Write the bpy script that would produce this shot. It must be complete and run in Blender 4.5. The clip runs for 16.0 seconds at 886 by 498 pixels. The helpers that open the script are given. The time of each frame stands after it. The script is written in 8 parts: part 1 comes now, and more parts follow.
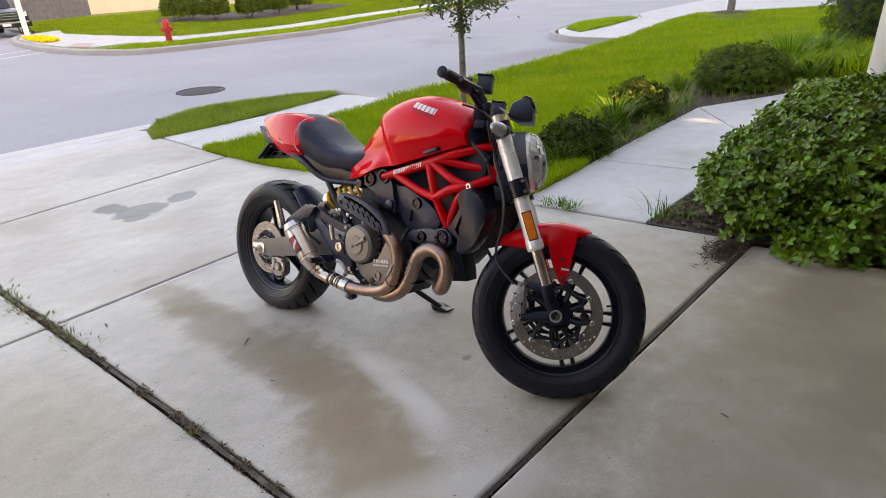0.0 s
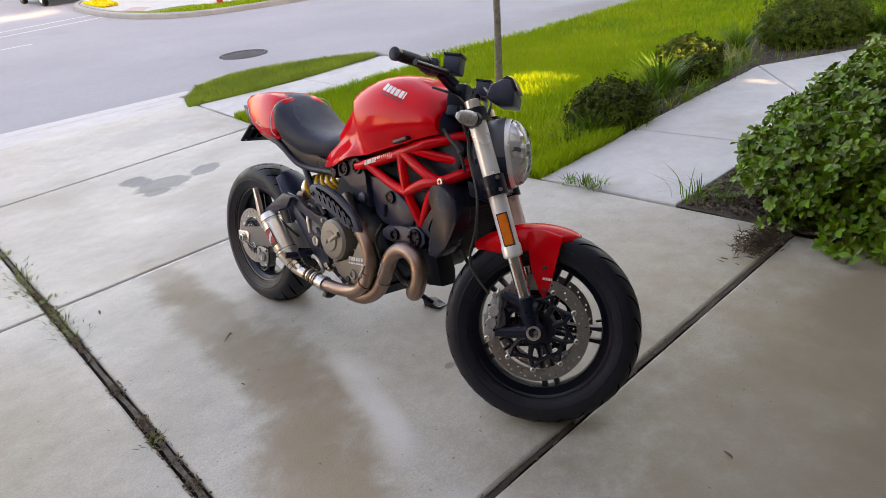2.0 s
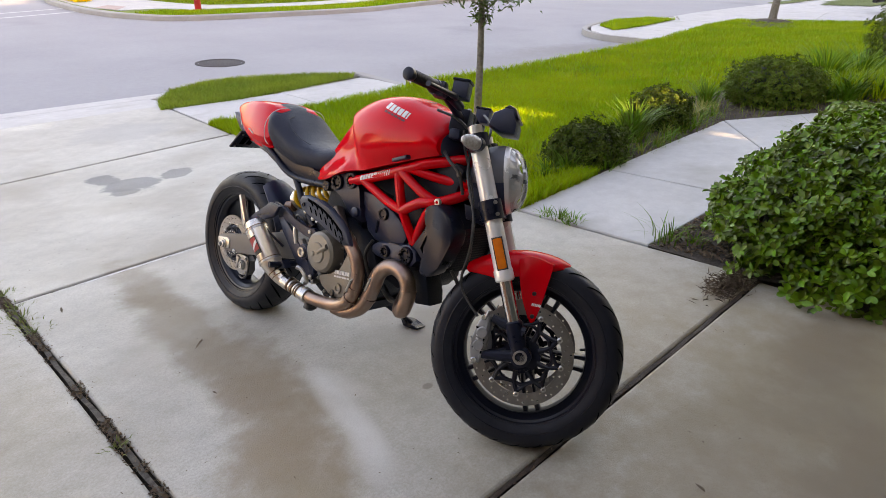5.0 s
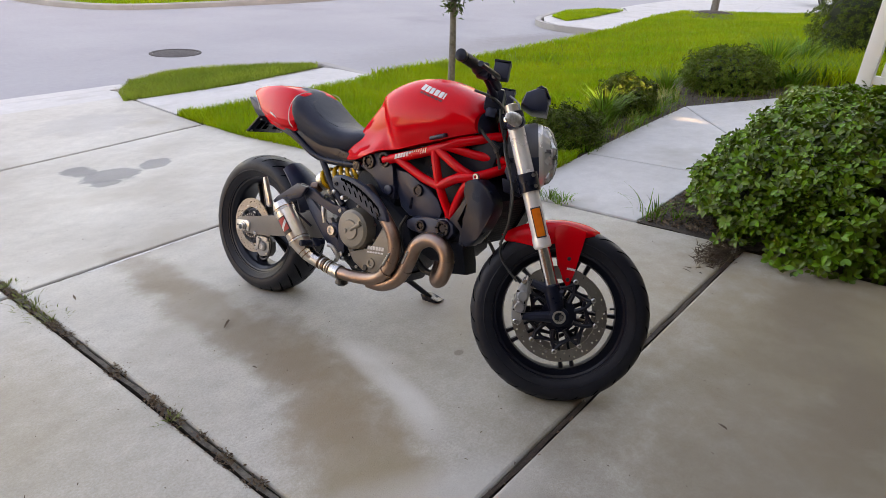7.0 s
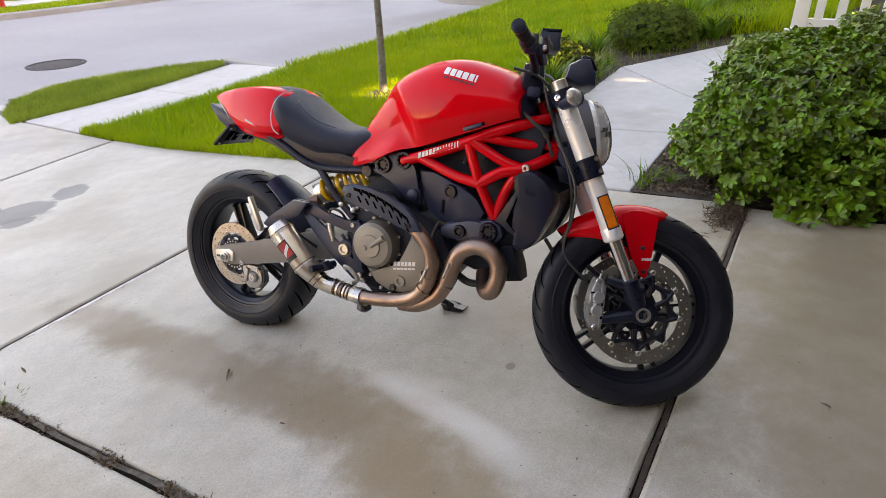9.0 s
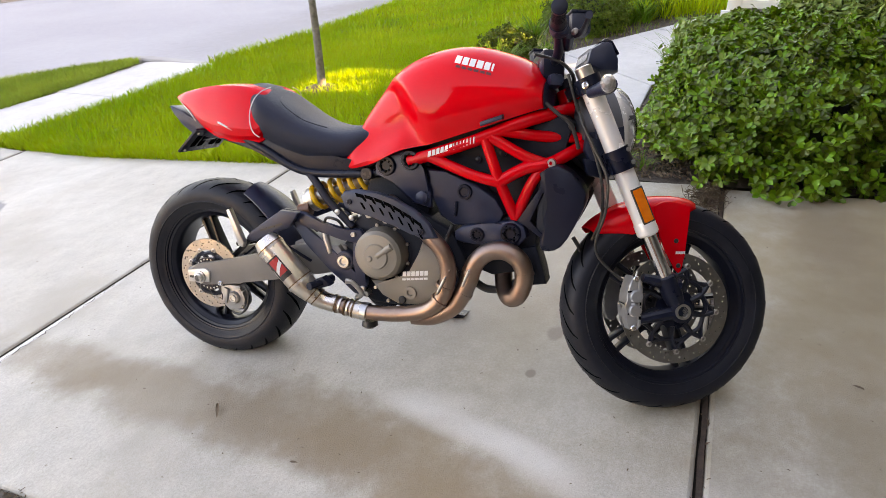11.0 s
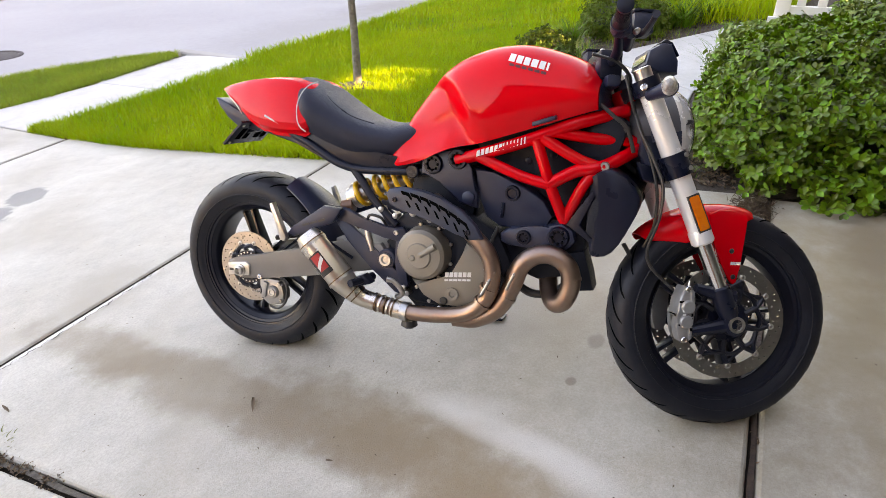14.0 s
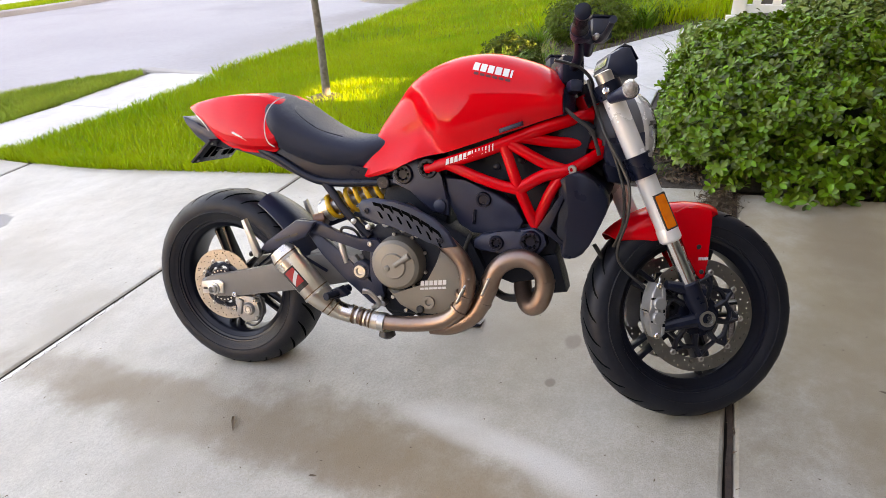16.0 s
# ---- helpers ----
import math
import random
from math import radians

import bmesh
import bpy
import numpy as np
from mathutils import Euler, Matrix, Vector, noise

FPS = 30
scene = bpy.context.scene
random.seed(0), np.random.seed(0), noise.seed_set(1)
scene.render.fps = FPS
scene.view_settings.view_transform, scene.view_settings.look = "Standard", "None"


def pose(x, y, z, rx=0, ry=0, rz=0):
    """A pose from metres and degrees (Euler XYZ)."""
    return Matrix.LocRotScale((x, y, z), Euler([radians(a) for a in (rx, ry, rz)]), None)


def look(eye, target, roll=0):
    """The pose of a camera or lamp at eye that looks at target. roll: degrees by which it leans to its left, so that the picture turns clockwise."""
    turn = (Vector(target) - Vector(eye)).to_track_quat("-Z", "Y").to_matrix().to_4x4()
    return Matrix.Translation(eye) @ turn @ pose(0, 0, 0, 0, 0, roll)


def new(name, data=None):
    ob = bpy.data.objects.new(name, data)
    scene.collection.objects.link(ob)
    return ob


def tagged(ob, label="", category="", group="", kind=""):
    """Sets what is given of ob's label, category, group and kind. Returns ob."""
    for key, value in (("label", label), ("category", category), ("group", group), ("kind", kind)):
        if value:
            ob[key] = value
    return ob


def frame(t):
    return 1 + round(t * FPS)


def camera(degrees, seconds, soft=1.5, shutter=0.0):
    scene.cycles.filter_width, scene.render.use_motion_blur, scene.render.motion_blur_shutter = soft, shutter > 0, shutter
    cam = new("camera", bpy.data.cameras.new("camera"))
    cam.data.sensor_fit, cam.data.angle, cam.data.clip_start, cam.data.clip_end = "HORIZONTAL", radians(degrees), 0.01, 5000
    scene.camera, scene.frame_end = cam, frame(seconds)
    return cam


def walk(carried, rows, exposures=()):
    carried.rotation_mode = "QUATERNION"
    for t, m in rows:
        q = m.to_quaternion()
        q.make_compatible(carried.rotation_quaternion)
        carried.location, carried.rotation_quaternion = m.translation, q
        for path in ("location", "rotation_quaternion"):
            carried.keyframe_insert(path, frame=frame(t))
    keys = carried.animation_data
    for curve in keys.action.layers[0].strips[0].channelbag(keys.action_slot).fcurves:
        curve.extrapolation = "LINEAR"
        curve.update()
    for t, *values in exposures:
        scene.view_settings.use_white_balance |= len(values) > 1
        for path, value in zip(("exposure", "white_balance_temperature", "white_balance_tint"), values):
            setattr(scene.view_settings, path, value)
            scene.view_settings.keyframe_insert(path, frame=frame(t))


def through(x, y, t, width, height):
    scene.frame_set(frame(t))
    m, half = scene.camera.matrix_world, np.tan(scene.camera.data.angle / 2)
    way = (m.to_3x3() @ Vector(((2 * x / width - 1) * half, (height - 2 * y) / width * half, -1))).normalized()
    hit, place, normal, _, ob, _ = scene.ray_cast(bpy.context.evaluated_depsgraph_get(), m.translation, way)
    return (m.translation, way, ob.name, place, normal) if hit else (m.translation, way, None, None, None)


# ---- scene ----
cam = camera(72.2, 16.0, soft=0.5)
PATH = [
    (0, (0.2683, 0.0344, 1.2581), (1.5756, 1.2893, 0.4116), -2.55),
    (0.5, (0.4220, 0.1007, 1.2646), (1.6756, 1.3920, 0.3923), 0.80),
    (1, (0.5493, 0.1368, 1.2619), (1.7909, 1.4272, 0.3712), -1.46),
    (1.5, (0.6309, 0.0940, 1.2635), (1.7947, 1.4173, 0.3177), -2.37),
    (2, (0.6616, 0.0297, 1.2657), (1.7865, 1.3782, 0.3086), -5.01),
    (2.5, (0.6925, -0.0212, 1.2664), (1.8048, 1.3465, 0.3218), -4.61),
    (3, (0.7054, -0.0357, 1.2666), (1.8058, 1.3599, 0.3494), -5.01),
    (3.5, (0.6948, -0.0163, 1.2682), (1.7762, 1.3986, 0.3580), -5.53),
    (4, (0.6612, 0.0197, 1.2662), (1.7907, 1.4046, 0.3682), -4.01),
    (4.5, (0.6127, 0.0665, 1.2643), (1.8026, 1.4074, 0.3775), -1.56),
    (4.7, (0.5926, 0.0738, 1.2614), (1.8127, 1.3822, 0.3673), 0.21),
    (6.8, (0.3128, 0.1488, 1.2562), (1.6700, 1.3458, 0.4046), 1.38),
    (7, (0.2624, 0.1808, 1.2508), (1.6195, 1.3411, 0.3496), 2.16),
    (7.5, (0.1895, 0.2923, 1.2433), (1.6324, 1.3326, 0.3289), 1.98),
    (8, (0.1325, 0.4828, 1.2206), (1.6428, 1.4593, 0.3458), -0.56),
    (8.5, (0.1701, 0.5718, 1.1966), (1.6844, 1.4548, 0.2336), 2.68),
    (9, (0.2599, 0.6800, 1.1918), (1.7527, 1.6108, 0.2404), -1.72),
    (9.2, (0.2932, 0.7256, 1.1835), (1.7973, 1.6693, 0.2631), -2.20),
    (11.3, (0.2824, 1.0082, 1.1599), (1.8762, 1.7048, 0.1728), -1.44),
    (11.5, (0.2846, 1.0223, 1.1635), (1.8807, 1.7139, 0.1765), -1.20),
    (12, (0.2963, 1.0461, 1.1487), (1.8816, 1.7425, 0.1478), -0.02),
    (12.5, (0.2925, 1.0554, 1.1461), (1.8523, 1.8014, 0.1408), -0.05),
    (13, (0.2881, 1.0557, 1.1493), (1.8382, 1.8287, 0.1494), -0.87),
    (13.5, (0.2867, 1.0510, 1.1482), (1.8405, 1.8354, 0.1632), -1.12),
    (14, (0.2838, 1.0489, 1.1458), (1.8399, 1.8372, 0.1676), -0.94),
    (14.5, (0.2882, 1.0408, 1.1449), (1.8377, 1.8273, 0.1547), -0.88),
    (15, (0.2888, 1.0424, 1.1495), (1.8356, 1.8180, 0.1465), -1.12),
    (15.5, (0.2940, 1.0346, 1.1473), (1.8746, 1.7649, 0.1632), -2.79),
    (16, (0.2811, 1.0360, 1.1545), (1.8786, 1.7616, 0.1944), -2.46),
]
walk(cam, [(t, look(eye, target, roll)) for t, eye, target, roll in PATH],
     [(0.0, 2.72, 9300, 30), (4.7, 2.72, 9300, 30), (8.0, 2.72, 9500, 30), (9.2, 2.95, 9600, 30), (11.3, 3.22, 9600, 30), (16.0, 3.24, 9600, 30)])

# ---- light ----
SUN_HEIGHT = 15.0      # degrees above the horizon; it stands behind the house
SUN_TURN = 4.0         # degrees by which its light swings towards +x
w = bpy.data.worlds.new("sky")
scene.world = w
w.use_nodes = True
sky = w.node_tree.nodes.new("ShaderNodeTexSky")
sky.sky_type = "NISHITA"
sky.sun_disc = False
sky.sun_elevation = radians(SUN_HEIGHT)
sky.sun_rotation = radians(180 + SUN_TURN)
sky.air_density, sky.dust_density, sky.ozone_density = 1.0, 2.0, 1.0
w.node_tree.links.new(sky.outputs[0], w.node_tree.nodes["Background"].inputs[0])
w.node_tree.nodes["Background"].inputs[1].default_value = 0.15
sun = new("sun", bpy.data.lights.new("sun", "SUN"))
sun.data.energy, sun.data.angle, sun.data.color = 3.4, radians(0.6), (1.0, 0.84, 0.56)
sx, sy = math.sin(radians(SUN_TURN)), math.cos(radians(SUN_TURN))
sun.matrix_world = look((0, 0, 20), (20 * sx, 20 * sy, 20 - 20 * math.tan(radians(SUN_HEIGHT))))


# ---- materials ----
def surf(name, a, b=None, scale=8.0, rough=0.6, rough2=None, metal=0.0, bump=0.0, bump_scale=None, fine=None, coat=0.0,
         spots=None, spot_scale=2.0, spot_at=0.6, vary=0.0, spec=0.5, detail=6.0, through=0.0, mottle=0.0, blobs=()):
    """A surface in two tones with stains, grain and fine relief, at real size."""
    m = bpy.data.materials.new(name)
    m.use_nodes = True
    nt = m.node_tree
    n, k = nt.nodes, nt.links
    p = n["Principled BSDF"]
    geo = n.new("ShaderNodeTexCoord")
    src = geo.outputs["Object"]
    b = b or tuple(c * 0.8 for c in a)

    def tex(s, d=detail, r=0.6):
        t = n.new("ShaderNodeTexNoise")
        t.inputs["Scale"].default_value, t.inputs["Detail"].default_value, t.inputs["Roughness"].default_value = s, d, r
        k.new(src, t.inputs["Vector"])
        return t.outputs["Fac"]

    def mix(f, c1, c2, blend="MIX"):
        x = n.new("ShaderNodeMix")
        x.data_type, x.blend_type = "RGBA", blend
        k.new(f, x.inputs["Factor"])
        for slot, c in (("A", c1), ("B", c2)):
            i = [s for s in x.inputs if s.name == slot and s.type == "RGBA"][0]
            if isinstance(c, tuple):
                i.default_value = (*c, 1)
            else:
                k.new(c, i)
        return [s for s in x.outputs if s.type == "RGBA"][0]

    def ramp(v, lo, hi):
        r = n.new("ShaderNodeMapRange")
        r.inputs["From Min"].default_value, r.inputs["From Max"].default_value = lo, hi
        k.new(v, r.inputs["Value"])
        return r.outputs["Result"]

    f1 = ramp(tex(scale), 0.32, 0.68)
    col = mix(f1, a, b)
    if fine:
        col = mix(ramp(tex(fine[0], 4.0, 0.7), 0.35, 0.7), col, fine[1])
    if mottle:
        cloud = n.new("ShaderNodeMapRange")
        cloud.inputs["From Min"].default_value, cloud.inputs["From Max"].default_value = 0.25, 0.75
        cloud.inputs["To Min"].default_value, cloud.inputs["To Max"].default_value = 1 - mottle * 0.8, 1 + mottle
        k.new(tex(9.0, 8.0, 0.72), cloud.inputs["Value"])
        hv = n.new("ShaderNodeHueSaturation")
        k.new(cloud.outputs["Result"], hv.inputs["Value"])
        k.new(col, hv.inputs["Color"])
        col = hv.outputs["Color"]
    if spots:
        col = mix(ramp(tex(spot_scale, 4.0, 0.55), spot_at, spot_at + 0.14), col, spots)
    for (bx, by), (rx, ry), turn, tone, soft, most in blobs:
        mp = n.new("ShaderNodeMapping")
        mp.vector_type = "TEXTURE"
        mp.inputs["Location"].default_value = (bx, by, 0)
        mp.inputs["Rotation"].default_value = (0, 0, radians(turn))
        mp.inputs["Scale"].default_value = (rx, ry, 1e6)
        k.new(src, mp.inputs["Vector"])
        ln = n.new("ShaderNodeVectorMath")
        ln.operation = "LENGTH"
        k.new(mp.outputs["Vector"], ln.inputs[0])
        ad = n.new("ShaderNodeMath")
        ad.operation = "MULTIPLY_ADD"
        k.new(tex(4.5, 6.0, 0.62), ad.inputs[0])
        ad.inputs[1].default_value = 1.5
        k.new(ln.outputs["Value"], ad.inputs[2])
        mk = n.new("ShaderNodeMapRange")
        mk.interpolation_type = "SMOOTHSTEP"
        mk.inputs["From Min"].default_value, mk.inputs["From Max"].default_value = 1.75 - soft, 1.75 + soft
        mk.inputs["To Min"].default_value, mk.inputs["To Max"].default_value = most, 0.0
        k.new(ad.outputs[0], mk.inputs["Value"])
        col = mix(mk.outputs["Result"], col, tone)
    if vary:
        inf = n.new("ShaderNodeObjectInfo")
        isl = n.new("ShaderNodeNewGeometry")
        add = n.new("ShaderNodeMath")
        add.operation = "ADD"
        k.new(inf.outputs["Random"], add.inputs[0])
        k.new(isl.outputs["Random Per Island"], add.inputs[1])
        h = n.new("ShaderNodeHueSaturation")
        mr = n.new("ShaderNodeMapRange")
        mr.inputs["From Max"].default_value = 2.0
        mr.inputs["To Min"].default_value, mr.inputs["To Max"].default_value = 1 - vary, 1 + vary
        k.new(add.outputs[0], mr.inputs["Value"])
        k.new(mr.outputs["Result"], h.inputs["Value"])
        mh = n.new("ShaderNodeMapRange")
        mh.inputs["To Min"].default_value, mh.inputs["To Max"].default_value = 0.5 - min(vary * 0.06, 0.025), 0.5 + min(vary * 0.06, 0.025)
        k.new(isl.outputs["Random Per Island"], mh.inputs["Value"])
        k.new(mh.outputs["Result"], h.inputs["Hue"])
        k.new(col, h.inputs["Color"])
        col = h.outputs["Color"]
    k.new(col, p.inputs["Base Color"])
    if rough2 is not None:
        rr = n.new("ShaderNodeMapRange")
        rr.inputs["To Min"].default_value, rr.inputs["To Max"].default_value = rough, rough2
        k.new(f1, rr.inputs["Value"])
        k.new(rr.outputs["Result"], p.inputs["Roughness"])
    else:
        p.inputs["Roughness"].default_value = rough
    p.inputs["Metallic"].default_value = metal
    p.inputs["Specular IOR Level"].default_value = spec
    p.inputs["Coat Weight"].default_value = coat
    p.inputs["Coat Roughness"].default_value = 0.03
    if bump:
        bn = n.new("ShaderNodeBump")
        bn.inputs["Strength"].default_value, bn.inputs["Distance"].default_value = bump, 0.01
        k.new(tex(bump_scale or scale * 6, 5.0), bn.inputs["Height"])
        k.new(bn.outputs["Normal"], p.inputs["Normal"])
    if through:
        tr = n.new("ShaderNodeBsdfTranslucent")
        k.new(col, tr.inputs["Color"])
        ms = n.new("ShaderNodeMixShader")
        ms.inputs[0].default_value = through
        k.new(p.outputs[0], ms.inputs[1])
        k.new(tr.outputs[0], ms.inputs[2])
        k.new(ms.outputs[0], n["Material Output"].inputs["Surface"])
    return m


BROWN, DAMP, CHALK, RUSTY = (0.205, 0.150, 0.090), (0.235, 0.20, 0.155), (0.68, 0.665, 0.63), (0.290, 0.225, 0.122)
OIL = (0.165, 0.16, 0.155)
CONCRETE = surf("broomed_concrete", (0.53, 0.505, 0.45), (0.455, 0.43, 0.372), 1.1, 0.46, 0.72, bump=0.28, bump_scale=240,
                fine=(120.0, (0.375, 0.352, 0.30)), spots=(0.375, 0.34, 0.28), spot_scale=0.9, spot_at=0.53, vary=0.03, mottle=0.16,
                blobs=[((1.34, 3.02), (0.10, 0.45), 0, BROWN, 0.50, 0.52), ((1.31, 2.45), (0.125, 0.58), 0, BROWN, 0.46, 0.62), ((1.35, 1.95), (0.165, 0.36), -6, BROWN, 0.44, 0.62),
                       ((1.29, 1.60), (0.155, 0.38), -16, (0.225, 0.155, 0.085), 0.46, 0.62), ((1.15, 1.24), (0.19, 0.34), -25, (0.25, 0.17, 0.09), 0.52, 0.64), ((1.06, 1.08), (0.20, 0.20), 0, RUSTY, 0.6, 0.55),
                       ((1.455, 1.42), (0.045, 0.26), -10, CHALK, 0.6, 0.55), ((1.40, 1.24), (0.05, 0.16), -25, CHALK, 0.6, 0.45), ((1.53, 1.62), (0.05, 0.14), 10, CHALK, 0.6, 0.35),
                       ((2.75, 0.25), (1.2, 0.62), 0, RUSTY, 0.9, 0.95), ((2.95, 0.42), (0.45, 0.16), 8, BROWN, 0.6, 0.65), ((2.35, 0.12), (0.35, 0.12), -15, BROWN, 0.6, 0.6), ((1.75, 0.25), (0.75, 0.42), 0, BROWN, 0.8, 0.6), ((0.2, 0.35), (0.8, 0.4), 0, BROWN, 0.8, 0.4), ((2.55, 1.25), (0.85, 0.45), 0, RUSTY, 0.9, 0.5),
                       ((1.45, 3.345), (0.42, 0.020), 3, (0.68, 0.67, 0.64), 0.5, 0.95), ((1.15, 0.95), (0.10, 0.30), 60, CHALK, 0.6, 0.35), ((0.3, 1.9), (0.5, 0.6), 0, RUSTY, 0.9, 0.35),
                       ((0.45, 2.45), (0.25, 0.5), 0, RUSTY, 0.6, 0.3), ((2.40, 5.30), (0.20, 0.13), 50, OIL, 0.12, 0.9), ((2.00, 5.20), (0.25, 0.22), 20, OIL, 0.12, 0.9), ((1.88, 5.56), (0.13, 0.17), 0, OIL, 0.12, 0.9),
                       ((1.88, 5.02), (0.12, 0.12), 0, OIL, 0.12, 0.85), ((2.6, 7.2), (0.5, 0.4), 0, (0.36, 0.345, 0.32), 0.4, 0.6), ((1.748, 1.352), (0.022, 0.018), 0, DAMP, 0.2, 0.8), ((1.98, 1.33), (0.05, 0.035), 0, DAMP, 0.2, 0.6)])
CONCRETE_PALE = surf("pale_concrete", (0.55, 0.54, 0.52), (0.46, 0.45, 0.43), 1.5, 0.7, 0.85, bump=0.2, bump_scale=140,
                     fine=(80.0, (0.48, 0.47, 0.45)), spots=(0.40, 0.385, 0.35), spot_scale=1.4, spot_at=0.58, mottle=0.12, vary=0.05)
JOINT = surf("joint_filler", (0.018, 0.014, 0.011), (0.035, 0.027, 0.02), 30, 0.95, spec=0.1, bump=0.6, bump_scale=120)
ROAD = surf("pale_asphalt", (0.325, 0.325, 0.335), (0.27, 0.27, 0.285), 0.35, 0.8, 0.9, bump=0.3, bump_scale=90,
            fine=(60.0, (0.33, 0.33, 0.34)), spots=(0.26, 0.26, 0.27), spot_scale=0.25, spot_at=0.6, mottle=0.08,
            blobs=[((13.4, 8.7), (1.7, 0.6), -4, (0.215, 0.205, 0.195), 0.7, 0.75), ((14.9, 7.95), (0.7, 0.28), 0, (0.18, 0.155, 0.12), 0.5, 0.8), ((10.2, 8.6), (2.6, 0.9), 0, (0.25, 0.245, 0.24), 0.9, 0.5)])
ROAD_PAINT = surf("road_paint", (0.62, 0.62, 0.60), (0.5, 0.5, 0.49), 5, 0.7)
KERB_GREY = surf("grey_kerb_concrete", (0.36, 0.35, 0.33), (0.30, 0.29, 0.27), 1.5, 0.8, 0.9, bump=0.2, bump_scale=90)
# Lawn grass in darker tones for the verge's own light; bed weeds share it.
VERGE_GRASS = surf("verge_grass_blade", (0.14, 0.22, 0.018), (0.25, 0.33, 0.035), 1.3, 0.55, spec=0.2, vary=0.6, through=0.25)
IRON = surf("cast_iron", (0.075, 0.068, 0.068), (0.12, 0.108, 0.105), 14, 0.8, bump=0.8, bump_scale=40, fine=(30.0, (0.03, 0.026, 0.026)), spec=0.2)
SOIL = surf("mulch", (0.062, 0.046, 0.034), (0.105, 0.08, 0.06), 18, 0.95, bump=1.0, bump_scale=45, fine=(70.0, (0.03, 0.022, 0.017)))
TURF = surf("turf", (0.06, 0.09, 0.010), (0.10, 0.125, 0.016), 2.2, 0.9, bump=1.0, bump_scale=50, fine=(40.0, (0.07, 0.12, 0.016)))
FAR_TURF = surf("far_turf", (0.115, 0.185, 0.014), (0.175, 0.235, 0.020), 1.2, 0.9, bump=1.0, bump_scale=30, fine=(14.0, (0.13, 0.20, 0.018)))
GRASS = surf("grass_blade", (0.185, 0.325, 0.006), (0.33, 0.42, 0.012), 1.0, 0.5, spec=0.2, vary=0.5, through=0.3)
HEDGE_LEAF = surf("hedge_leaf", (0.085, 0.190, 0.006), (0.175, 0.320, 0.012), 9, 0.36, spec=0.34, vary=0.85, through=0.08)
SHRUB_LEAF = surf("shrub_leaf", (0.050, 0.088, 0.008), (0.095, 0.140, 0.014), 6, 0.5, spec=0.15, vary=0.6, through=0.12)
IVY_LEAF = surf("vine_leaf", (0.13, 0.23, 0.035), (0.21, 0.30, 0.06), 5, 0.45, vary=0.4, through=0.2)
TREE_LEAF = surf("oak_leaf", (0.055, 0.10, 0.025), (0.09, 0.14, 0.035), 6, 0.5, vary=0.4, through=0.25)
TWIG = surf("twig", (0.07, 0.05, 0.035), (0.11, 0.08, 0.055), 20, 0.9)
BARK = surf("bark", (0.25, 0.225, 0.195), (0.12, 0.105, 0.09), 22, 0.95, bump=0.8, bump_scale=60)
BRICK = surf("red_brick", (0.20, 0.085, 0.06), (0.28, 0.13, 0.09), 12, 0.85, bump=0.4, vary=0.25)
MORTAR = surf("mortar", (0.42, 0.39, 0.35), (0.35, 0.32, 0.29), 20, 0.9, bump=0.4)
WHITE_PAINT = surf("white_paint", (0.80, 0.80, 0.78), (0.74, 0.74, 0.71), 4, 0.5, bump=0.05)
CREAM = surf("cream_siding", (0.58, 0.53, 0.43), (0.52, 0.47, 0.38), 2, 0.7)
INTERIOR = surf("garage_plaster", (0.50, 0.50, 0.49), (0.44, 0.44, 0.435), 1.5, 0.85)
FENCE_WOOD = surf("weathered_board", (0.125, 0.135, 0.16), (0.08, 0.088, 0.105), 5, 0.85, bump=0.3, vary=0.15)
ROOF_MAT = surf("roof_shingle", (0.10, 0.09, 0.085), (0.15, 0.135, 0.125), 6, 0.9, bump=0.5)
HYDRANT_RED = surf("hydrant_paint", (0.55, 0.02, 0.02), (0.45, 0.015, 0.018), 8, 0.45)
YELLOW_FLOWER = surf("yellow_flower", (0.92, 0.72, 0.006), (0.85, 0.62, 0.006), 12, 0.7, vary=0.2)
DRY_LEAF = surf("dry_leaf", (0.10, 0.065, 0.04), (0.16, 0.11, 0.065), 20, 0.8, vary=0.3)


# ---- building helpers ----
def mesh_of(name, verts, faces, mat=None, smooth=False):
    me = bpy.data.meshes.new(name)
    me.from_pydata([tuple(v) for v in verts], [], faces)
    if mat:
        me.materials.append(mat)
    if smooth:
        me.polygons.foreach_set("use_smooth", [True] * len(me.polygons))
    me.update()
    return me


def part(name, bm, mat, parent=None, label="", smooth=True, angle=35):
    """Links a bmesh as one mesh object, under a thing or a part."""
    me = bpy.data.meshes.new(name)
    bmesh.ops.recalc_face_normals(bm, faces=bm.faces)
    if smooth:
        lim = radians(angle)
        for e in bm.edges:
            if len(e.link_faces) == 2 and e.calc_face_angle(0.0) > lim:
                e.smooth = False
        for f in bm.faces:
            f.smooth = True
    bm.to_mesh(me)
    bm.free()
    me.materials.append(mat)
    ob = new(name, me)
    if parent:
        ob.parent = parent
    if label:
        ob["label"] = label
    return ob


def join(*bms):
    out = bms[0]
    for b in bms[1:]:
        me = bpy.data.meshes.new("tmp")
        b.to_mesh(me)
        out.from_mesh(me)
        b.free()
        bpy.data.meshes.remove(me)
    return out


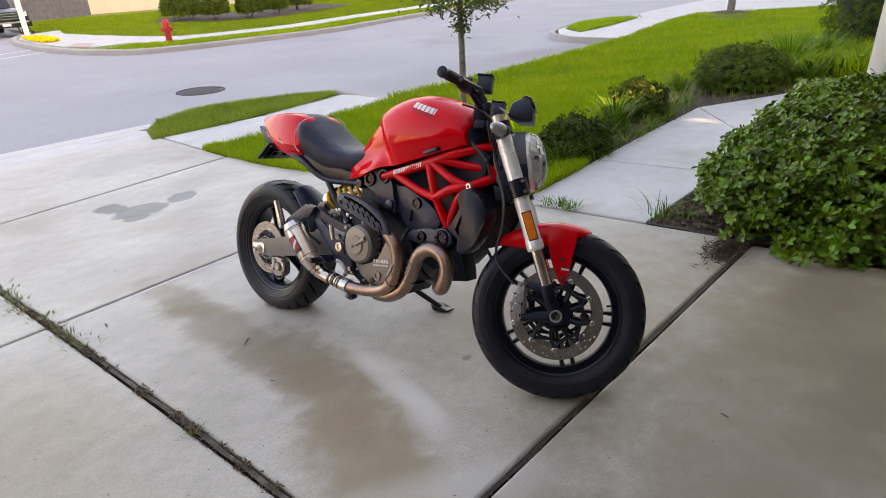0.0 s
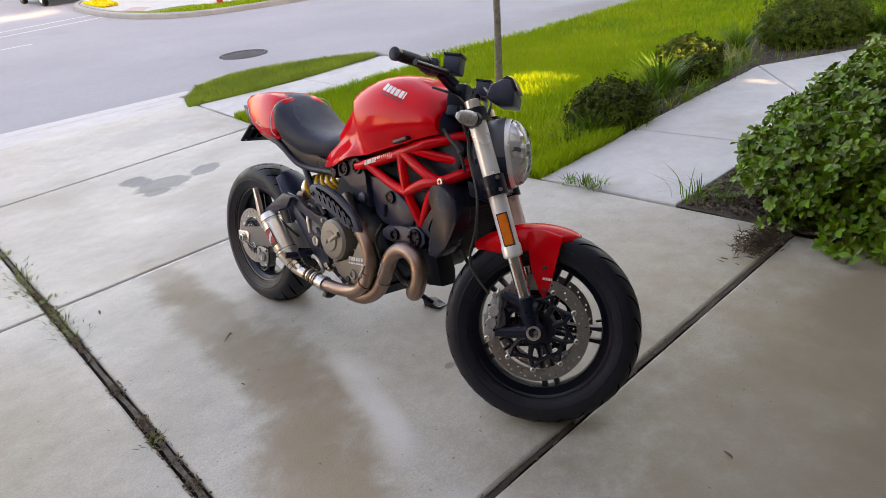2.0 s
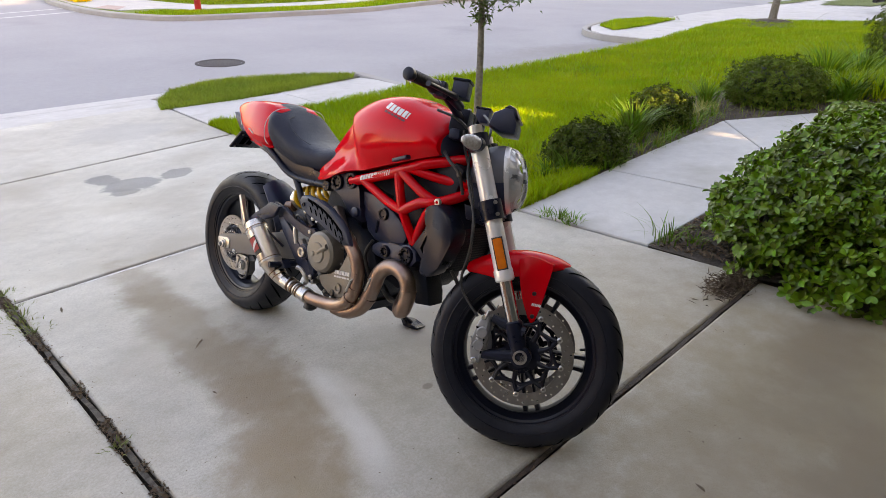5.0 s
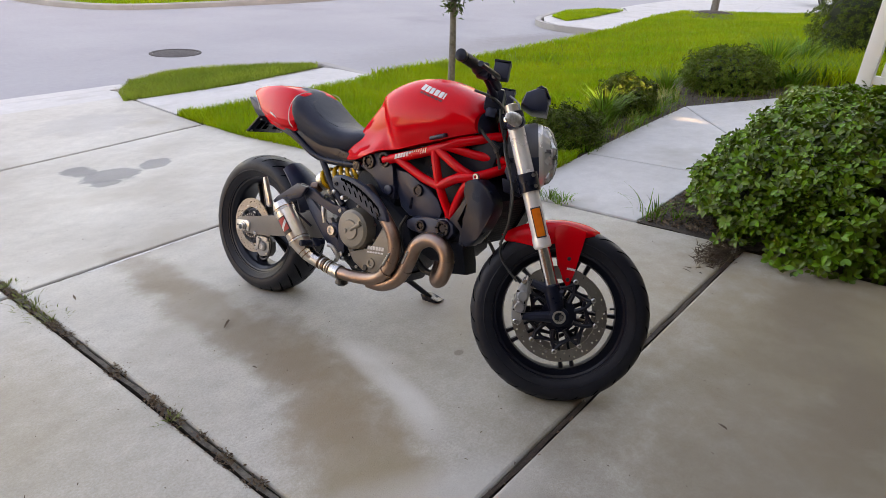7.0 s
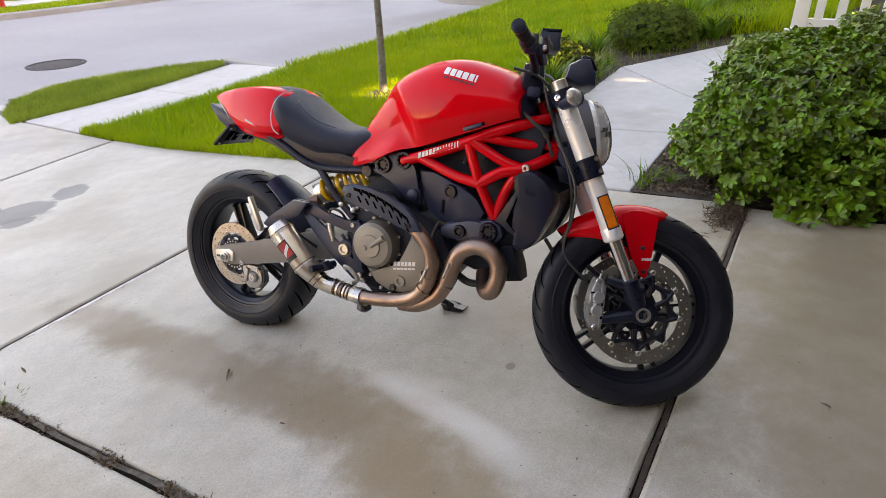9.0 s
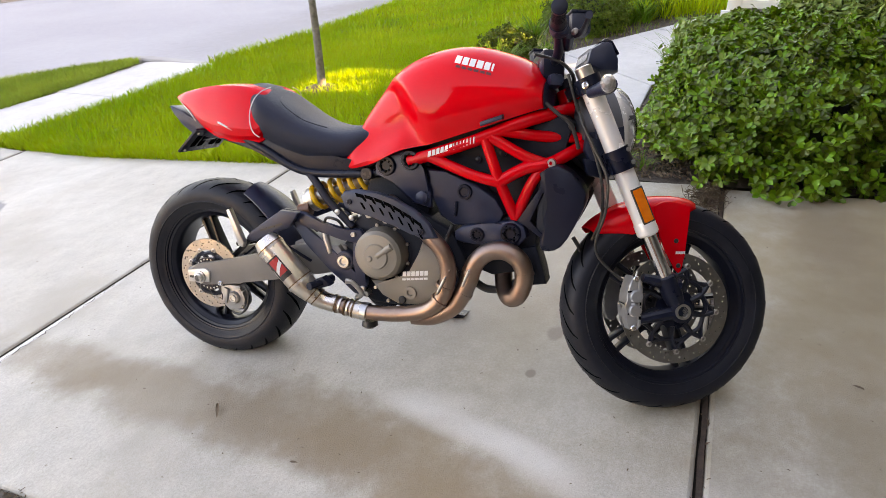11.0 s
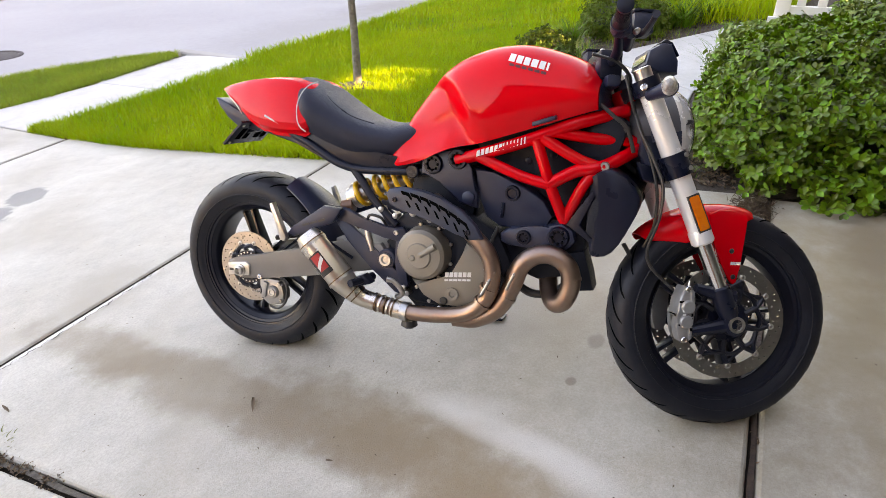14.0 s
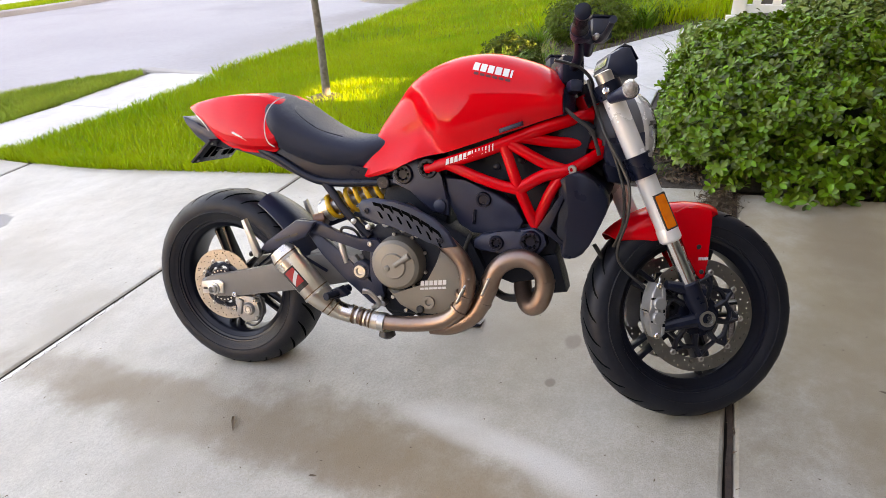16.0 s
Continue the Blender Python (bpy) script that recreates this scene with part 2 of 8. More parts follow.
def box(x0, x1, y0, y1, z0, z1, bevel=0.0):
    bm = bmesh.new()
    bmesh.ops.create_cube(bm, size=1.0)
    for v in bm.verts:
        v.co = Vector(((x0 + x1) / 2 + v.co.x * (x1 - x0), (y0 + y1) / 2 + v.co.y * (y1 - y0), (z0 + z1) / 2 + v.co.z * (z1 - z0)))
    if bevel:
        bmesh.ops.bevel(bm, geom=bm.edges[:], offset=bevel, segments=2, affect="EDGES", profile=0.6)
    return bm


def ring_mesh(rings, closed=True, caps=True):
    """A skin over rings of equally many points."""
    bm = bmesh.new()
    rows = [[bm.verts.new(p) for p in r] for r in rings]
    n = len(rows[0])
    for a, b in zip(rows, rows[1:]):
        for i in range(n if closed else n - 1):
            j = (i + 1) % n
            try:
                bm.faces.new((a[i], a[j], b[j], b[i]))
            except ValueError:
                pass
    if caps and closed:
        bm.faces.new(rows[0][::-1])
        bm.faces.new(rows[-1])
    return bm


def smooth_line(pts, steps=6):
    pts = [Vector(p) for p in pts]
    if len(pts) < 3:
        return pts
    out = []
    for i in range(len(pts) - 1):
        p0, p1, p2, p3 = pts[max(i - 1, 0)], pts[i], pts[i + 1], pts[min(i + 2, len(pts) - 1)]
        for s in range(steps):
            t = s / steps
            out.append(0.5 * ((2 * p1) + (p2 - p0) * t + (2 * p0 - 5 * p1 + 4 * p2 - p3) * t * t + (3 * p1 - p0 - 3 * p2 + p3) * t ** 3))
    out.append(pts[-1])
    return out


def tube(pts, r, n=12, steps=6, smooth=True):
    """A pipe along points; r is one radius or one for each given point."""
    line = smooth_line(pts, steps) if smooth else [Vector(p) for p in pts]
    m = len(line)
    radii = [r] * m if not isinstance(r, (list, tuple)) else [float(v) for v in np.interp(np.linspace(0, len(r) - 1, m), range(len(r)), r)]
    rings, side = [], None
    for i, p in enumerate(line):
        d = (line[min(i + 1, m - 1)] - line[max(i - 1, 0)]).normalized()
        if side is None:
            side = d.orthogonal().normalized()
        side = (side - side.dot(d) * d).normalized()
        up = d.cross(side)
        rings.append([p + radii[i] * (math.cos(a) * side + math.sin(a) * up) for a in (2 * math.pi * j / n for j in range(n))])
    return ring_mesh(rings)


def lathe(profile, origin=(0, 0, 0), axis=(0, 0, 1), n=32, closed=False, scale=(1, 1)):
    """Turns (radius, height) pairs round an axis."""
    a = Vector(axis).normalized()
    s = a.orthogonal().normalized()
    if abs(a.y) > 0.9:
        s = Vector((1, 0, 0))
        s = (s - s.dot(a) * a).normalized()
    t = a.cross(s)
    o = Vector(origin)
    prof = list(profile) + ([profile[0]] if closed else [])
    rings = [[o + h * a + max(r, 1e-4) * (math.cos(2 * math.pi * j / n) * s * scale[0] + math.sin(2 * math.pi * j / n) * t * scale[1]) for j in range(n)] for r, h in prof]
    bm = ring_mesh(rings, caps=not closed)
    bmesh.ops.remove_doubles(bm, verts=bm.verts[:], dist=2e-4)
    return bm


def grid_mesh(name, xs, ys, z, mat, inside=None):
    """A sheet over xs and ys at the heights z(x, y)."""
    verts = [(x, y, z(x, y)) for y in ys for x in xs]
    n = len(xs)
    faces = [(j * n + i, j * n + i + 1, (j + 1) * n + i + 1, (j + 1) * n + i) for j in range(len(ys) - 1) for i in range(n - 1)
             if inside is None or inside((xs[i] + xs[i + 1]) / 2, (ys[j] + ys[j + 1]) / 2)]
    return mesh_of(name, verts, faces, mat, True)


def within(px, py, poly):
    hit = False
    for (x0, y0), (x1, y1) in zip(poly, poly[1:] + poly[:1]):
        if (y0 > py) != (y1 > py) and px < (x1 - x0) * (py - y0) / (y1 - y0) + x0:
            hit = not hit
    return hit


# ---- the lie of the land ----
ROAD_Z = -0.78


def fall(y):
    """Height of the drive at y, falling to the street."""
    return float(np.interp(y, [-8, -0.6, 0.95, 2.4, 5.5, 6.2, 6.9, 8.1, 9.6, 9.9],
                           [0.01, 0.0, -0.110, -0.230, -0.546, -0.586, -0.601, -0.626, -0.772, ROAD_Z]))


def skewed(x, y):
    """The drive was cast a little out of square: its joints run slightly askew."""
    tilt = float(np.interp(y, [0.84, 3.345, 6.05, 8.3, 8.36], [0.0, 0.055, 0.13, 0.05, 0.0]))
    side = max(0.0, min(1.0, (3.40 - x) / 2.55)) if y < 8.3 else 0.0
    return x - 0.037 * (y - 2.65) * side, y + tilt * (min(x, 3.4) - 1.0)


def slab(name, x0, x1, y0, y1, parent, mat=CONCRETE, lift=0.0, chamfer=0.012, skew=0.0, low=0.16, cast=False):
    """One concrete slab with worn, rounded edges; skew shifts its far end as x grows."""
    c = chamfer
    ny = max(2, int((y1 - y0) / 0.35) + 1)
    ys = [y0, y0 + c * 0.4, y0 + c] + list(np.linspace(y0 + c, y1 - c, ny)[1:-1]) + [y1 - c, y1 - c * 0.4, y1]
    xs = [x0, x0 + c * 0.4, x0 + c] + list(np.linspace(x0 + c, x1 - c, 6)[1:-1]) + [x1 - c, x1 - c * 0.4, x1]

    def drop(v, a, b):
        d = min(v - a, b - v)
        return 0.0 if d >= c else 0.009 * (1 - d / c) ** 2
    verts, n = [], len(xs)
    for y in ys:
        for x in xs:
            s = skew * (x - x0) * (y - y0) / (y1 - y0)
            xx, yy = skewed(x, y) if cast else (x, y + s)
            verts.append((xx, yy, fall(yy) + lift - max(drop(x, x0, x1), drop(y, y0, y1))))
    faces = [(j * n + i, j * n + i + 1, (j + 1) * n + i + 1, (j + 1) * n + i) for j in range(len(ys) - 1) for i in range(n - 1)]
    edge = [i for i in range(n)] + [j * n + n - 1 for j in range(1, len(ys))] + [(len(ys) - 1) * n + i for i in range(n - 2, -1, -1)] + [j * n for j in range(len(ys) - 2, 0, -1)]
    base = len(verts)
    for i in edge:
        x, y, z = verts[i]
        verts.append((x, y, fall(y) + lift - low))
    m = len(edge)
    faces += [(edge[i], base + i, base + (i + 1) % m, edge[(i + 1) % m]) for i in range(m)]
    ob = new(name, mesh_of(name, verts, faces, mat, False))
    ob.parent = parent
    return ob


def land(x, y):
    """Height of the ground that lies under lawns and slabs."""
    if 6.4 < x < 17.5 and y > 6.95:
        return ROAD_Z - 0.12
    return fall(min(y, 9.9)) - (0.02 if x >= 3.5 and 0.0 <= y <= 6.8 and x < 30 else 0.13)


xs = [-400, -150, -60, -25, -12, -6, -3, 0, 1, 2, 3, 3.44, 3.5] + list(np.linspace(4, 12, 9)) + [16, 22, 30, 45, 80, 160, 400]
ys = [-400, -150, -60, -20, -8, -4] + list(np.linspace(-2, 11, 66)) + [14, 20, 40, 80, 160, 420]
tagged(new("ground", grid_mesh("ground", xs, ys, land, SOIL)), "dark bare soil under lawns, beds and paving", "ground", kind="structure")
road = tagged(new("road", grid_mesh("road", [-300, -80, -30, -12, 0, 4, 6.62, 8, 12, 16, 24, 40, 90, 300], [7.0, 8.0, 9.7, 12, 15, 20, 30, 50, 100, 350],
                                    lambda x, y: ROAD_Z + 0.0 * x, ROAD, lambda x, y: y > 9.7 or 6.62 < x < 17)),
              "pale grey worn asphalt street with faint cracks", "road", kind="structure")

# drive
drive = tagged(new("driveway"), "broomed concrete driveway slabs with dark joints and stains", "driveway", kind="structure")
g = 0.019
AX, BY, CY, DY = 0.83, 0.842, 3.345, 6.05
for x0, x1 in ((-2.6, AX - g), (AX + g, 3.38)):
    slab("slab", x0, x1, -0.55, BY - 0.013, drive, cast=True)
for y0, y1, x1 in ((BY + 0.011, CY - 0.011, 3.42), (CY + 0.009, DY - 0.014, 3.46), (DY + 0.014, 8.35, 3.42)):
    slab("slab", -2.6, AX - g, y0, y1, drive, cast=True)
    slab("slab", AX + g, x1, y0, y1, drive, cast=True)
slab("slab", -3.4, 0.82, 8.36, 9.28, drive, CONCRETE_PALE)
slab("slab", 0.83, 3.62, 8.36, 9.28, drive, CONCRETE_PALE)
slab("gutter_slab", -3.6, 4.0, 9.30, 9.72, drive, CONCRETE_PALE)
for x0, x1, y0, y1, d in ((-2.6, 3.3, BY - 0.03, BY + 0.03, 0.022), (AX - 0.03, AX + 0.03, -0.5, 8.35, 0.022), (-2.6, 3.4, CY - 0.02, CY + 0.02, 0.009), (-2.6, 3.4, DY - 0.02, DY + 0.02, 0.009)):
    gx, gy = list(np.linspace(x0, x1, 12)), list(np.linspace(y0, y1, max(2, int((y1 - y0) * 4))))
    verts = [skewed(x, y) for y in gy for x in gx]
    ob = new("joint_filler", mesh_of("joint_filler", [(x, y, fall(y) - d) for x, y in verts], [(j * 12 + i, j * 12 + i + 1, j * 12 + i + 13, j * 12 + i + 12) for j in range(len(gy) - 1) for i in range(11)], JOINT))
    ob.parent = drive

BOARD = surf("weathered_joint_board", (0.20, 0.175, 0.14), (0.10, 0.083, 0.065), 9, 0.9, bump=0.8, bump_scale=60, fine=(40.0, (0.045, 0.036, 0.03)))
RUST_BOARD = surf("damp_joint_board", (0.055, 0.030, 0.020), (0.085, 0.060, 0.042), 4, 0.8, bump=0.8, bump_scale=60, fine=(40.0, (0.03, 0.02, 0.015)))
for x0, x1, y0, y1, m_ in ((AX - 0.0088, AX + 0.0088, -0.5, 0.80, BOARD), (AX - 0.0088, AX + 0.0088, 0.88, 3.32, BOARD), (AX - 0.0088, AX + 0.0088, 3.37, 8.3, BOARD), (AX + 0.06, 2.05, BY - 0.0085, BY + 0.0065, RUST_BOARD), (2.05, 3.36, BY - 0.0085, BY + 0.0065, RUST_BOARD), (-2.6, AX - 0.06, BY - 0.0085, BY + 0.0065, RUST_BOARD)):
    long_y = y1 - y0 > x1 - x0
    n_ = int(max(y1 - y0, x1 - x0) / 0.08) + 2
    verts = []
    for i in range(n_):
        t = i / (n_ - 1)
        for u in (0, 1):
            x, y = (x0 + (x1 - x0) * u, y0 + (y1 - y0) * t) if long_y else (x0 + (x1 - x0) * t, y0 + (y1 - y0) * u)
            wob = 0.0025 * math.sin(i * 1.7 + u) + 0.002 * math.sin(i * 0.61)
            x, y = skewed(x + (wob if long_y else 0), y + (0 if long_y else wob))
            verts.append((x, y, fall(y) - 0.006 + 0.002 * math.sin(i * 0.9)))
    ob = new("joint_board", mesh_of("joint_board", verts, [(2 * i, 2 * i + 1, 2 * i + 3, 2 * i + 2) for i in range(n_ - 1)], m_))
    ob.parent = drive

verts = []
for i in range(90):
    x = 0.98 + 1.15 * i / 89
    y = CY - 0.022 - 0.030 * math.sin(math.pi * min(1.0, i / 70)) ** 0.7 + 0.006 * math.sin(i * 1.3) + 0.005 * math.sin(i * 2.9 + 1)
    wd = 0.0016 + 0.0010 * math.sin(i * 0.7)
    for u in (-1, 1):
        xx, yy = skewed(x, y + u * wd)
        verts.append((xx, yy, fall(yy) + 0.003))
crack = new("crack", mesh_of("crack", verts, [(2 * i, 2 * i + 1, 2 * i + 3, 2 * i + 2) for i in range(89)], JOINT))
crack.parent = drive

# front walk from the drive to the porch
walk_way = tagged(new("front_walk"), "pale concrete garden walk of broomed slabs", "path", kind="structure")


def paving(pts, parent, mat, lift=0.004, inset=0.010, low=0.16):
    """A slab of any outline, with worn edges."""
    n = len(pts)
    cx, cy = sum(p[0] for p in pts) / n, sum(p[1] for p in pts) / n
    rings = []
    for k, dz in ((0.0, -low), (0.0, -0.008), (0.4, -0.002), (1.0, 0.0)):
        r = []
        for x, y in pts:
            d = Vector((cx - x, cy - y)).normalized() * inset * k * 1.4
            r.append((x + d.x, y + d.y, fall(y + d.y) + lift + dz))
        rings.append(r)
    part("slab", ring_mesh(rings), mat, parent, smooth=False)


paving([(3.44, 1.43), (4.572, 1.43), (4.592, 2.405), (3.44, 2.335)], walk_way, CONCRETE_PALE)
paving([(4.590, 1.43), (5.465, 1.43), (6.905, 2.515), (5.76, 2.475), (4.610, 2.407)], walk_way, CONCRETE_PALE)
paving([(5.490, 1.43), (6.75, 0.60), (8.20, 1.69), (6.930, 2.515)], walk_way, CONCRETE_PALE)
paving([(6.77, 0.59), (7.60, 0.04), (9.05, 1.13), (8.22, 1.68)], walk_way, CONCRETE_PALE)

# public sidewalk and kerb
side_walk = tagged(new("sidewalk"), "pale concrete public sidewalk beside the street", "sidewalk", kind="structure")
slab("slab", 3.44, 5.0, 6.98, 8.0, side_walk, CONCRETE_PALE, 0.006)
slab("slab", 5.01, 6.72, 7.02, 8.30, side_walk, CONCRETE_PALE, 0.006, skew=0.05)


def flat_slab(name, poly, parent, z=-0.628, mat=None):
    """A level slab over a polygon of the plan."""
    return part(name, ring_mesh([[Vector((x, y, zz)) for x, y in poly] for zz in (z - 0.2, z)]), mat or CONCRETE_PALE, parent, smooth=False)


flat_slab("slab", [(15.45, 7.80), (16.8, 8.05), (17.4, 8.15), (17.4, 9.50), (16.3, 9.40), (15.55, 9.15), (15.42, 8.6)], side_walk)
flat_slab("slab", [(17.42, 8.15), (19.2, 8.50), (19.2, 9.78), (17.42, 9.50)], side_walk)
flat_slab("slab", [(19.22, 8.50), (21.38, 8.70), (20.98, 10.05), (19.22, 9.78)], side_walk)

# ---- the motorcycle ----
RED = surf("red_paint", (0.80, 0.0045, 0.0095), (0.76, 0.004, 0.0095), 3, 0.5, coat=0.48, spec=0.0)
RED_FRAME = surf("red_frame_paint", (0.72, 0.003, 0.007), (0.66, 0.0025, 0.007), 4, 0.45, coat=0.55, spec=0.0)
BLACK = surf("satin_black", (0.0045, 0.0070, 0.0175), (0.0075, 0.0105, 0.024), 12, 0.24, 0.38, spec=0.30, bump=0.05, bump_scale=300)
BLACK_PLASTIC = surf("black_plastic", (0.0115, 0.0175, 0.042), (0.0170, 0.0250, 0.056), 20, 0.28, 0.42, spec=0.5, bump=0.12, bump_scale=500)
GUARD_PLASTIC = surf("dark_grey_plastic", (0.022, 0.030, 0.054), (0.030, 0.039, 0.066), 20, 0.38, 0.5, spec=0.5, bump=0.12, bump_scale=500)
RUBBER = surf("tyre_rubber", (0.004, 0.0052, 0.0105), (0.0075, 0.0092, 0.016), 16, 0.40, 0.58, spec=0.34, bump=0.12, bump_scale=300, fine=(14.0, (0.012, 0.014, 0.021)))
SEAT_SKIN = surf("seat_vinyl", (0.0055, 0.009, 0.025), (0.0095, 0.014, 0.032), 10, 0.42, 0.55, spec=0.34, bump=0.25, bump_scale=700)
RIM_BLACK = surf("rim_black", (0.006, 0.008, 0.015), (0.009, 0.011, 0.020), 10, 0.30, spec=0.35)
ALLOY = surf("alloy", (0.58, 0.57, 0.55), (0.50, 0.49, 0.47), 12, 0.3, 0.42, metal=1.0, bump=0.05, bump_scale=200)
FORK_ALLOY = surf("fork_alloy", (0.86, 0.86, 0.85), (0.80, 0.80, 0.79), 6, 0.24, 0.32, metal=0.32)
CHROME = surf("chrome", (0.78, 0.78, 0.77), (0.72, 0.72, 0.71), 10, 0.12, metal=1.0)
DISC_STEEL = surf("brake_steel", (0.37, 0.355, 0.34), (0.29, 0.275, 0.26), 25, 0.26, 0.38, metal=1.0)
ENGINE_GREY = surf("engine_grey", (0.25, 0.225, 0.19), (0.29, 0.26, 0.22), 8, 0.45, 0.55, metal=0.45, bump=0.1, bump_scale=300)
ENGINE_DARK = surf("engine_dark", (0.009, 0.0125, 0.021), (0.014, 0.018, 0.028), 14, 0.42, 0.58, spec=0.22, bump=0.2, bump_scale=200)
SWING_GREY = surf("swingarm_grey", (0.225, 0.212, 0.20), (0.195, 0.183, 0.172), 8, 0.50, 0.58, metal=0.35, bump=0.06, bump_scale=300)
PIPE_STEEL = surf("heat_tinted_steel", (0.36, 0.245, 0.19), (0.25, 0.155, 0.125), 9, 0.34, 0.48, metal=1.0, fine=(25.0, (0.33, 0.24, 0.19)), spots=(0.30, 0.235, 0.21), spot_scale=7, spot_at=0.52)
MUFFLER_STEEL = surf("muffler_steel", (0.76, 0.71, 0.64), (0.64, 0.58, 0.50), 9, 0.24, 0.36, metal=1.0)
SPRING_YELLOW = surf("spring_yellow", (0.72, 0.40, 0.012), (0.66, 0.35, 0.01), 8, 0.35, coat=0.3)
AMBER = surf("amber_reflector", (0.85, 0.20, 0.01), (0.75, 0.15, 0.008), 60, 0.25, coat=0.6)
LAMP_CHROME = surf("lamp_mirror", (0.92, 0.92, 0.93), (0.88, 0.88, 0.89), 20, 0.12, metal=0.35)
TAIL_RED = surf("tail_lens", (0.35, 0.008, 0.01), (0.30, 0.006, 0.01), 30, 0.12, coat=0.8)
NACELLE = surf("nacelle_grey", (0.105, 0.108, 0.122), (0.12, 0.123, 0.138), 10, 0.42, spec=0.4)
STICKER_WHITE = surf("white_sticker", (0.75, 0.74, 0.72), (0.70, 0.69, 0.68), 10, 0.4)
STICKER_RED = surf("red_sticker", (0.50, 0.03, 0.03), (0.42, 0.03, 0.03), 10, 0.4)
STICKER_BLACK = surf("black_sticker", (0.02, 0.02, 0.02), (0.03, 0.03, 0.03), 10, 0.4)
SIGNAL_LENS = surf("frosted_signal_lens", (0.52, 0.51, 0.49), (0.32, 0.31, 0.29), 120, 0.15, coat=0.8)
CALIPER = surf("caliper_grey", (0.36, 0.36, 0.36), (0.28, 0.28, 0.275), 20, 0.4, metal=0.5)
GROOVE = surf("groove_black", (0.004, 0.004, 0.004), (0.003, 0.003, 0.003), 10, 1.0, spec=0.0)


def clear_cover(name):
    """A thin clear shell: see-through, with a gloss that grows at the rim."""
    m = bpy.data.materials.new(name)
    m.use_nodes = True
    n, k = m.node_tree.nodes, m.node_tree.links
    mx, tr, gl, fr = n.new("ShaderNodeMixShader"), n.new("ShaderNodeBsdfTransparent"), n.new("ShaderNodeBsdfGlossy"), n.new("ShaderNodeFresnel")
    tr.inputs["Color"].default_value = (0.93, 0.94, 0.95, 1)
    gl.inputs["Roughness"].default_value = 0.03
    fr.inputs["IOR"].default_value = 1.3
    k.new(fr.outputs[0], mx.inputs[0])
    k.new(tr.outputs[0], mx.inputs[1])
    k.new(gl.outputs[0], mx.inputs[2])
    k.new(mx.outputs[0], n["Material Output"].inputs["Surface"])
    return m


LENS = clear_cover("clear_lens")

BIKE_AT, BIKE_FRONT, BIKE_LEFT, BIKE_UP = (1.6224, 2.4096, -0.2305), (0.0863, -0.9935, 0.0734), (0.9691, 0.0667, -0.2376), (0.2311, 0.0917, 0.9686)
bike = new("motorcycle")
bike.matrix_world = Matrix.Translation(BIKE_AT) @ Matrix((BIKE_FRONT, BIKE_LEFT, BIKE_UP)).transposed().to_4x4()
tagged(bike, "glossy red naked motorcycle with trellis frame on its side stand", "motorcycle")

# the steered front end turns about the steering head
STEER = 27.6
HEAD = Vector((1.150, 0, 0.904))
RAKE = Vector((-0.4035, 0, 0.915)).normalized()
AHEAD = Vector((0.915, 0, 0.4035)).normalized()
TURN = Matrix.Translation(HEAD + Vector((-0.006, 0, 0))) @ Matrix.Rotation(radians(STEER), 4, RAKE) @ Matrix.Translation(-HEAD)


def P(f, lat, h):
    """A place on the motorcycle: metres ahead of the rear axle, to its right, above the ground."""
    back, low = max(0.0, 0.55 - f) / 0.55, max(0.0, 0.95 - f) / 0.95
    return Vector((f - 0.034 * back ** 1.2, -lat, h - 0.026 * low ** 1.5))


def turned(bm):
    bmesh.ops.transform(bm, matrix=TURN, verts=bm.verts[:])
    return bm


def plate(pts, l0, l1, bevel=0.004, round_steps=0):
    """An outline in the side view, given depth from l0 to l1 to the right."""
    if round_steps:
        pts = [(v.x, v.z) for v in smooth_line([Vector((a, 0, b)) for a, b in list(pts) + [pts[0]]], round_steps)][:-1]
    bm = bmesh.new()
    a = [bm.verts.new(P(f, l0, h)) for f, h in pts]
    b = [bm.verts.new(P(f, l1, h)) for f, h in pts]
    n = len(pts)
    fa, fb = bm.faces.new(a), bm.faces.new(b[::-1])
    for i in range(n):
        bm.faces.new((a[i], b[i], b[(i + 1) % n], a[(i + 1) % n]))
    if bevel:
        bmesh.ops.bevel(bm, geom=list({e for f in (fa, fb) for e in f.edges}), offset=bevel, segments=2, affect="EDGES", profile=0.5, clamp_overlap=True)
    return bm


def ease(t):
    t = max(0.0, min(1.0, t))
    return t * t * (3 - 2 * t)


def hollow(f, z):
    """How far the knee hollow of the tank is sunk at a place of its flank, from 0 to 1."""
    front = 0.835 - 0.62 * max(0.0, z - 0.765)
    return ease((front - f) / 0.075) * ease((0.945 - z) / 0.055) * ease((z - 0.695) / 0.115)


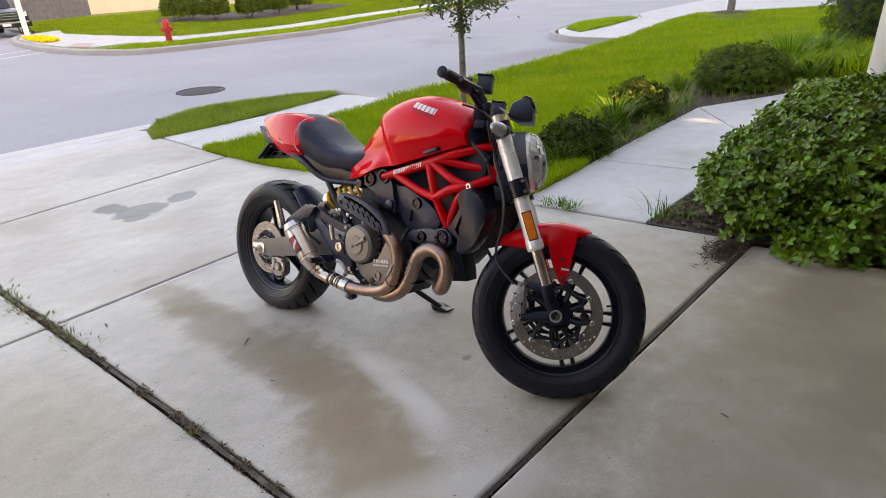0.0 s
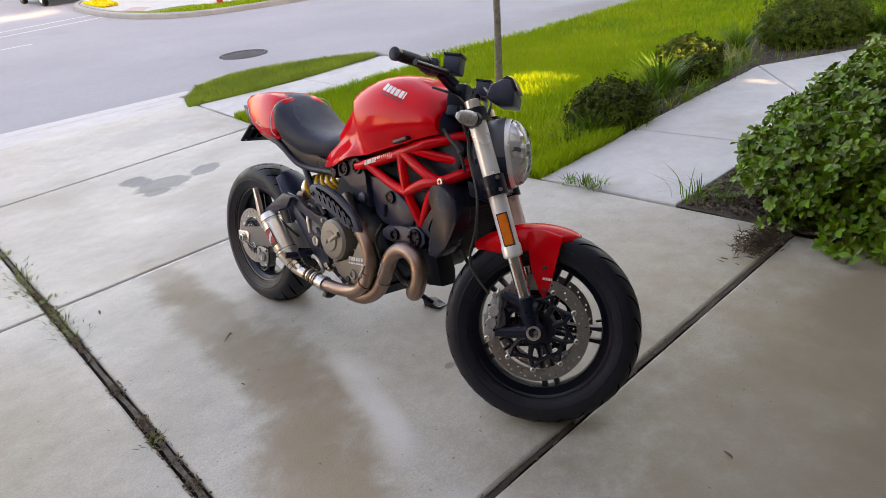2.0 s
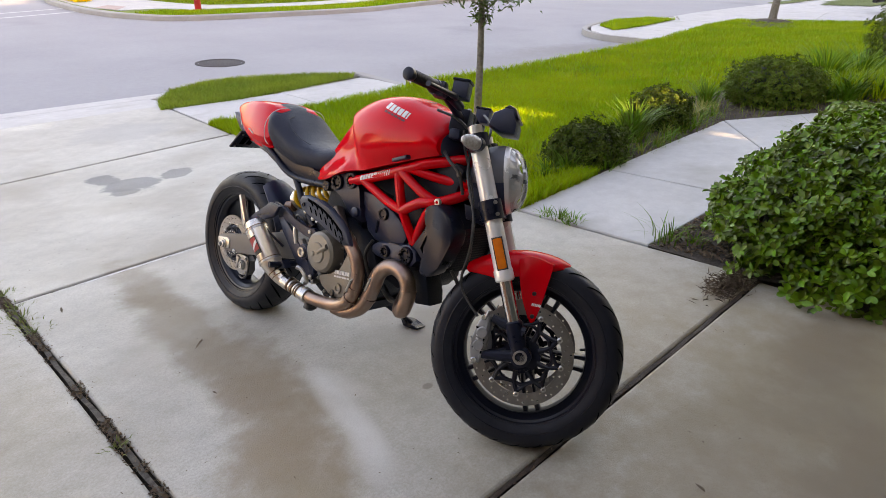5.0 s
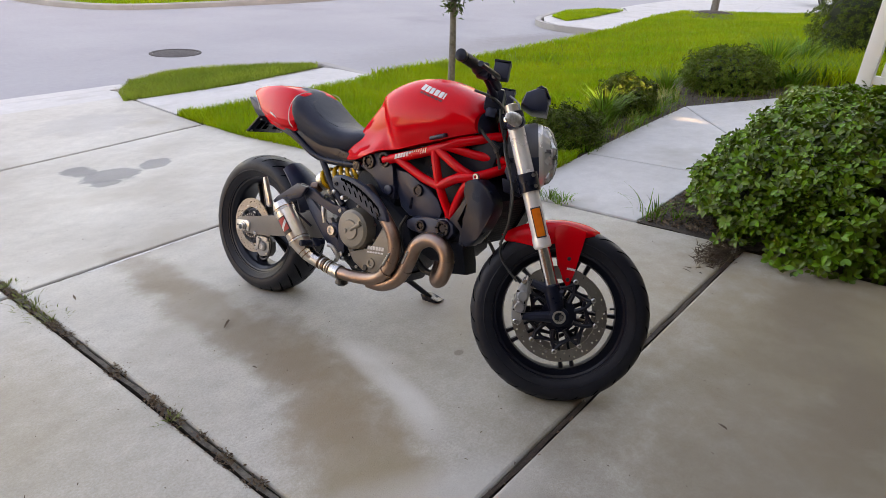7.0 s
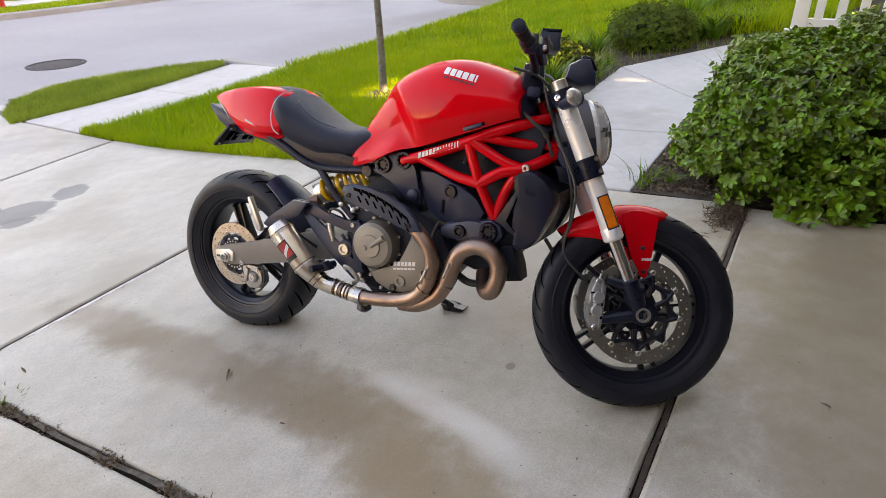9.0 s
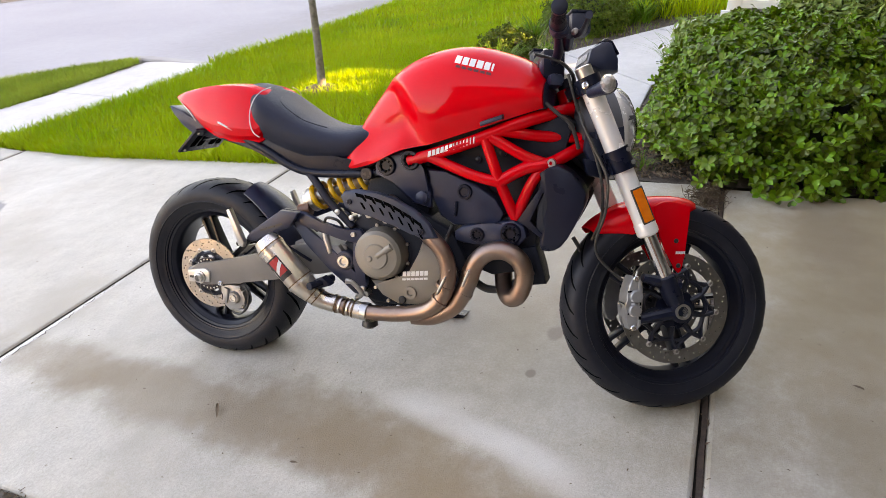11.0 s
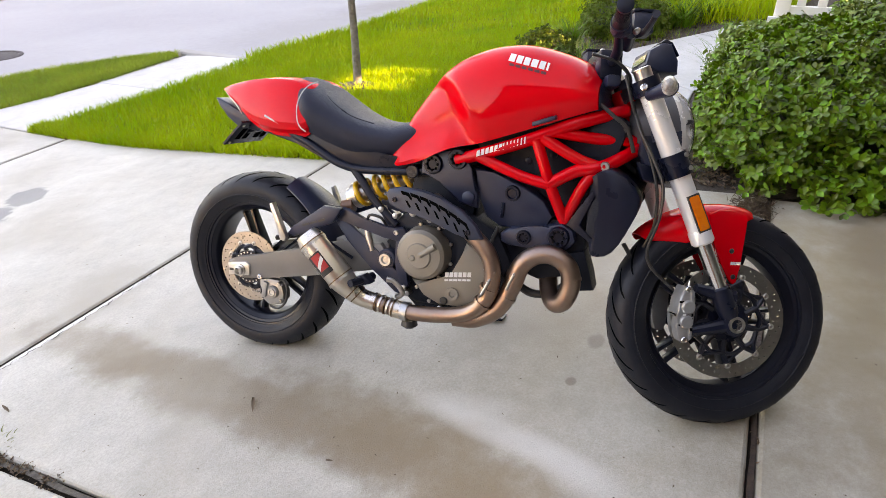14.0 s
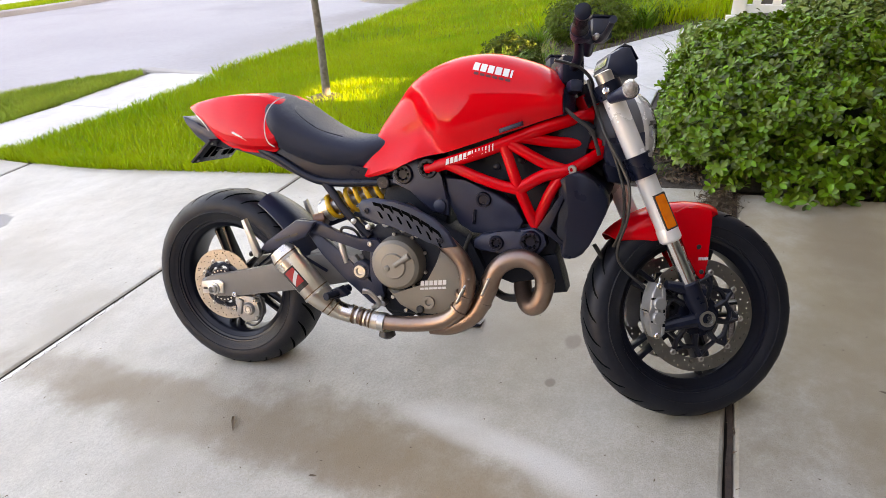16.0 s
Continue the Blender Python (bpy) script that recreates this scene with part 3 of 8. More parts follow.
def hull(sections, power=3.0, waist=0.35, tuck=0.9, n=20, pinch=0.0, steps=7, crease=False):
    """A body lofted over stations (f, bottom, top, half width), symmetric, with full shoulders or a creased flank."""
    first = smooth_line([Vector((q[0], q[1], q[2])) for q in sections], steps)
    second = smooth_line([Vector((q[0], q[3], 0)) for q in sections], steps)
    rings = []
    for (f, b, t), (_, wd, _) in zip(first, second):
        m = b + waist * (t - b)
        half = []
        for i in range(n + 1):
            a = math.pi / 2 * i / n
            half.append((wd * math.cos(a) ** (2 / power), m + (t - m) * math.sin(a) ** (2 / power)))
        if crease:
            half = [(wd * x, m + (t - m) * z) for x, z in ((1.0, 0.0), (0.985, 0.10), (0.93, 0.30), (0.86, 0.52), (0.78, 0.73), (0.70, 0.88), (0.62, 0.955), (0.52, 0.985), (0.30, 0.998), (0.0, 1.0))]
        foot = tuck + (0.24 * ease((0.82 - f) / 0.12) * ease((f - 0.50) / 0.06) if pinch else 0.0)
        low = [(wd * foot * 0.97, b), (wd * foot, b + min(0.012, (m - b) * 0.2)), (wd * (foot + (1 - foot) * 0.7), b + (m - b) * 0.5)]
        right = [(x * (1 - pinch * hollow(f, z)), z) for x, z in low + half]
        left = [(-x, z) for x, z in right[::-1][1:]]
        rings.append([P(f, x, z) for x, z in right + left])
    return ring_mesh(rings)


def cyl(f, lat0, lat1, h, r, r2=None, n=24, bevel=0.003):
    """A round boss across the motorcycle, from lat0 out to lat1."""
    r2 = r if r2 is None else r2
    d = lat1 - lat0
    e = min(bevel, abs(d) * 0.4)
    return lathe([(0.0, 0), (r, 0), (r, d - e), (r2 - e, d), (0.0, d)], P(f, lat0, h), (0, -1, 0), n)


def screw(f, lat, h, r=0.006, parent=None, mat=None, steer=False):
    bm = lathe([(0, 0), (r, 0), (r, 0.004), (r * 0.8, 0.006), (r * 0.5, 0.006), (r * 0.5, 0.003), (0, 0.003)], P(f, lat, h), (0, -1, 0), 10)
    part("bolt", turned(bm) if steer else bm, mat or ALLOY, parent)


def wheel(name, label, centre, r_tyre, w_tyre, r_rim, w_rim, discs, pairs, steer, phase):
    """A cast wheel with tyre, spokes and brake discs; centre is (f, h)."""
    f, h = centre
    fix = turned if steer else (lambda bm: bm)
    o = P(f, 0, h)
    ax = (0, -1, 0)
    lip = [(0.037, 0.024), (0.033, 0.018), (0.022, 0.012), (0.0205, 0.009), (0.0125, 0.006), (0.011, 0.001), (0.004, -0.001), (0.0, 0.002)]
    rim = lathe([(r_rim - q, -w_rim / 2 + u) for q, u in lip] + [(r_rim - q, w_rim / 2 - u) for q, u in lip[::-1]] + [(r_rim - 0.040, w_rim / 4), (r_rim - 0.043, 0), (r_rim - 0.040, -w_rim / 4)], o, ax, 72, closed=True)
    hub = lathe([(0.010, -0.075), (0.030, -0.075), (0.036, -0.05), (0.045, -0.035), (0.045, 0.035), (0.036, 0.05), (0.030, 0.075), (0.010, 0.075)], o, ax, 32, closed=True)
    root = part(name, fix(join(rim, hub)), RIM_BLACK, bike, label)
    # tyre: a rounded crown with shoulders and side wall
    prof, k = [], 15
    rise = r_tyre - (r_rim + 0.020)
    for i in range(k):
        a = math.pi * i / (k - 1)
        x = -math.cos(a)
        prof.append((r_rim + 0.020 + rise * math.sin(a) ** 0.62, x * w_tyre / 2))
    prof = [(r_rim - 0.006, -w_rim / 2 - 0.003), (r_rim + 0.006, -w_rim / 2 - 0.008)] + prof + [(r_rim + 0.006, w_rim / 2 + 0.008), (r_rim - 0.006, w_rim / 2 + 0.003)]
    part("tyre", fix(lathe(prof, o, ax, 96, closed=True)), RUBBER, root, "black road tyre with angled tread grooves", angle=60)
    # tread grooves as thin dark sipes sunk in the crown
    bm = bmesh.new()
    for i in range(26):
        for sgn in (-1, 1):
            a0 = 2 * math.pi * (i + 0.5 * (sgn > 0)) / 26
            pts = []
            for j in range(7):
                u = 0.10 + 0.80 * j / 6
                ang = a0 + 0.34 * u
                t = math.acos(max(-1, min(1, u)))
                rr = r_rim + 0.020 + rise * math.sin(t) ** 0.62 + 0.0009
                pts.append((rr, ang, sgn * u * w_tyre / 2))
            row = []
            for j, (rr, ang, y) in enumerate(pts):
                wd = 0.0058 * math.sin(math.pi * (j + 0.6) / 7.2) + 0.0006
                for e in (-1, 1):
                    aa = ang + e * wd / rr
                    row.append(bm.verts.new(o + Vector((rr * math.cos(aa), y, rr * math.sin(aa)))))
            for j in range(6):
                bm.faces.new((row[2 * j], row[2 * j + 1], row[2 * j + 3], row[2 * j + 2]))
    # a moulded ring on each side wall
    for sgn in (-1, 1):
        part("wall_ring", fix(lathe([(r_rim + 0.016, sgn * (w_tyre * 0.5 - 0.004)), (r_rim + 0.019, sgn * (w_tyre * 0.5 + 0.0012)), (r_rim + 0.022, sgn * (w_tyre * 0.5 - 0.001))], o, ax, 72, closed=True)), RUBBER, root)
    tagged(part("tread_groove", fix(bm), GROOVE, root, "fine black tread grooves"), kind="stuff")
    # paired spokes
    for i in range(pairs):
        for sgn in (-1, 1):
            a = 2 * math.pi * i / pairs + phase
            r0, r1 = 0.038, r_rim - 0.034
            off0, off1 = sgn * 0.013, sgn * 0.019
            d = Vector((math.cos(a), 0, math.sin(a)))
            s = Vector((-math.sin(a), 0, math.cos(a)))
            rings = []
            for j in range(6):
                t = j / 5
                c = o + d * (r0 + (r1 - r0) * t) + s * (off0 + (off1 - off0) * t)
                hw, hd = 0.0072 - 0.0022 * math.sin(math.pi * t) + 0.0015 * t, 0.024 - 0.010 * t
                rings.append([c + s * x + Vector((0, y, 0)) for x, y in ((-hw, -hd * 0.6), (-hw * 0.6, -hd), (hw * 0.6, -hd), (hw, -hd * 0.6), (hw, hd * 0.6), (hw * 0.6, hd), (-hw * 0.6, hd), (-hw, hd * 0.6))])
            part("spoke", fix(ring_mesh(rings)), RIM_BLACK, root)
    for lat, r, r_in, carrier in discs:
        sg = 1 if lat > 0 else -1
        disc = bmesh.new()
        # drilled band: rings of holes cut by leaving gaps
        n_a = 120
        rr = list(np.linspace(r_in, r, 7))
        holes = set()
        for q in range(n_a):
            ph = q % 6
            if ph == 0:
                holes.add((q, 1))
            if ph == 2:
                holes.add((q, 3))
            if ph == 4:
                holes.add((q, 4))
        grid = {}
        for side in (0, 1):
            for q in range(n_a):
                for i, x in enumerate(rr):
                    a = 2 * math.pi * q / n_a
                    grid[side, q, i] = disc.verts.new(o + Vector((x * math.cos(a), -(lat + sg * 0.0025 * (1 if side else -1)), x * math.sin(a))))
        for q in range(n_a):
            q2 = (q + 1) % n_a
            for i in range(6):
                if (q, i) in holes:
                    eyes = []
                    for side in (0, 1):
                        corner = [grid[side, qa, ia] for qa, ia in ((q2, i + 1), (q, i + 1), (q, i), (q2, i))]
                        mid_ = sum((c.co for c in corner), Vector()) / 4
                        ux, uz = (corner[0].co - corner[1].co) / 2, (corner[0].co - corner[3].co) / 2
                        size_ = min(ux.length, uz.length) * 0.97
                        ux, uz = ux.normalized() * size_, uz.normalized() * size_
                        eye = [disc.verts.new(mid_ + ux * math.cos(math.pi * j / 4) + uz * math.sin(math.pi * j / 4)) for j in range(8)]
                        for j in range(4):
                            disc.faces.new((corner[j], corner[(j + 1) % 4], eye[(2 * j + 3) % 8], eye[(2 * j + 2) % 8], eye[2 * j + 1]))
                        eyes.append(eye)
                    for j in range(8):
                        disc.faces.new((eyes[0][j], eyes[0][(j + 1) % 8], eyes[1][(j + 1) % 8], eyes[1][j]))
                    continue
                for side in (0, 1):
                    disc.faces.new((grid[side, q, i], grid[side, q2, i], grid[side, q2, i + 1], grid[side, q, i + 1]))
            for i in (0, 6):
                disc.faces.new((grid[0, q, i], grid[0, q2, i], grid[1, q2, i], grid[1, q, i]))
        part("brake_disc", fix(disc), DISC_STEEL, root, "drilled steel brake disc")
        if carrier:
            many = 9
            ring = lathe([(0.030, lat - 0.004), (0.056, lat - 0.004), (0.056, lat + 0.004), (0.030, lat + 0.004)], o, ax, 40, closed=True)
            part("disc_carrier", fix(ring), BLACK, root)
            mid = 0.52 * 0.056 + 0.48 * r_in
            for i in range(many):
                a = 2 * math.pi * i / many - 0.10

                def at(r_, a_):
                    return o + Vector((r_ * math.cos(a_), -lat, r_ * math.sin(a_)))
                part("carrier_arm", fix(tube([at(0.050, a - 0.20), at(mid, a - 0.13), at(r_in - 0.006, a)], [0.0100, 0.0072, 0.0080], 6, 4)), RIM_BLACK, root)
                part("carrier_arm", fix(tube([at(mid, a - 0.13), at(mid * 1.06, a + 0.16), at(mid, a + 2 * math.pi / many - 0.13)], 0.0064, 6, 4)), RIM_BLACK, root)
                part("carrier_arm", fix(tube([at(r_in - 0.006, a), at(mid * 1.10, a + 0.20), at(mid, a + 2 * math.pi / many - 0.16)], [0.0075, 0.0060, 0.0060], 6, 4)), RIM_BLACK, root)
                bb = lathe([(0, -0.004), (0.0085, -0.004), (0.0085, 0.004), (0.0045, 0.006), (0.0045, 0.002), (0, 0.002)], at(r_in + 0.003, a), (0, -sg, 0), 14)
                part("disc_button", fix(bb), ALLOY, root)
    return root


F_AXLE, R_AXLE = (1.452, 0.298), (0.007, 0.323)
front_wheel = wheel("front_wheel", "black cast front wheel with paired spokes and twin brake discs", F_AXLE, 0.294, 0.118, 0.225, 0.094, [(0.072, 0.152, 0.1165, True), (-0.072, 0.152, 0.1165, True)], 5, True, 0.03)
rear_wheel = wheel("rear_wheel", "black cast rear wheel with paired spokes and single brake disc", R_AXLE, 0.315, 0.174, 0.229, 0.136, [(0.098, 0.1225, 0.082, True)], 5, False, 0.68)
part("valve", turned(tube([P(1.451 + 0.186, 0.0, 0.299 + 0.05), P(1.451 + 0.163, 0.012, 0.299 + 0.045)], 0.004, 8, smooth=False)), STICKER_BLACK, front_wheel)

# front fork and triple clamps, in the straight-ahead position, then turned
def leg(z, lat):
    s = (0.916 - z) / 0.915
    return Vector((1.177, -lat, 0.916)) - RAKE * s * 1.0


for lat in (0.100, -0.100):
    fk = part("fork_tube", turned(tube([leg(0.878, lat), leg(0.53, lat)], 0.0265, 28, smooth=False)), FORK_ALLOY, bike, "silver anodised upside-down fork tube")
    part("fork_cap", turned(tube([leg(0.930, lat), leg(0.928, lat), leg(0.905, lat), leg(0.900, lat)], [0.017, 0.022, 0.022, 0.026], 24, smooth=False)), ALLOY, fk)
    part("dust_seal", turned(tube([leg(0.536, lat), leg(0.530, lat), leg(0.505, lat), leg(0.500, lat)], [0.0265, 0.029, 0.029, 0.025], 24, smooth=False)), FORK_ALLOY, fk)
    part("fork_slider", turned(tube([leg(0.52, lat), leg(0.36, lat)], 0.0200, 24, smooth=False)), CHROME, fk, "bright polished fork slider")
    foot = tube([leg(0.392, lat), leg(0.388, lat), leg(0.34, lat), leg(0.300, lat)], [0.022, 0.026, 0.027, 0.020], 20, smooth=False)
    sg = 1 if lat > 0 else -1
    boss = cyl(F_AXLE[0], lat - sg * 0.02, lat + sg * 0.018, F_AXLE[1] - 0.002, 0.031, 0.028)
    arms = [tube([P(F_AXLE[0] - 0.005, lat, F_AXLE[1] + 0.065), P(F_AXLE[0] - 0.105, lat, F_AXLE[1] + 0.088)], [0.021, 0.012], 10, smooth=False),
            tube([P(F_AXLE[0], lat, F_AXLE[1] - 0.004), P(F_AXLE[0] - 0.115, lat, F_AXLE[1] - 0.026)], [0.021, 0.012], 10, smooth=False)]
    part("fork_foot", turned(join(foot, boss, *arms)), BLACK, fk)
    part("axle_cap", turned(lathe([(0.021, 0), (0.021, 0.006), (0.015, 0.006), (0.015, -0.002), (0, -0.002)], P(F_AXLE[0], lat + sg * 0.018, F_AXLE[1] - 0.002), (0, -sg, 0), 24)), ALLOY, fk)
    fa_, ha_ = F_AXLE
    cal = join(plate([(fa_ - 0.140, ha_ - 0.050), (fa_ - 0.118, ha_ - 0.054), (fa_ - 0.108, ha_ - 0.036), (fa_ - 0.106, ha_ + 0.020), (fa_ - 0.104, ha_ + 0.066), (fa_ - 0.112, ha_ + 0.088), (fa_ - 0.132, ha_ + 0.092),
                      (fa_ - 0.143, ha_ + 0.066), (fa_ - 0.146, ha_ + 0.048), (fa_ - 0.151, ha_ + 0.028), (fa_ - 0.147, ha_ + 0.014), (fa_ - 0.153, ha_ - 0.006), (fa_ - 0.148, ha_ - 0.030)], lat - sg * 0.050, lat + sg * 0.006, 0.005),
               *[lathe([(0, 0.010), (0.0145, 0.010), (0.0175, 0.006), (0.0185, -0.006)], P(fa_ - 0.127 + 0.003 * q, lat + sg * 0.005, ha_ + 0.001 + q * 0.038), (0, -sg, 0), 20) for q in (0, 1)],
               plate([(fa_ - 0.120, ha_ - 0.048), (fa_ - 0.112, ha_ - 0.040), (fa_ - 0.111, ha_ + 0.080), (fa_ - 0.119, ha_ + 0.084)], lat + sg * 0.004, lat + sg * 0.013, 0.002))
    caliper = part("brake_caliper", turned(cal), CALIPER, fk, "grey monobloc brake caliper", angle=30)
    for q in range(6):
        part("lettering_bar", turned(plate([(fa_ - 0.1185 + 0.0005 * q, ha_ - 0.022 + q * 0.0125), (fa_ - 0.1125, ha_ - 0.022 + q * 0.0125), (fa_ - 0.1125, ha_ - 0.0135 + q * 0.0125), (fa_ - 0.1185 + 0.0005 * q, ha_ - 0.0135 + q * 0.0125)], lat + sg * 0.0125, lat + sg * 0.0138, 0)), GROOVE, caliper)
    for q in (-1, 1):
        part("caliper_groove", turned(plate([(fa_ - 0.146, ha_ + 0.019 + q * 0.030), (fa_ - 0.124, ha_ + 0.020 + q * 0.030), (fa_ - 0.124, ha_ + 0.024 + q * 0.030), (fa_ - 0.146, ha_ + 0.024 + q * 0.030)], lat + sg * 0.0045, lat + sg * 0.0068, 0)), GROOVE, caliper)
    part("bleed_screw", turned(tube([P(fa_ - 0.122, lat, ha_ + 0.090), P(fa_ - 0.120, lat, ha_ + 0.106)], [0.0045, 0.003], 10, smooth=False)), ALLOY, caliper)
    part("pad_pin", turned(tube([P(fa_ - 0.152, lat - sg * 0.03, ha_ + 0.018), P(fa_ - 0.152, lat + sg * 0.004, ha_ + 0.018)], 0.004, 8, smooth=False)), CHROME, caliper)
    if lat > 0:
        for df, dh in ((-0.128, 0.086), (-0.132, -0.045)):
            screw(F_AXLE[0] + df, lat + 0.011, F_AXLE[1] + dh, 0.0085, fk, CHROME, True)
        for i in range(6):
            b = plate([(F_AXLE[0] - 0.139, F_AXLE[1] - 0.012 + i * 0.0095), (F_AXLE[0] - 0.131, F_AXLE[1] - 0.012 + i * 0.0095), (F_AXLE[0] - 0.131, F_AXLE[1] - 0.0065 + i * 0.0095), (F_AXLE[0] - 0.139, F_AXLE[1] - 0.0065 + i * 0.0095)], lat + 0.0115, lat + 0.0130, 0)
            part("lettering_bar", turned(b), STICKER_WHITE, fk)
part("front_axle", turned(cyl(F_AXLE[0], -0.10, 0.10, F_AXLE[1], 0.012)), ALLOY, bike)

# orange reflector on the right leg
rx = []
for z, dl in ((0.618, 0), (0.536, 0)):
    c = leg(z, 0.100)
    rx.append(c)
d = (rx[1] - rx[0])
bmr = bmesh.new()
bmesh.ops.create_cube(bmr, size=1.0)
mat_r = Matrix.Translation((rx[0] + rx[1]) / 2 + Vector((0.004, -0.027, 0))) @ Matrix.Rotation(radians(23.8), 4, "Y").inverted() @ Matrix.Diagonal((0.026, 0.008, d.length, 1))
bmesh.ops.transform(bmr, matrix=mat_r, verts=bmr.verts[:])
bmesh.ops.bevel(bmr, geom=bmr.edges[:], offset=0.002, segments=2, affect="EDGES")
refl = part("reflector", turned(bmr), AMBER, bike, "orange side reflector")
bmr = bmesh.new()
bmesh.ops.create_cube(bmr, size=1.0)
bmesh.ops.transform(bmr, matrix=Matrix.Translation((rx[0] + rx[1]) / 2 + Vector((0.004, -0.0255, 0))) @ Matrix.Rotation(radians(23.8), 4, "Y").inverted() @ Matrix.Diagonal((0.032, 0.006, d.length + 0.008, 1)), verts=bmr.verts[:])
part("reflector_frame", turned(bmr), STICKER_BLACK, refl)

# clamps
def clamp(z0, z1, r, name):
    b = [tube([leg(z0, l), leg(z1, l)], r, 24, smooth=False) for l in (0.100, -0.100)]
    c0, c1 = leg(z0, 0) - AHEAD * 0.012, leg(z1, 0) - AHEAD * 0.012
    web = bmesh.new()
    bmesh.ops.create_cube(web, size=1.0)
    ctr = (c0 + c1) / 2
    rot = Matrix((AHEAD, Vector((0, 1, 0)), RAKE)).transposed().to_4x4()
    bmesh.ops.transform(web, matrix=Matrix.Translation(ctr) @ rot @ Matrix.Diagonal((0.062, 0.19, (c0 - c1).length * 0.9, 1)), verts=web.verts[:])
    bmesh.ops.bevel(web, geom=web.edges[:], offset=0.006, segments=2, affect="EDGES")
    return part(name, turned(join(*b, web)), BLACK, bike)


upper = clamp(0.904, 0.868, 0.034, "upper_clamp")
lower = clamp(0.722, 0.668, 0.0345, "lower_clamp")
for z in (0.712, 0.680):
    c = leg(z, 0.1)
    b = lathe([(0, 0), (0.006, 0), (0.006, 0.004), (0, 0.004)], c + AHEAD * 0.020 + Vector((0, -0.029, 0)), (0.4, -0.9, 0), 12)
    part("clamp_bolt", turned(b), ALLOY, lower)
part("steering_stem", tube([HEAD + RAKE * 0.012, HEAD - RAKE * 0.25], 0.020, 20, smooth=False), BLACK, bike)
riser = part("bar_riser", turned(join(box(1.078, 1.142, -0.050, -0.018, 0.900, 0.958, 0.008), box(1.078, 1.142, 0.018, 0.050, 0.900, 0.958, 0.008), box(1.092, 1.128, -0.085, 0.085, 0.884, 0.916, 0.010))), BLACK_PLASTIC, upper, "black handlebar riser block")
for sg in (1, -1):
    for dx in (1.092, 1.130):
        part("riser_bolt", turned(lathe([(0, 0), (0.0065, 0), (0.0065, 0.006), (0.004, 0.007), (0.004, 0.003), (0, 0.003)], (dx, sg * 0.034, 0.982), (0, 0, 1), 12)), ALLOY, riser)
    c = leg(0.886, sg * 0.1)
    part("clamp_bolt", turned(lathe([(0, 0), (0.0085, 0), (0.0085, 0.005), (0.005, 0.006), (0.005, 0.002), (0, 0.002)], c - AHEAD * 0.022 + Vector((0, -sg * 0.030, 0)), (-0.5, -sg * 0.85, 0), 14)), CHROME, upper)
part("ignition_switch", turned(tube([HEAD + RAKE * 0.006 - AHEAD * 0.05, HEAD + RAKE * 0.030 - AHEAD * 0.05, HEAD + RAKE * 0.034 - AHEAD * 0.05], [0.020, 0.020, 0.014], 20, smooth=False)), ALLOY, upper, "bright ignition switch ring")
part("stem_nut", tube([HEAD + RAKE * 0.008, HEAD + RAKE * 0.026], [0.018, 0.015], 6, smooth=False), ALLOY, upper)

# handlebar, risers, grips, levers, switch boxes
def turned_low(bm):
    bmesh.ops.translate(bm, verts=bm.verts[:], vec=(0, 0, -0.013))
    return turned(bm)


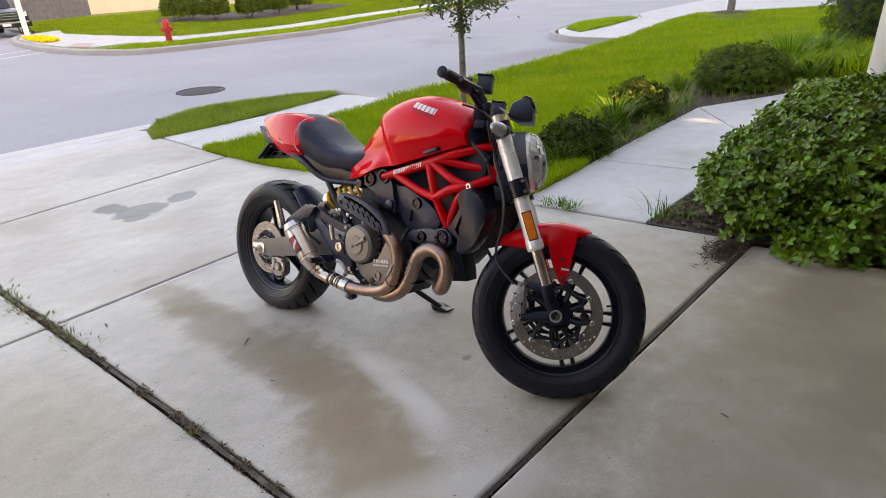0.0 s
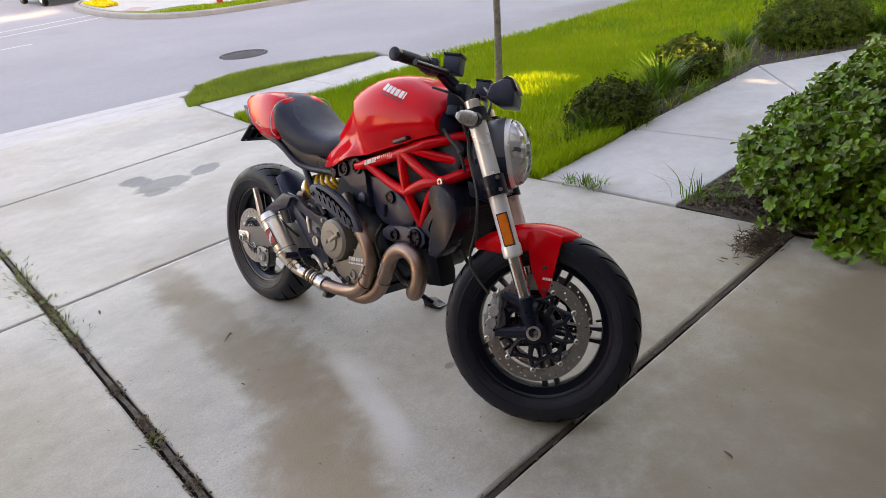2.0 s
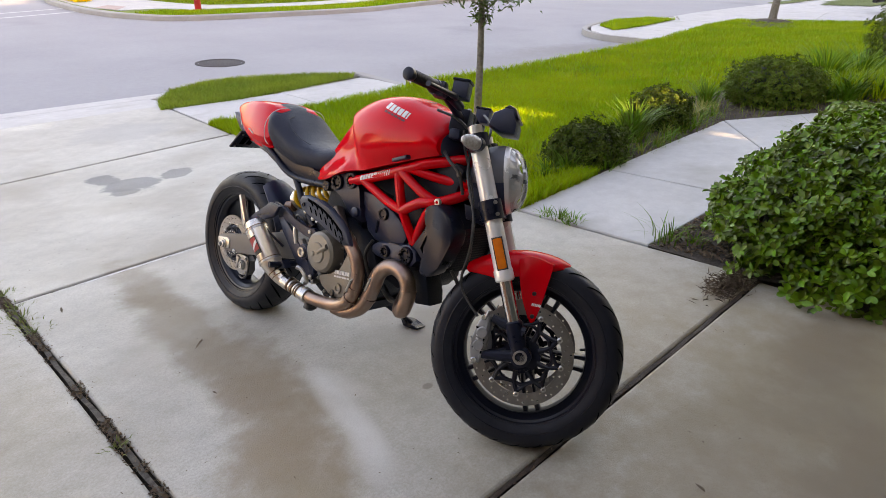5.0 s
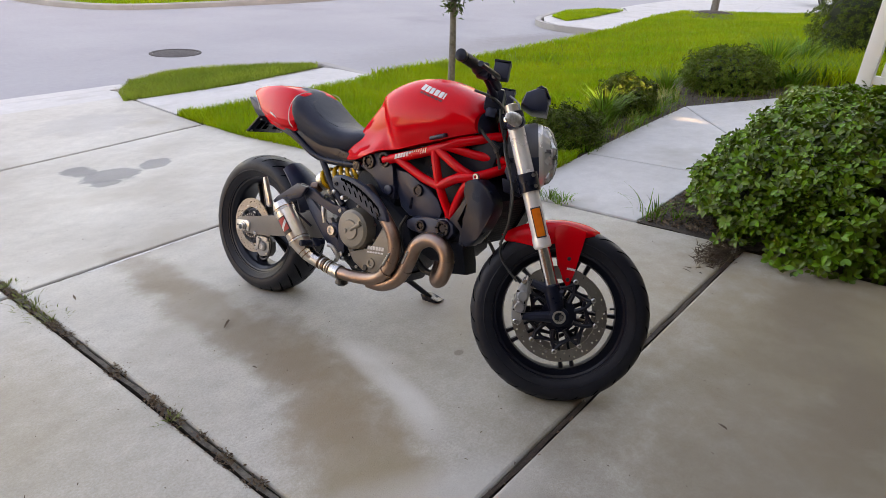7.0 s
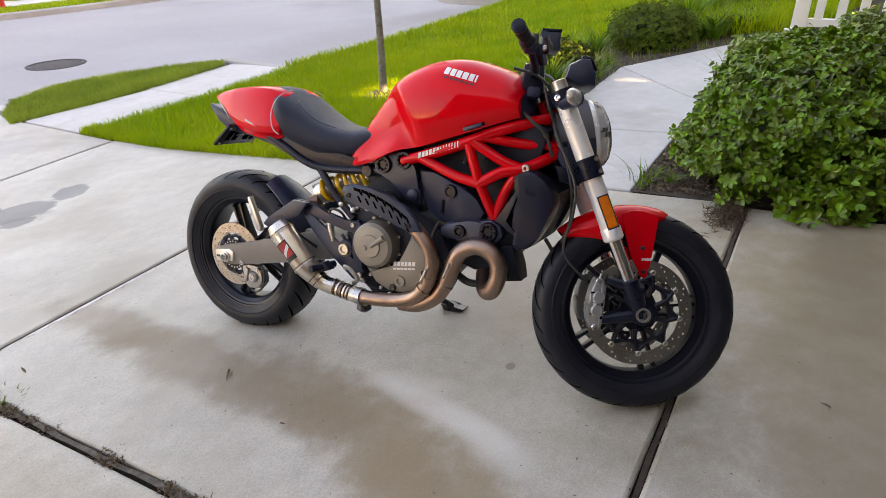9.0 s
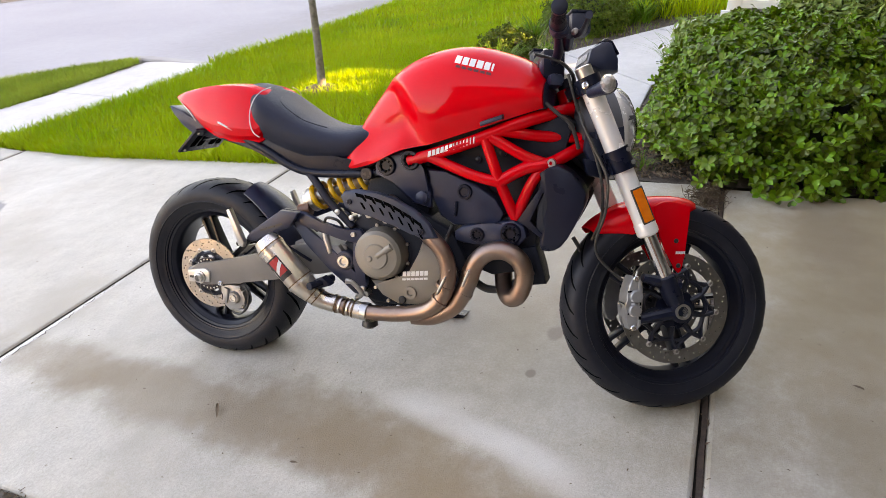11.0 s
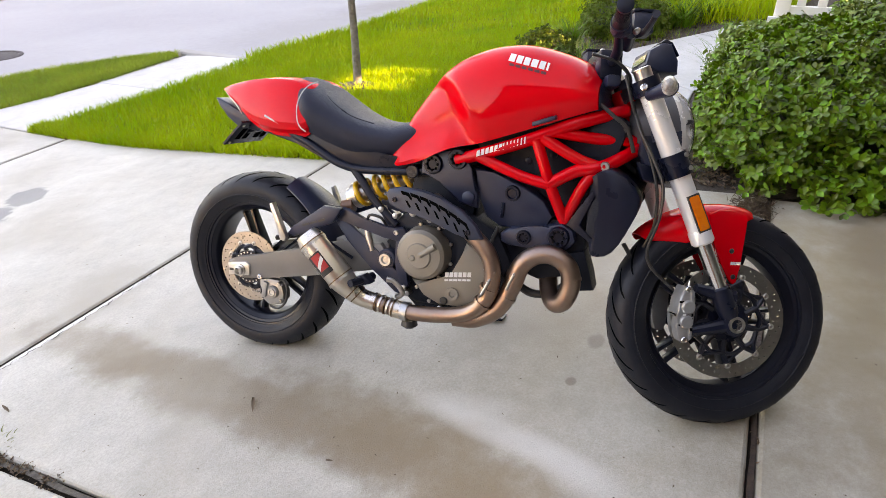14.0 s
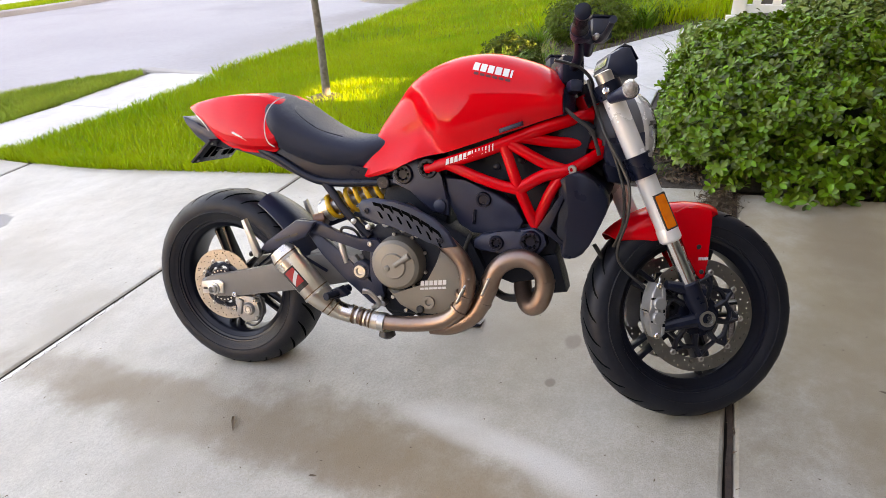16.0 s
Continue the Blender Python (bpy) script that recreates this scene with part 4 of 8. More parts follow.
bar_pts = [P(1.0330, 0.350, 1.004), P(1.0590, 0.26, 1.010), P(1.0810, 0.19, 1.004), P(1.1030, 0.12, 0.980), P(1.1110, 0.06, 0.966), P(1.1110, 0, 0.965)]
bar_pts = bar_pts + [Vector((p.x, -p.y, p.z)) for p in bar_pts[::-1][1:]]
bar_pts = [p - Vector((0, 0, 0.013)) for p in bar_pts]
hb = part("handlebar", turned(tube(bar_pts, 0.0125, 14, 5)), BLACK, bike, "black tapered handlebar")
part("bar_clamp", turned(box(1.080, 1.140, -0.058, 0.058, 0.908, 0.984, 0.010)), BLACK, hb)
for sg in (1, -1):
    gp = part("grip", turned_low(tube([P(1.0350, sg * 0.345, 1.0045), P(1.0360, sg * 0.342, 1.005), P(1.0580, sg * 0.262, 1.010), P(1.0630, sg * 0.245, 1.009), P(1.0650, sg * 0.240, 1.009)], [0.0150, 0.0158, 0.0158, 0.0195, 0.020], 18, smooth=False)), RUBBER, hb, "black ribbed rubber grip")
    for q in range(9):
        t = 0.08 + q * 0.095
        c_ = P(1.0360, sg * 0.342, 1.005).lerp(P(1.0580, sg * 0.262, 1.010), t)
        dd = (P(1.0580, sg * 0.262, 1.010) - P(1.0360, sg * 0.342, 1.005)).normalized()
        part("grip_ring", turned_low(tube([c_ - dd * 0.0018, c_ + dd * 0.0018], 0.0165, 16, smooth=False)), RUBBER, gp)
    part("bar_weight", turned_low(tube([P(1.0350, sg * 0.345, 1.0045), P(1.0320, sg * 0.357, 1.004), P(1.0290, sg * 0.368, 1.0035), P(1.0285, sg * 0.370, 1.0035)], [0.013, 0.0175, 0.0175, 0.012], 18, smooth=False)), BLACK, gp)
    part("switch_box", turned_low(join(tube([P(1.0650, sg * 0.238, 1.009), P(1.0770, sg * 0.203, 1.006), P(1.0820, sg * 0.188, 1.003)], [0.022, 0.023, 0.018], 14, smooth=False), box(1.060, 1.095, -sg * 0.215 - 0.018, -sg * 0.215 + 0.018, 0.985, 1.030, 0.006))), BLACK_PLASTIC, hb)
    part("lever", turned_low(tube([P(1.1070, sg * 0.175, 0.998), P(1.1270, sg * 0.215, 0.995), P(1.1130, sg * 0.29, 0.990), P(1.0950, sg * 0.362, 0.986), P(1.0910, sg * 0.375, 0.986)], [0.010, 0.009, 0.0068, 0.006, 0.0085], 10)), BLACK, hb, "black brake lever" if sg > 0 else "black clutch lever")
    part("master_cylinder", turned_low(tube([P(1.1050, sg * 0.195, 1.000), P(1.1230, sg * 0.125, 0.985)], [0.016, 0.013], 12, smooth=False)), BLACK, hb)
    res = box(1.107, 1.155, -sg * 0.180 - 0.027, -sg * 0.180 + 0.027, 0.984, 1.032, 0.006)
    rv = part("fluid_reservoir", turned(res), BLACK_PLASTIC, hb)
    part("reservoir_lid", turned(box(1.105, 1.157, -sg * 0.180 - 0.029, -sg * 0.180 + 0.029, 1.030, 1.038, 0.003)), BLACK, hb)
    part("lever_screw", turned(cyl(1.113, sg * 0.205, sg * 0.222, 0.985, 0.007)), ALLOY, hb)

# instrument
ga = part("instrument_panel", turned(plate([(1.198, 0.950), (1.208, 0.990), (1.244, 1.010), (1.268, 1.008), (1.288, 0.965), (1.288, 0.932), (1.235, 0.932)], -0.056, 0.056, 0.013)), BLACK_PLASTIC, bike, "black instrument panel behind the headlamp")
part("visor_ridge", turned(plate([(1.238, 1.010), (1.252, 1.020), (1.272, 1.013), (1.292, 0.980), (1.285, 0.976), (1.266, 1.004)], -0.046, 0.046, 0.006)), BLACK, ga)
part("display", turned(plate([(1.1985, 0.960), (1.2045, 0.980), (1.226, 1.001), (1.229, 0.998), (1.2075, 0.978), (1.2015, 0.960)], -0.044, 0.044, 0)), surf("display_glass", (0.10, 0.11, 0.09), (0.12, 0.13, 0.11), 10, 0.1, coat=0.6), ga)

# headlamp: shell, bezel, reflector and lens
HL = Vector((1.278, 0, 0.800))
LT = Matrix.Translation(HL) @ Matrix.Rotation(radians(-12), 4, "Y")


def egg(profile, n=40, top=1.0):
    """Rings about the lamp's axis; (scale, ahead)."""
    rings = []
    for s, a in profile:
        r = []
        for j in range(n):
            q = 2 * math.pi * j / n
            y, z = math.cos(q), math.sin(q)
            wy = 0.088 * (1.0 - 0.16 * max(0, -z)) * (1 - 0.05 * max(0, z))
            hz = 0.100 if z > 0 else 0.108
            r.append(LT @ Vector((a, s * wy * abs(y) ** 0.85 * (1 if y > 0 else -1), s * hz * abs(z) ** 0.95 * (1 if z > 0 else -1))))
        rings.append(r)
    return rings


shell = part("headlamp_shell", turned(ring_mesh(egg([(0.55, -0.098), (0.82, -0.086), (0.95, -0.060), (1.02, -0.030), (1.035, -0.004), (1.02, 0.008), (0.98, 0.010)]), caps=True)), NACELLE, bike, "grey headlamp shell")
lower_rows = []
for outer, inner_ in zip(egg([(0.84, -0.088), (0.968, -0.060), (1.038, -0.030), (1.052, -0.004), (1.030, 0.009)]), egg([(0.80, -0.084), (0.93, -0.058), (1.00, -0.030), (1.01, -0.004), (0.99, 0.007)])):
    lower_rows.append(outer[21:40] + inner_[21:40][::-1])
part("lower_shell", turned(ring_mesh(lower_rows)), BLACK_PLASTIC, shell, "black lower half of the headlamp shell")
part("headlamp_rim", turned(ring_mesh(egg([(1.01, 0.004), (1.012, 0.009), (0.995, 0.016), (0.97, 0.022), (0.945, 0.024), (0.925, 0.020)]), caps=False)), FORK_ALLOY, shell, "bright headlamp rim")
facets = egg([(0.925, 0.022), (0.80, 0.040), (0.62, 0.034), (0.46, 0.048), (0.28, 0.044), (0.12, 0.036)], 22)
pick = random.Random(5)
for row in facets[1:]:
    for i, v in enumerate(row):
        row[i] = v + (LT.to_3x3() @ Vector((pick.uniform(-0.009, 0.007), pick.uniform(-0.003, 0.003), pick.uniform(-0.003, 0.003))))
inner = part("lamp_reflector", turned(ring_mesh(facets)), LAMP_CHROME, shell, "faceted chrome headlamp reflector", smooth=False)
part("bulb_shield", turned(ring_mesh(egg([(0.24, 0.02), (0.23, 0.046), (0.14, 0.056), (0.05, 0.058)], 16))), LAMP_CHROME, shell, smooth=False)
part("lamp_divider", turned(ring_mesh([[LT @ Vector((a_, y_, z_)) for a_, z_ in ((0.0, 0.008), (0.048, 0.005), (0.048, -0.005), (0.0, -0.008))] for y_ in (-0.076, 0.076)])), NACELLE, shell, smooth=False)
lens_ob = part("lamp_lens", turned(ring_mesh(egg([(0.950, 0.024), (0.90, 0.040), (0.76, 0.054), (0.56, 0.064), (0.34, 0.069), (0.10, 0.071)]), caps=True)), LENS, shell, "clear headlamp lens")
lens_ob.visible_shadow = False
for sg in (1, -1):
    wedge = part("side_wedge", turned(plate([(1.205, 0.800), (1.252, 0.806), (1.262, 0.788), (1.243, 0.756), (1.216, 0.750)], sg * 0.082, sg * 0.0945, 0.006)), BLACK_PLASTIC, shell)
    part("lamp_skirt", turned(plate([(1.196, 0.770), (1.222, 0.745), (1.262, 0.745), (1.286, 0.700), (1.268, 0.672), (1.215, 0.68), (1.190, 0.72)], sg * 0.052, sg * 0.074, 0.008)), BLACK_PLASTIC, shell)
    part("lamp_bracket", turned(plate([(1.185, 0.70), (1.235, 0.69), (1.262, 0.66), (1.255, 0.645), (1.20, 0.655)], sg * 0.062, sg * 0.080, 0.004)), BLACK, shell)
    # turn signals
    st, se = P(1.186, sg * 0.120, 0.861), P(1.212, sg * 0.182, 0.868)
    out = Vector((-0.43, -sg * 0.90, -0.02))
    sig = part("turn_signal", turned(tube([st, st.lerp(se, 0.45), st.lerp(se, 0.8), se, se + out * 0.008], [0.014, 0.0160, 0.0195, 0.0205, 0.0205], 16, smooth=False)), BLACK_PLASTIC, bike)
    sl = lathe([(0.0190, 0), (0.0205, 0.014), (0.0200, 0.036), (0.0165, 0.056), (0.0095, 0.068), (0, 0.072)], se + out * 0.005, out, 24, scale=(0.85, 1.0))
    lens_s = part("signal_lens", turned(sl), SIGNAL_LENS, sig, "frosted clear indicator lens")
    for q, rr in ((0.016, 0.0206), (0.024, 0.0204), (0.032, 0.0202), (0.040, 0.0194)):
        part("lens_rib", turned(lathe([(rr - 0.0003, q - 0.0012), (rr + 0.0006, q), (rr - 0.0003, q + 0.0012)], se + out * 0.005, out, 24, closed=True, scale=(0.85, 1.0))), SIGNAL_LENS, lens_s)

# front mudguard
def guard_strip(centre, r, a0, a1, half, thick, crown, n=30, taper=None):
    rings = []
    for i in range(n + 1):
        t = i / n
        a = radians(a0 + (a1 - a0) * t)
        wd = half * (taper(t) if taper else 1.0)
        ring = []
        for up_ in (0, thick):
            cols = range(-6, 7) if up_ else range(6, -7, -1)
            for j in cols:
                u = j / 6
                rr = r + up_ - crown * abs(u) ** 2.4
                ring.append(P(centre[0] + rr * math.cos(a), u * wd, centre[1] + rr * math.sin(a)))
        rings.append(ring)
    return ring_mesh(rings)


def table(v, *pairs):
    return float(np.interp(v, [p[0] for p in pairs], [p[1] for p in pairs]))


def mudguard(n=48):
    """The front guard: a crowned strip over the tyre with skirts that hang down beside it."""
    rings = []
    for i in range(n + 1):
        ang = 74 + (137 - 74) * i / n
        a = radians(ang)
        r = table(ang, (74, 0.298), (80, 0.303), (97, 0.308), (120, 0.314), (137, 0.322))
        wd = table(ang, (74, 0.028), (76, 0.045), (80, 0.062), (86, 0.070), (118, 0.072), (130, 0.062), (137, 0.040))
        sk = table(ang, (74, 0.001), (78, 0.006), (83, 0.022), (88, 0.050), (104, 0.056), (112, 0.060), (121, 0.058), (129, 0.034), (137, 0.006))
        prof = [(u * wd, r - 0.020 * abs(u) ** 3) for u in [j / 7 for j in range(-7, 8)]]
        prof = [(-wd - 0.001, r - 0.020 - sk), (-wd - 0.003, r - 0.020 - sk * 0.5)] + prof + [(wd + 0.003, r - 0.020 - sk * 0.5), (wd + 0.001, r - 0.020 - sk)]
        inn = [(x * 0.95, q - 0.003) for x, q in prof[::-1]]
        rings.append([P(F_AXLE[0] + q * math.cos(a), x, F_AXLE[1] + q * math.sin(a)) for x, q in prof + inn])
    return ring_mesh(rings)


fender = part("front_mudguard", turned(mudguard()), RED, bike, "glossy red front mudguard", angle=50)
for sg in (1, -1):
    pl = plate([(1.384, 0.575), (1.388, 0.545), (1.404, 0.495), (1.422, 0.450), (1.444, 0.408), (1.458, 0.393), (1.467, 0.400), (1.474, 0.440), (1.479, 0.490), (1.480, 0.535), (1.486, 0.565), (1.488, 0.578), (1.44, 0.588), (1.41, 0.588)], sg * 0.0690, sg * 0.0765, 0.0035)
    part("mudguard_side", turned(pl), RED, fender, angle=25)
    for df, dh in ((1.449, 0.482), (1.457, 0.415)):
        part("rivet", turned(cyl(df, sg * 0.075, sg * 0.079, dh, 0.0065)), STICKER_BLACK, fender)
for i in range(6):
    part("lettering_bar", turned(plate([(1.448 + i * 0.0046, 0.446), (1.4517 + i * 0.0046, 0.4465), (1.4523 + i * 0.0046, 0.454), (1.4486 + i * 0.0046, 0.4535)], 0.0760, 0.0772, 0)), STICKER_WHITE, fender)

# hoses
for pts in ([(1.19, 0.06, 0.865), (1.215, 0.09, 0.80), (1.262, 0.108, 0.715), (1.285, 0.120, 0.66), (1.283, 0.122, 0.58), (1.262, 0.115, 0.50), (1.275, 0.11, 0.45), (1.335, 0.105, 0.395)],
            [(1.17, 0.08, 0.93), (1.185, 0.085, 0.88), (1.205, 0.075, 0.82), (1.25, 0.09, 0.72), (1.272, 0.105, 0.64), (1.272, 0.105, 0.56), (1.25, 0.10, 0.50)],
            [(1.09, 0.12, 0.98), (1.15, 0.09, 0.96), (1.18, 0.06, 0.92), (1.17, 0.04, 0.86)], [(1.08, -0.13, 0.98), (1.14, -0.09, 0.955), (1.17, -0.05, 0.91), (1.15, -0.03, 0.84)]):
    part("brake_hose" if pts[0][0] > 1.16 else "cable", tube([P(*p) for p in pts], 0.0042, 8), STICKER_BLACK, bike)
part("cable", tube([P(*p) for p in ((1.115, 0.095, 0.86), (1.145, 0.10, 0.835), (1.185, 0.095, 0.80), (1.205, 0.09, 0.74))], 0.0052, 8), STICKER_BLACK, bike)
part("cable_tie", tube([P(1.183, 0.096, 0.803), P(1.189, 0.096, 0.793)], 0.008, 10, smooth=False), STICKER_BLACK, bike)

# ---- frame ----
trellis = [[(0.735, 0.118, 0.705), (0.80, 0.122, 0.722), (0.917, 0.125, 0.757), (1.062, 0.108, 0.811), (1.178, 0.045, 0.843)],
           [(0.80, 0.124, 0.718), (0.921, 0.130, 0.671), (1.005, 0.133, 0.651)],
           [(0.962, 0.126, 0.765), (1.003, 0.132, 0.655), (1.041, 0.100, 0.548)],
           [(1.003, 0.132, 0.653), (1.069, 0.125, 0.690), (1.14, 0.110, 0.706), (1.215, 0.045, 0.748)],
           [(0.978, 0.126, 0.772), (1.067, 0.122, 0.723), (1.125, 0.112, 0.702)],
           [(1.010, 0.118, 0.788), (1.105, 0.085, 0.772), (1.203, 0.045, 0.766)],
           [(1.041, 0.100, 0.548), (1.090, 0.114, 0.655), (1.135, 0.110, 0.703)]]
frame_ob = None
for side in (1, -1):
    for i, line in enumerate(trellis):
        b = tube([P(f, side * l, h) for f, l, h in line], 0.0168 if i in (0, 3) else 0.0150, 16, 8)
        if frame_ob is None:
            frame_ob = part("trellis_frame", b, RED_FRAME, bike, "red tubular steel trellis frame")
        else:
            part("frame_tube", b, RED_FRAME, frame_ob)
part("steering_head", tube([HEAD - RAKE * 0.012, HEAD - RAKE * 0.03, HEAD - RAKE * 0.19, HEAD - RAKE * 0.205], [0.030, 0.033, 0.033, 0.030], 24, smooth=False), RED_FRAME, frame_ob)
for side in (1, -1):
    part("frame_mount", cyl(1.041, side * 0.075, side * 0.112, 0.545, 0.019), BLACK, frame_ob)
    part("frame_bolt", lathe([(0, 0.024), (0.005, 0.024), (0.006, 0.028), (0.0105, 0.028), (0.012, 0.025), (0.012, 0)], P(1.141, side * 0.103, 0.706), (0, -side, 0), 24), ALLOY, frame_ob)
    part("frame_gusset", plate([(1.00, 0.790), (1.03, 0.800), (1.17, 0.825), (1.19, 0.775), (1.10, 0.772)], side * 0.060, side * 0.066, 0.002), BLACK_PLASTIC, frame_ob)
# white lettering bars on the top tube: heavy ones, then thin ones
x = 0.800
for i in range(13):
    thick = i < 6
    wd = 0.0125 if thick else 0.0095
    h = 0.724 + (x - 0.80) * 0.300
    b = plate([(x, h - 0.006), (x + wd * 0.78, h - 0.006 + wd * 0.23), (x + wd * 0.80, h + 0.010 + wd * 0.23), (x + 0.002, h + 0.010)] if thick else
              [(x, h - 0.008), (x + wd * 0.30, h - 0.007), (x + wd * 0.36, h + 0.011), (x + wd * 0.06, h + 0.010)], 0.1385, 0.1415, 0)
    part("lettering_bar", b, STICKER_WHITE, frame_ob)
    x += wd

# ---- tank, seat, tail ----
TANK_FULL = 2.45
tank = part("fuel_tank", hull([(0.497, 0.678, 0.692, 0.090), (0.53, 0.682, 0.738, 0.104), (0.56, 0.684, 0.815, 0.112), (0.60, 0.692, 0.869, 0.118), (0.64, 0.704, 0.914, 0.128), (0.68, 0.722, 0.950, 0.140), (0.73, 0.740, 0.980, 0.152),
                               (0.80, 0.752, 1.003, 0.162), (0.87, 0.772, 1.011, 0.165), (0.93, 0.790, 1.007, 0.162), (0.99, 0.808, 0.992, 0.156), (1.045, 0.826, 0.973, 0.148), (1.085, 0.838, 0.950, 0.140), (1.112, 0.846, 0.922, 0.130)],
                              TANK_FULL, 0.34, 0.88, n=44, pinch=0.30, steps=12), RED, bike, "glossy red sculpted fuel tank", angle=50)
part("tank_latch", plate([(0.955, 0.802), (1.015, 0.821), (1.014, 0.832), (0.954, 0.813)], 0.128, 0.156, 0.003), BLACK_PLASTIC, tank)
part("filler_cap", lathe([(0.0, 0.006), (0.036, 0.006), (0.040, 0.003), (0.040, -0.01)], P(0.93, 0, 0.999), (0.14, 0, 0.99), 32), BLACK, tank)
part("tank_nose", hull([(1.100, 0.842, 0.925, 0.124), (1.118, 0.842, 0.915, 0.100), (1.132, 0.842, 0.885, 0.060)], 2.8, 0.35, 0.9), BLACK_PLASTIC, tank)
part("key_tab", plate([(1.10, 0.935), (1.112, 0.968), (1.120, 0.968), (1.128, 0.925)], 0.05, 0.058, 0.002), RED, tank)
seat = part("seat", hull([(0.205, 0.87, 0.944, 0.080), (0.235, 0.80, 0.934, 0.122), (0.27, 0.778, 0.914, 0.144), (0.32, 0.750, 0.879, 0.140), (0.38, 0.726, 0.838, 0.134), (0.44, 0.709, 0.811, 0.126), (0.50, 0.702, 0.800, 0.114), (0.55, 0.708, 0.803, 0.104), (0.60, 0.74, 0.804, 0.088)],
                         2.7, 0.42, 0.86), SEAT_SKIN, bike, "black vinyl rider seat", angle=60)
cowl = part("tail_cowl", hull([(-0.094, 0.912, 0.924, 0.034), (-0.056, 0.890, 0.932, 0.062), (-0.008, 0.856, 0.939, 0.086), (0.030, 0.820, 0.943, 0.104), (0.08, 0.790, 0.946, 0.120), (0.12, 0.776, 0.947, 0.131), (0.17, 0.767, 0.944, 0.140), (0.22, 0.764, 0.936, 0.145), (0.262, 0.768, 0.918, 0.143), (0.282, 0.80, 0.89, 0.136)],
                              3.0, 0.26, 0.84, crease=True), RED, bike, "glossy red seat cowl", angle=24)
part("seat_stitch", tube([P(0.300, 0.05, 0.8975), P(0.315, 0.085, 0.886), P(0.345, 0.10, 0.862), P(0.40, 0.105, 0.826), P(0.47, 0.10, 0.802)], 0.0018, 6), BLACK, seat)
rail = [P(0.270, 0.062, 0.9265), P(0.266, 0.104, 0.9165), P(0.258, 0.131, 0.896), P(0.248, 0.1445, 0.86), P(0.247, 0.1475, 0.82), P(0.256, 0.1470, 0.795), P(0.272, 0.144, 0.782)]
for sg in (1, -1):
    part("seat_piping", tube([Vector((p.x, sg * p.y, p.z)) for p in rail], 0.0016, 8), STICKER_WHITE, cowl)
    # white line put in for the highlight along the cowl's lower edge
    part("tail_trim", tube([P(-0.088, sg * 0.036, 0.913), P(-0.054, sg * 0.060, 0.893), P(-0.010, sg * 0.083, 0.862), P(0.012, sg * 0.092, 0.838)], 0.0015, 8), STICKER_WHITE, cowl)
    for i in range(5):
        part("lettering_bar", plate([(0.128 + i * 0.010, 0.828 - i * 0.005), (0.136 + i * 0.010, 0.824 - i * 0.005), (0.136 + i * 0.010, 0.829 - i * 0.005), (0.128 + i * 0.010, 0.833 - i * 0.005)], sg * 0.1305, sg * 0.1385, 0), STICKER_WHITE, cowl)
part("undertray", plate([(-0.080, 0.908), (-0.052, 0.880), (-0.024, 0.842), (-0.002, 0.818), (0.08, 0.792), (0.12, 0.770), (0.25, 0.755), (0.40, 0.690), (0.44, 0.72), (0.25, 0.83), (0.05, 0.885), (-0.05, 0.910)], -0.042, 0.042, 0.008), BLACK_PLASTIC, bike)
for sg in (1, -1):
    part("seat_base", plate([(0.10, 0.780), (0.22, 0.790), (0.30, 0.775), (0.40, 0.735), (0.52, 0.712), (0.60, 0.700), (0.56, 0.662), (0.42, 0.655), (0.34, 0.680), (0.22, 0.742)], sg * 0.070, sg * 0.110, 0.006), BLACK, bike)
part("tail_fender", plate([(-0.122, 0.890), (-0.108, 0.889), (-0.064, 0.866), (-0.022, 0.832), (0.06, 0.792), (0.03, 0.776), (-0.046, 0.796), (-0.082, 0.826), (-0.106, 0.862)], -0.044, 0.044, 0.006), BLACK_PLASTIC, bike, "black tail fender tongue")
part("tail_lamp", plate([(-0.099, 0.918), (-0.062, 0.876), (-0.050, 0.880), (-0.075, 0.920)], -0.030, 0.030, 0.004), TAIL_RED, cowl)
arm = part("plate_bracket", join(plate([(0.06, 0.80), (0.075, 0.788), (-0.02, 0.77), (-0.03, 0.782)], -0.03, 0.03, 0.003), plate([(0.012, 0.812), (-0.066, 0.742), (-0.060, 0.737), (0.018, 0.807)], -0.098, 0.098, 0.001)), BLACK, bike)
def on_bracket(u0, u1, l0, l1, out):
    """A flat strip on the front face of the plate bracket, u metres down from its top edge."""
    d_, n_ = Vector((-0.744, 0, -0.668)), Vector((0.668, 0, -0.744))
    top_ = Vector((0.018, 0, 0.807))
    q = [top_ + d_ * u + n_ * o for u, o in ((u0, -0.001), (u1, -0.001), (u1, out), (u0, out))]
    return plate([(v.x, v.z) for v in q], l0, l1, 0)


for lat in (-0.080, -0.046, 0.012, 0.046):
    part("raised_bar", on_bracket(0.030, 0.080, lat, lat + 0.022, 0.002), GROOVE, arm)
for lat in (-0.085, 0.078):
    part("plate_screw", on_bracket(0.010, 0.017, lat, lat + 0.007, 0.004), ALLOY, arm)
    part("plate_screw", on_bracket(0.090, 0.097, lat, lat + 0.007, 0.004), ALLOY, arm)
part("number_plate", plate([(0.009, 0.812), (-0.069, 0.742), (-0.066, 0.740), (0.012, 0.810)], -0.09, 0.09, 0.0), STICKER_WHITE, arm, "blank-faced number plate")
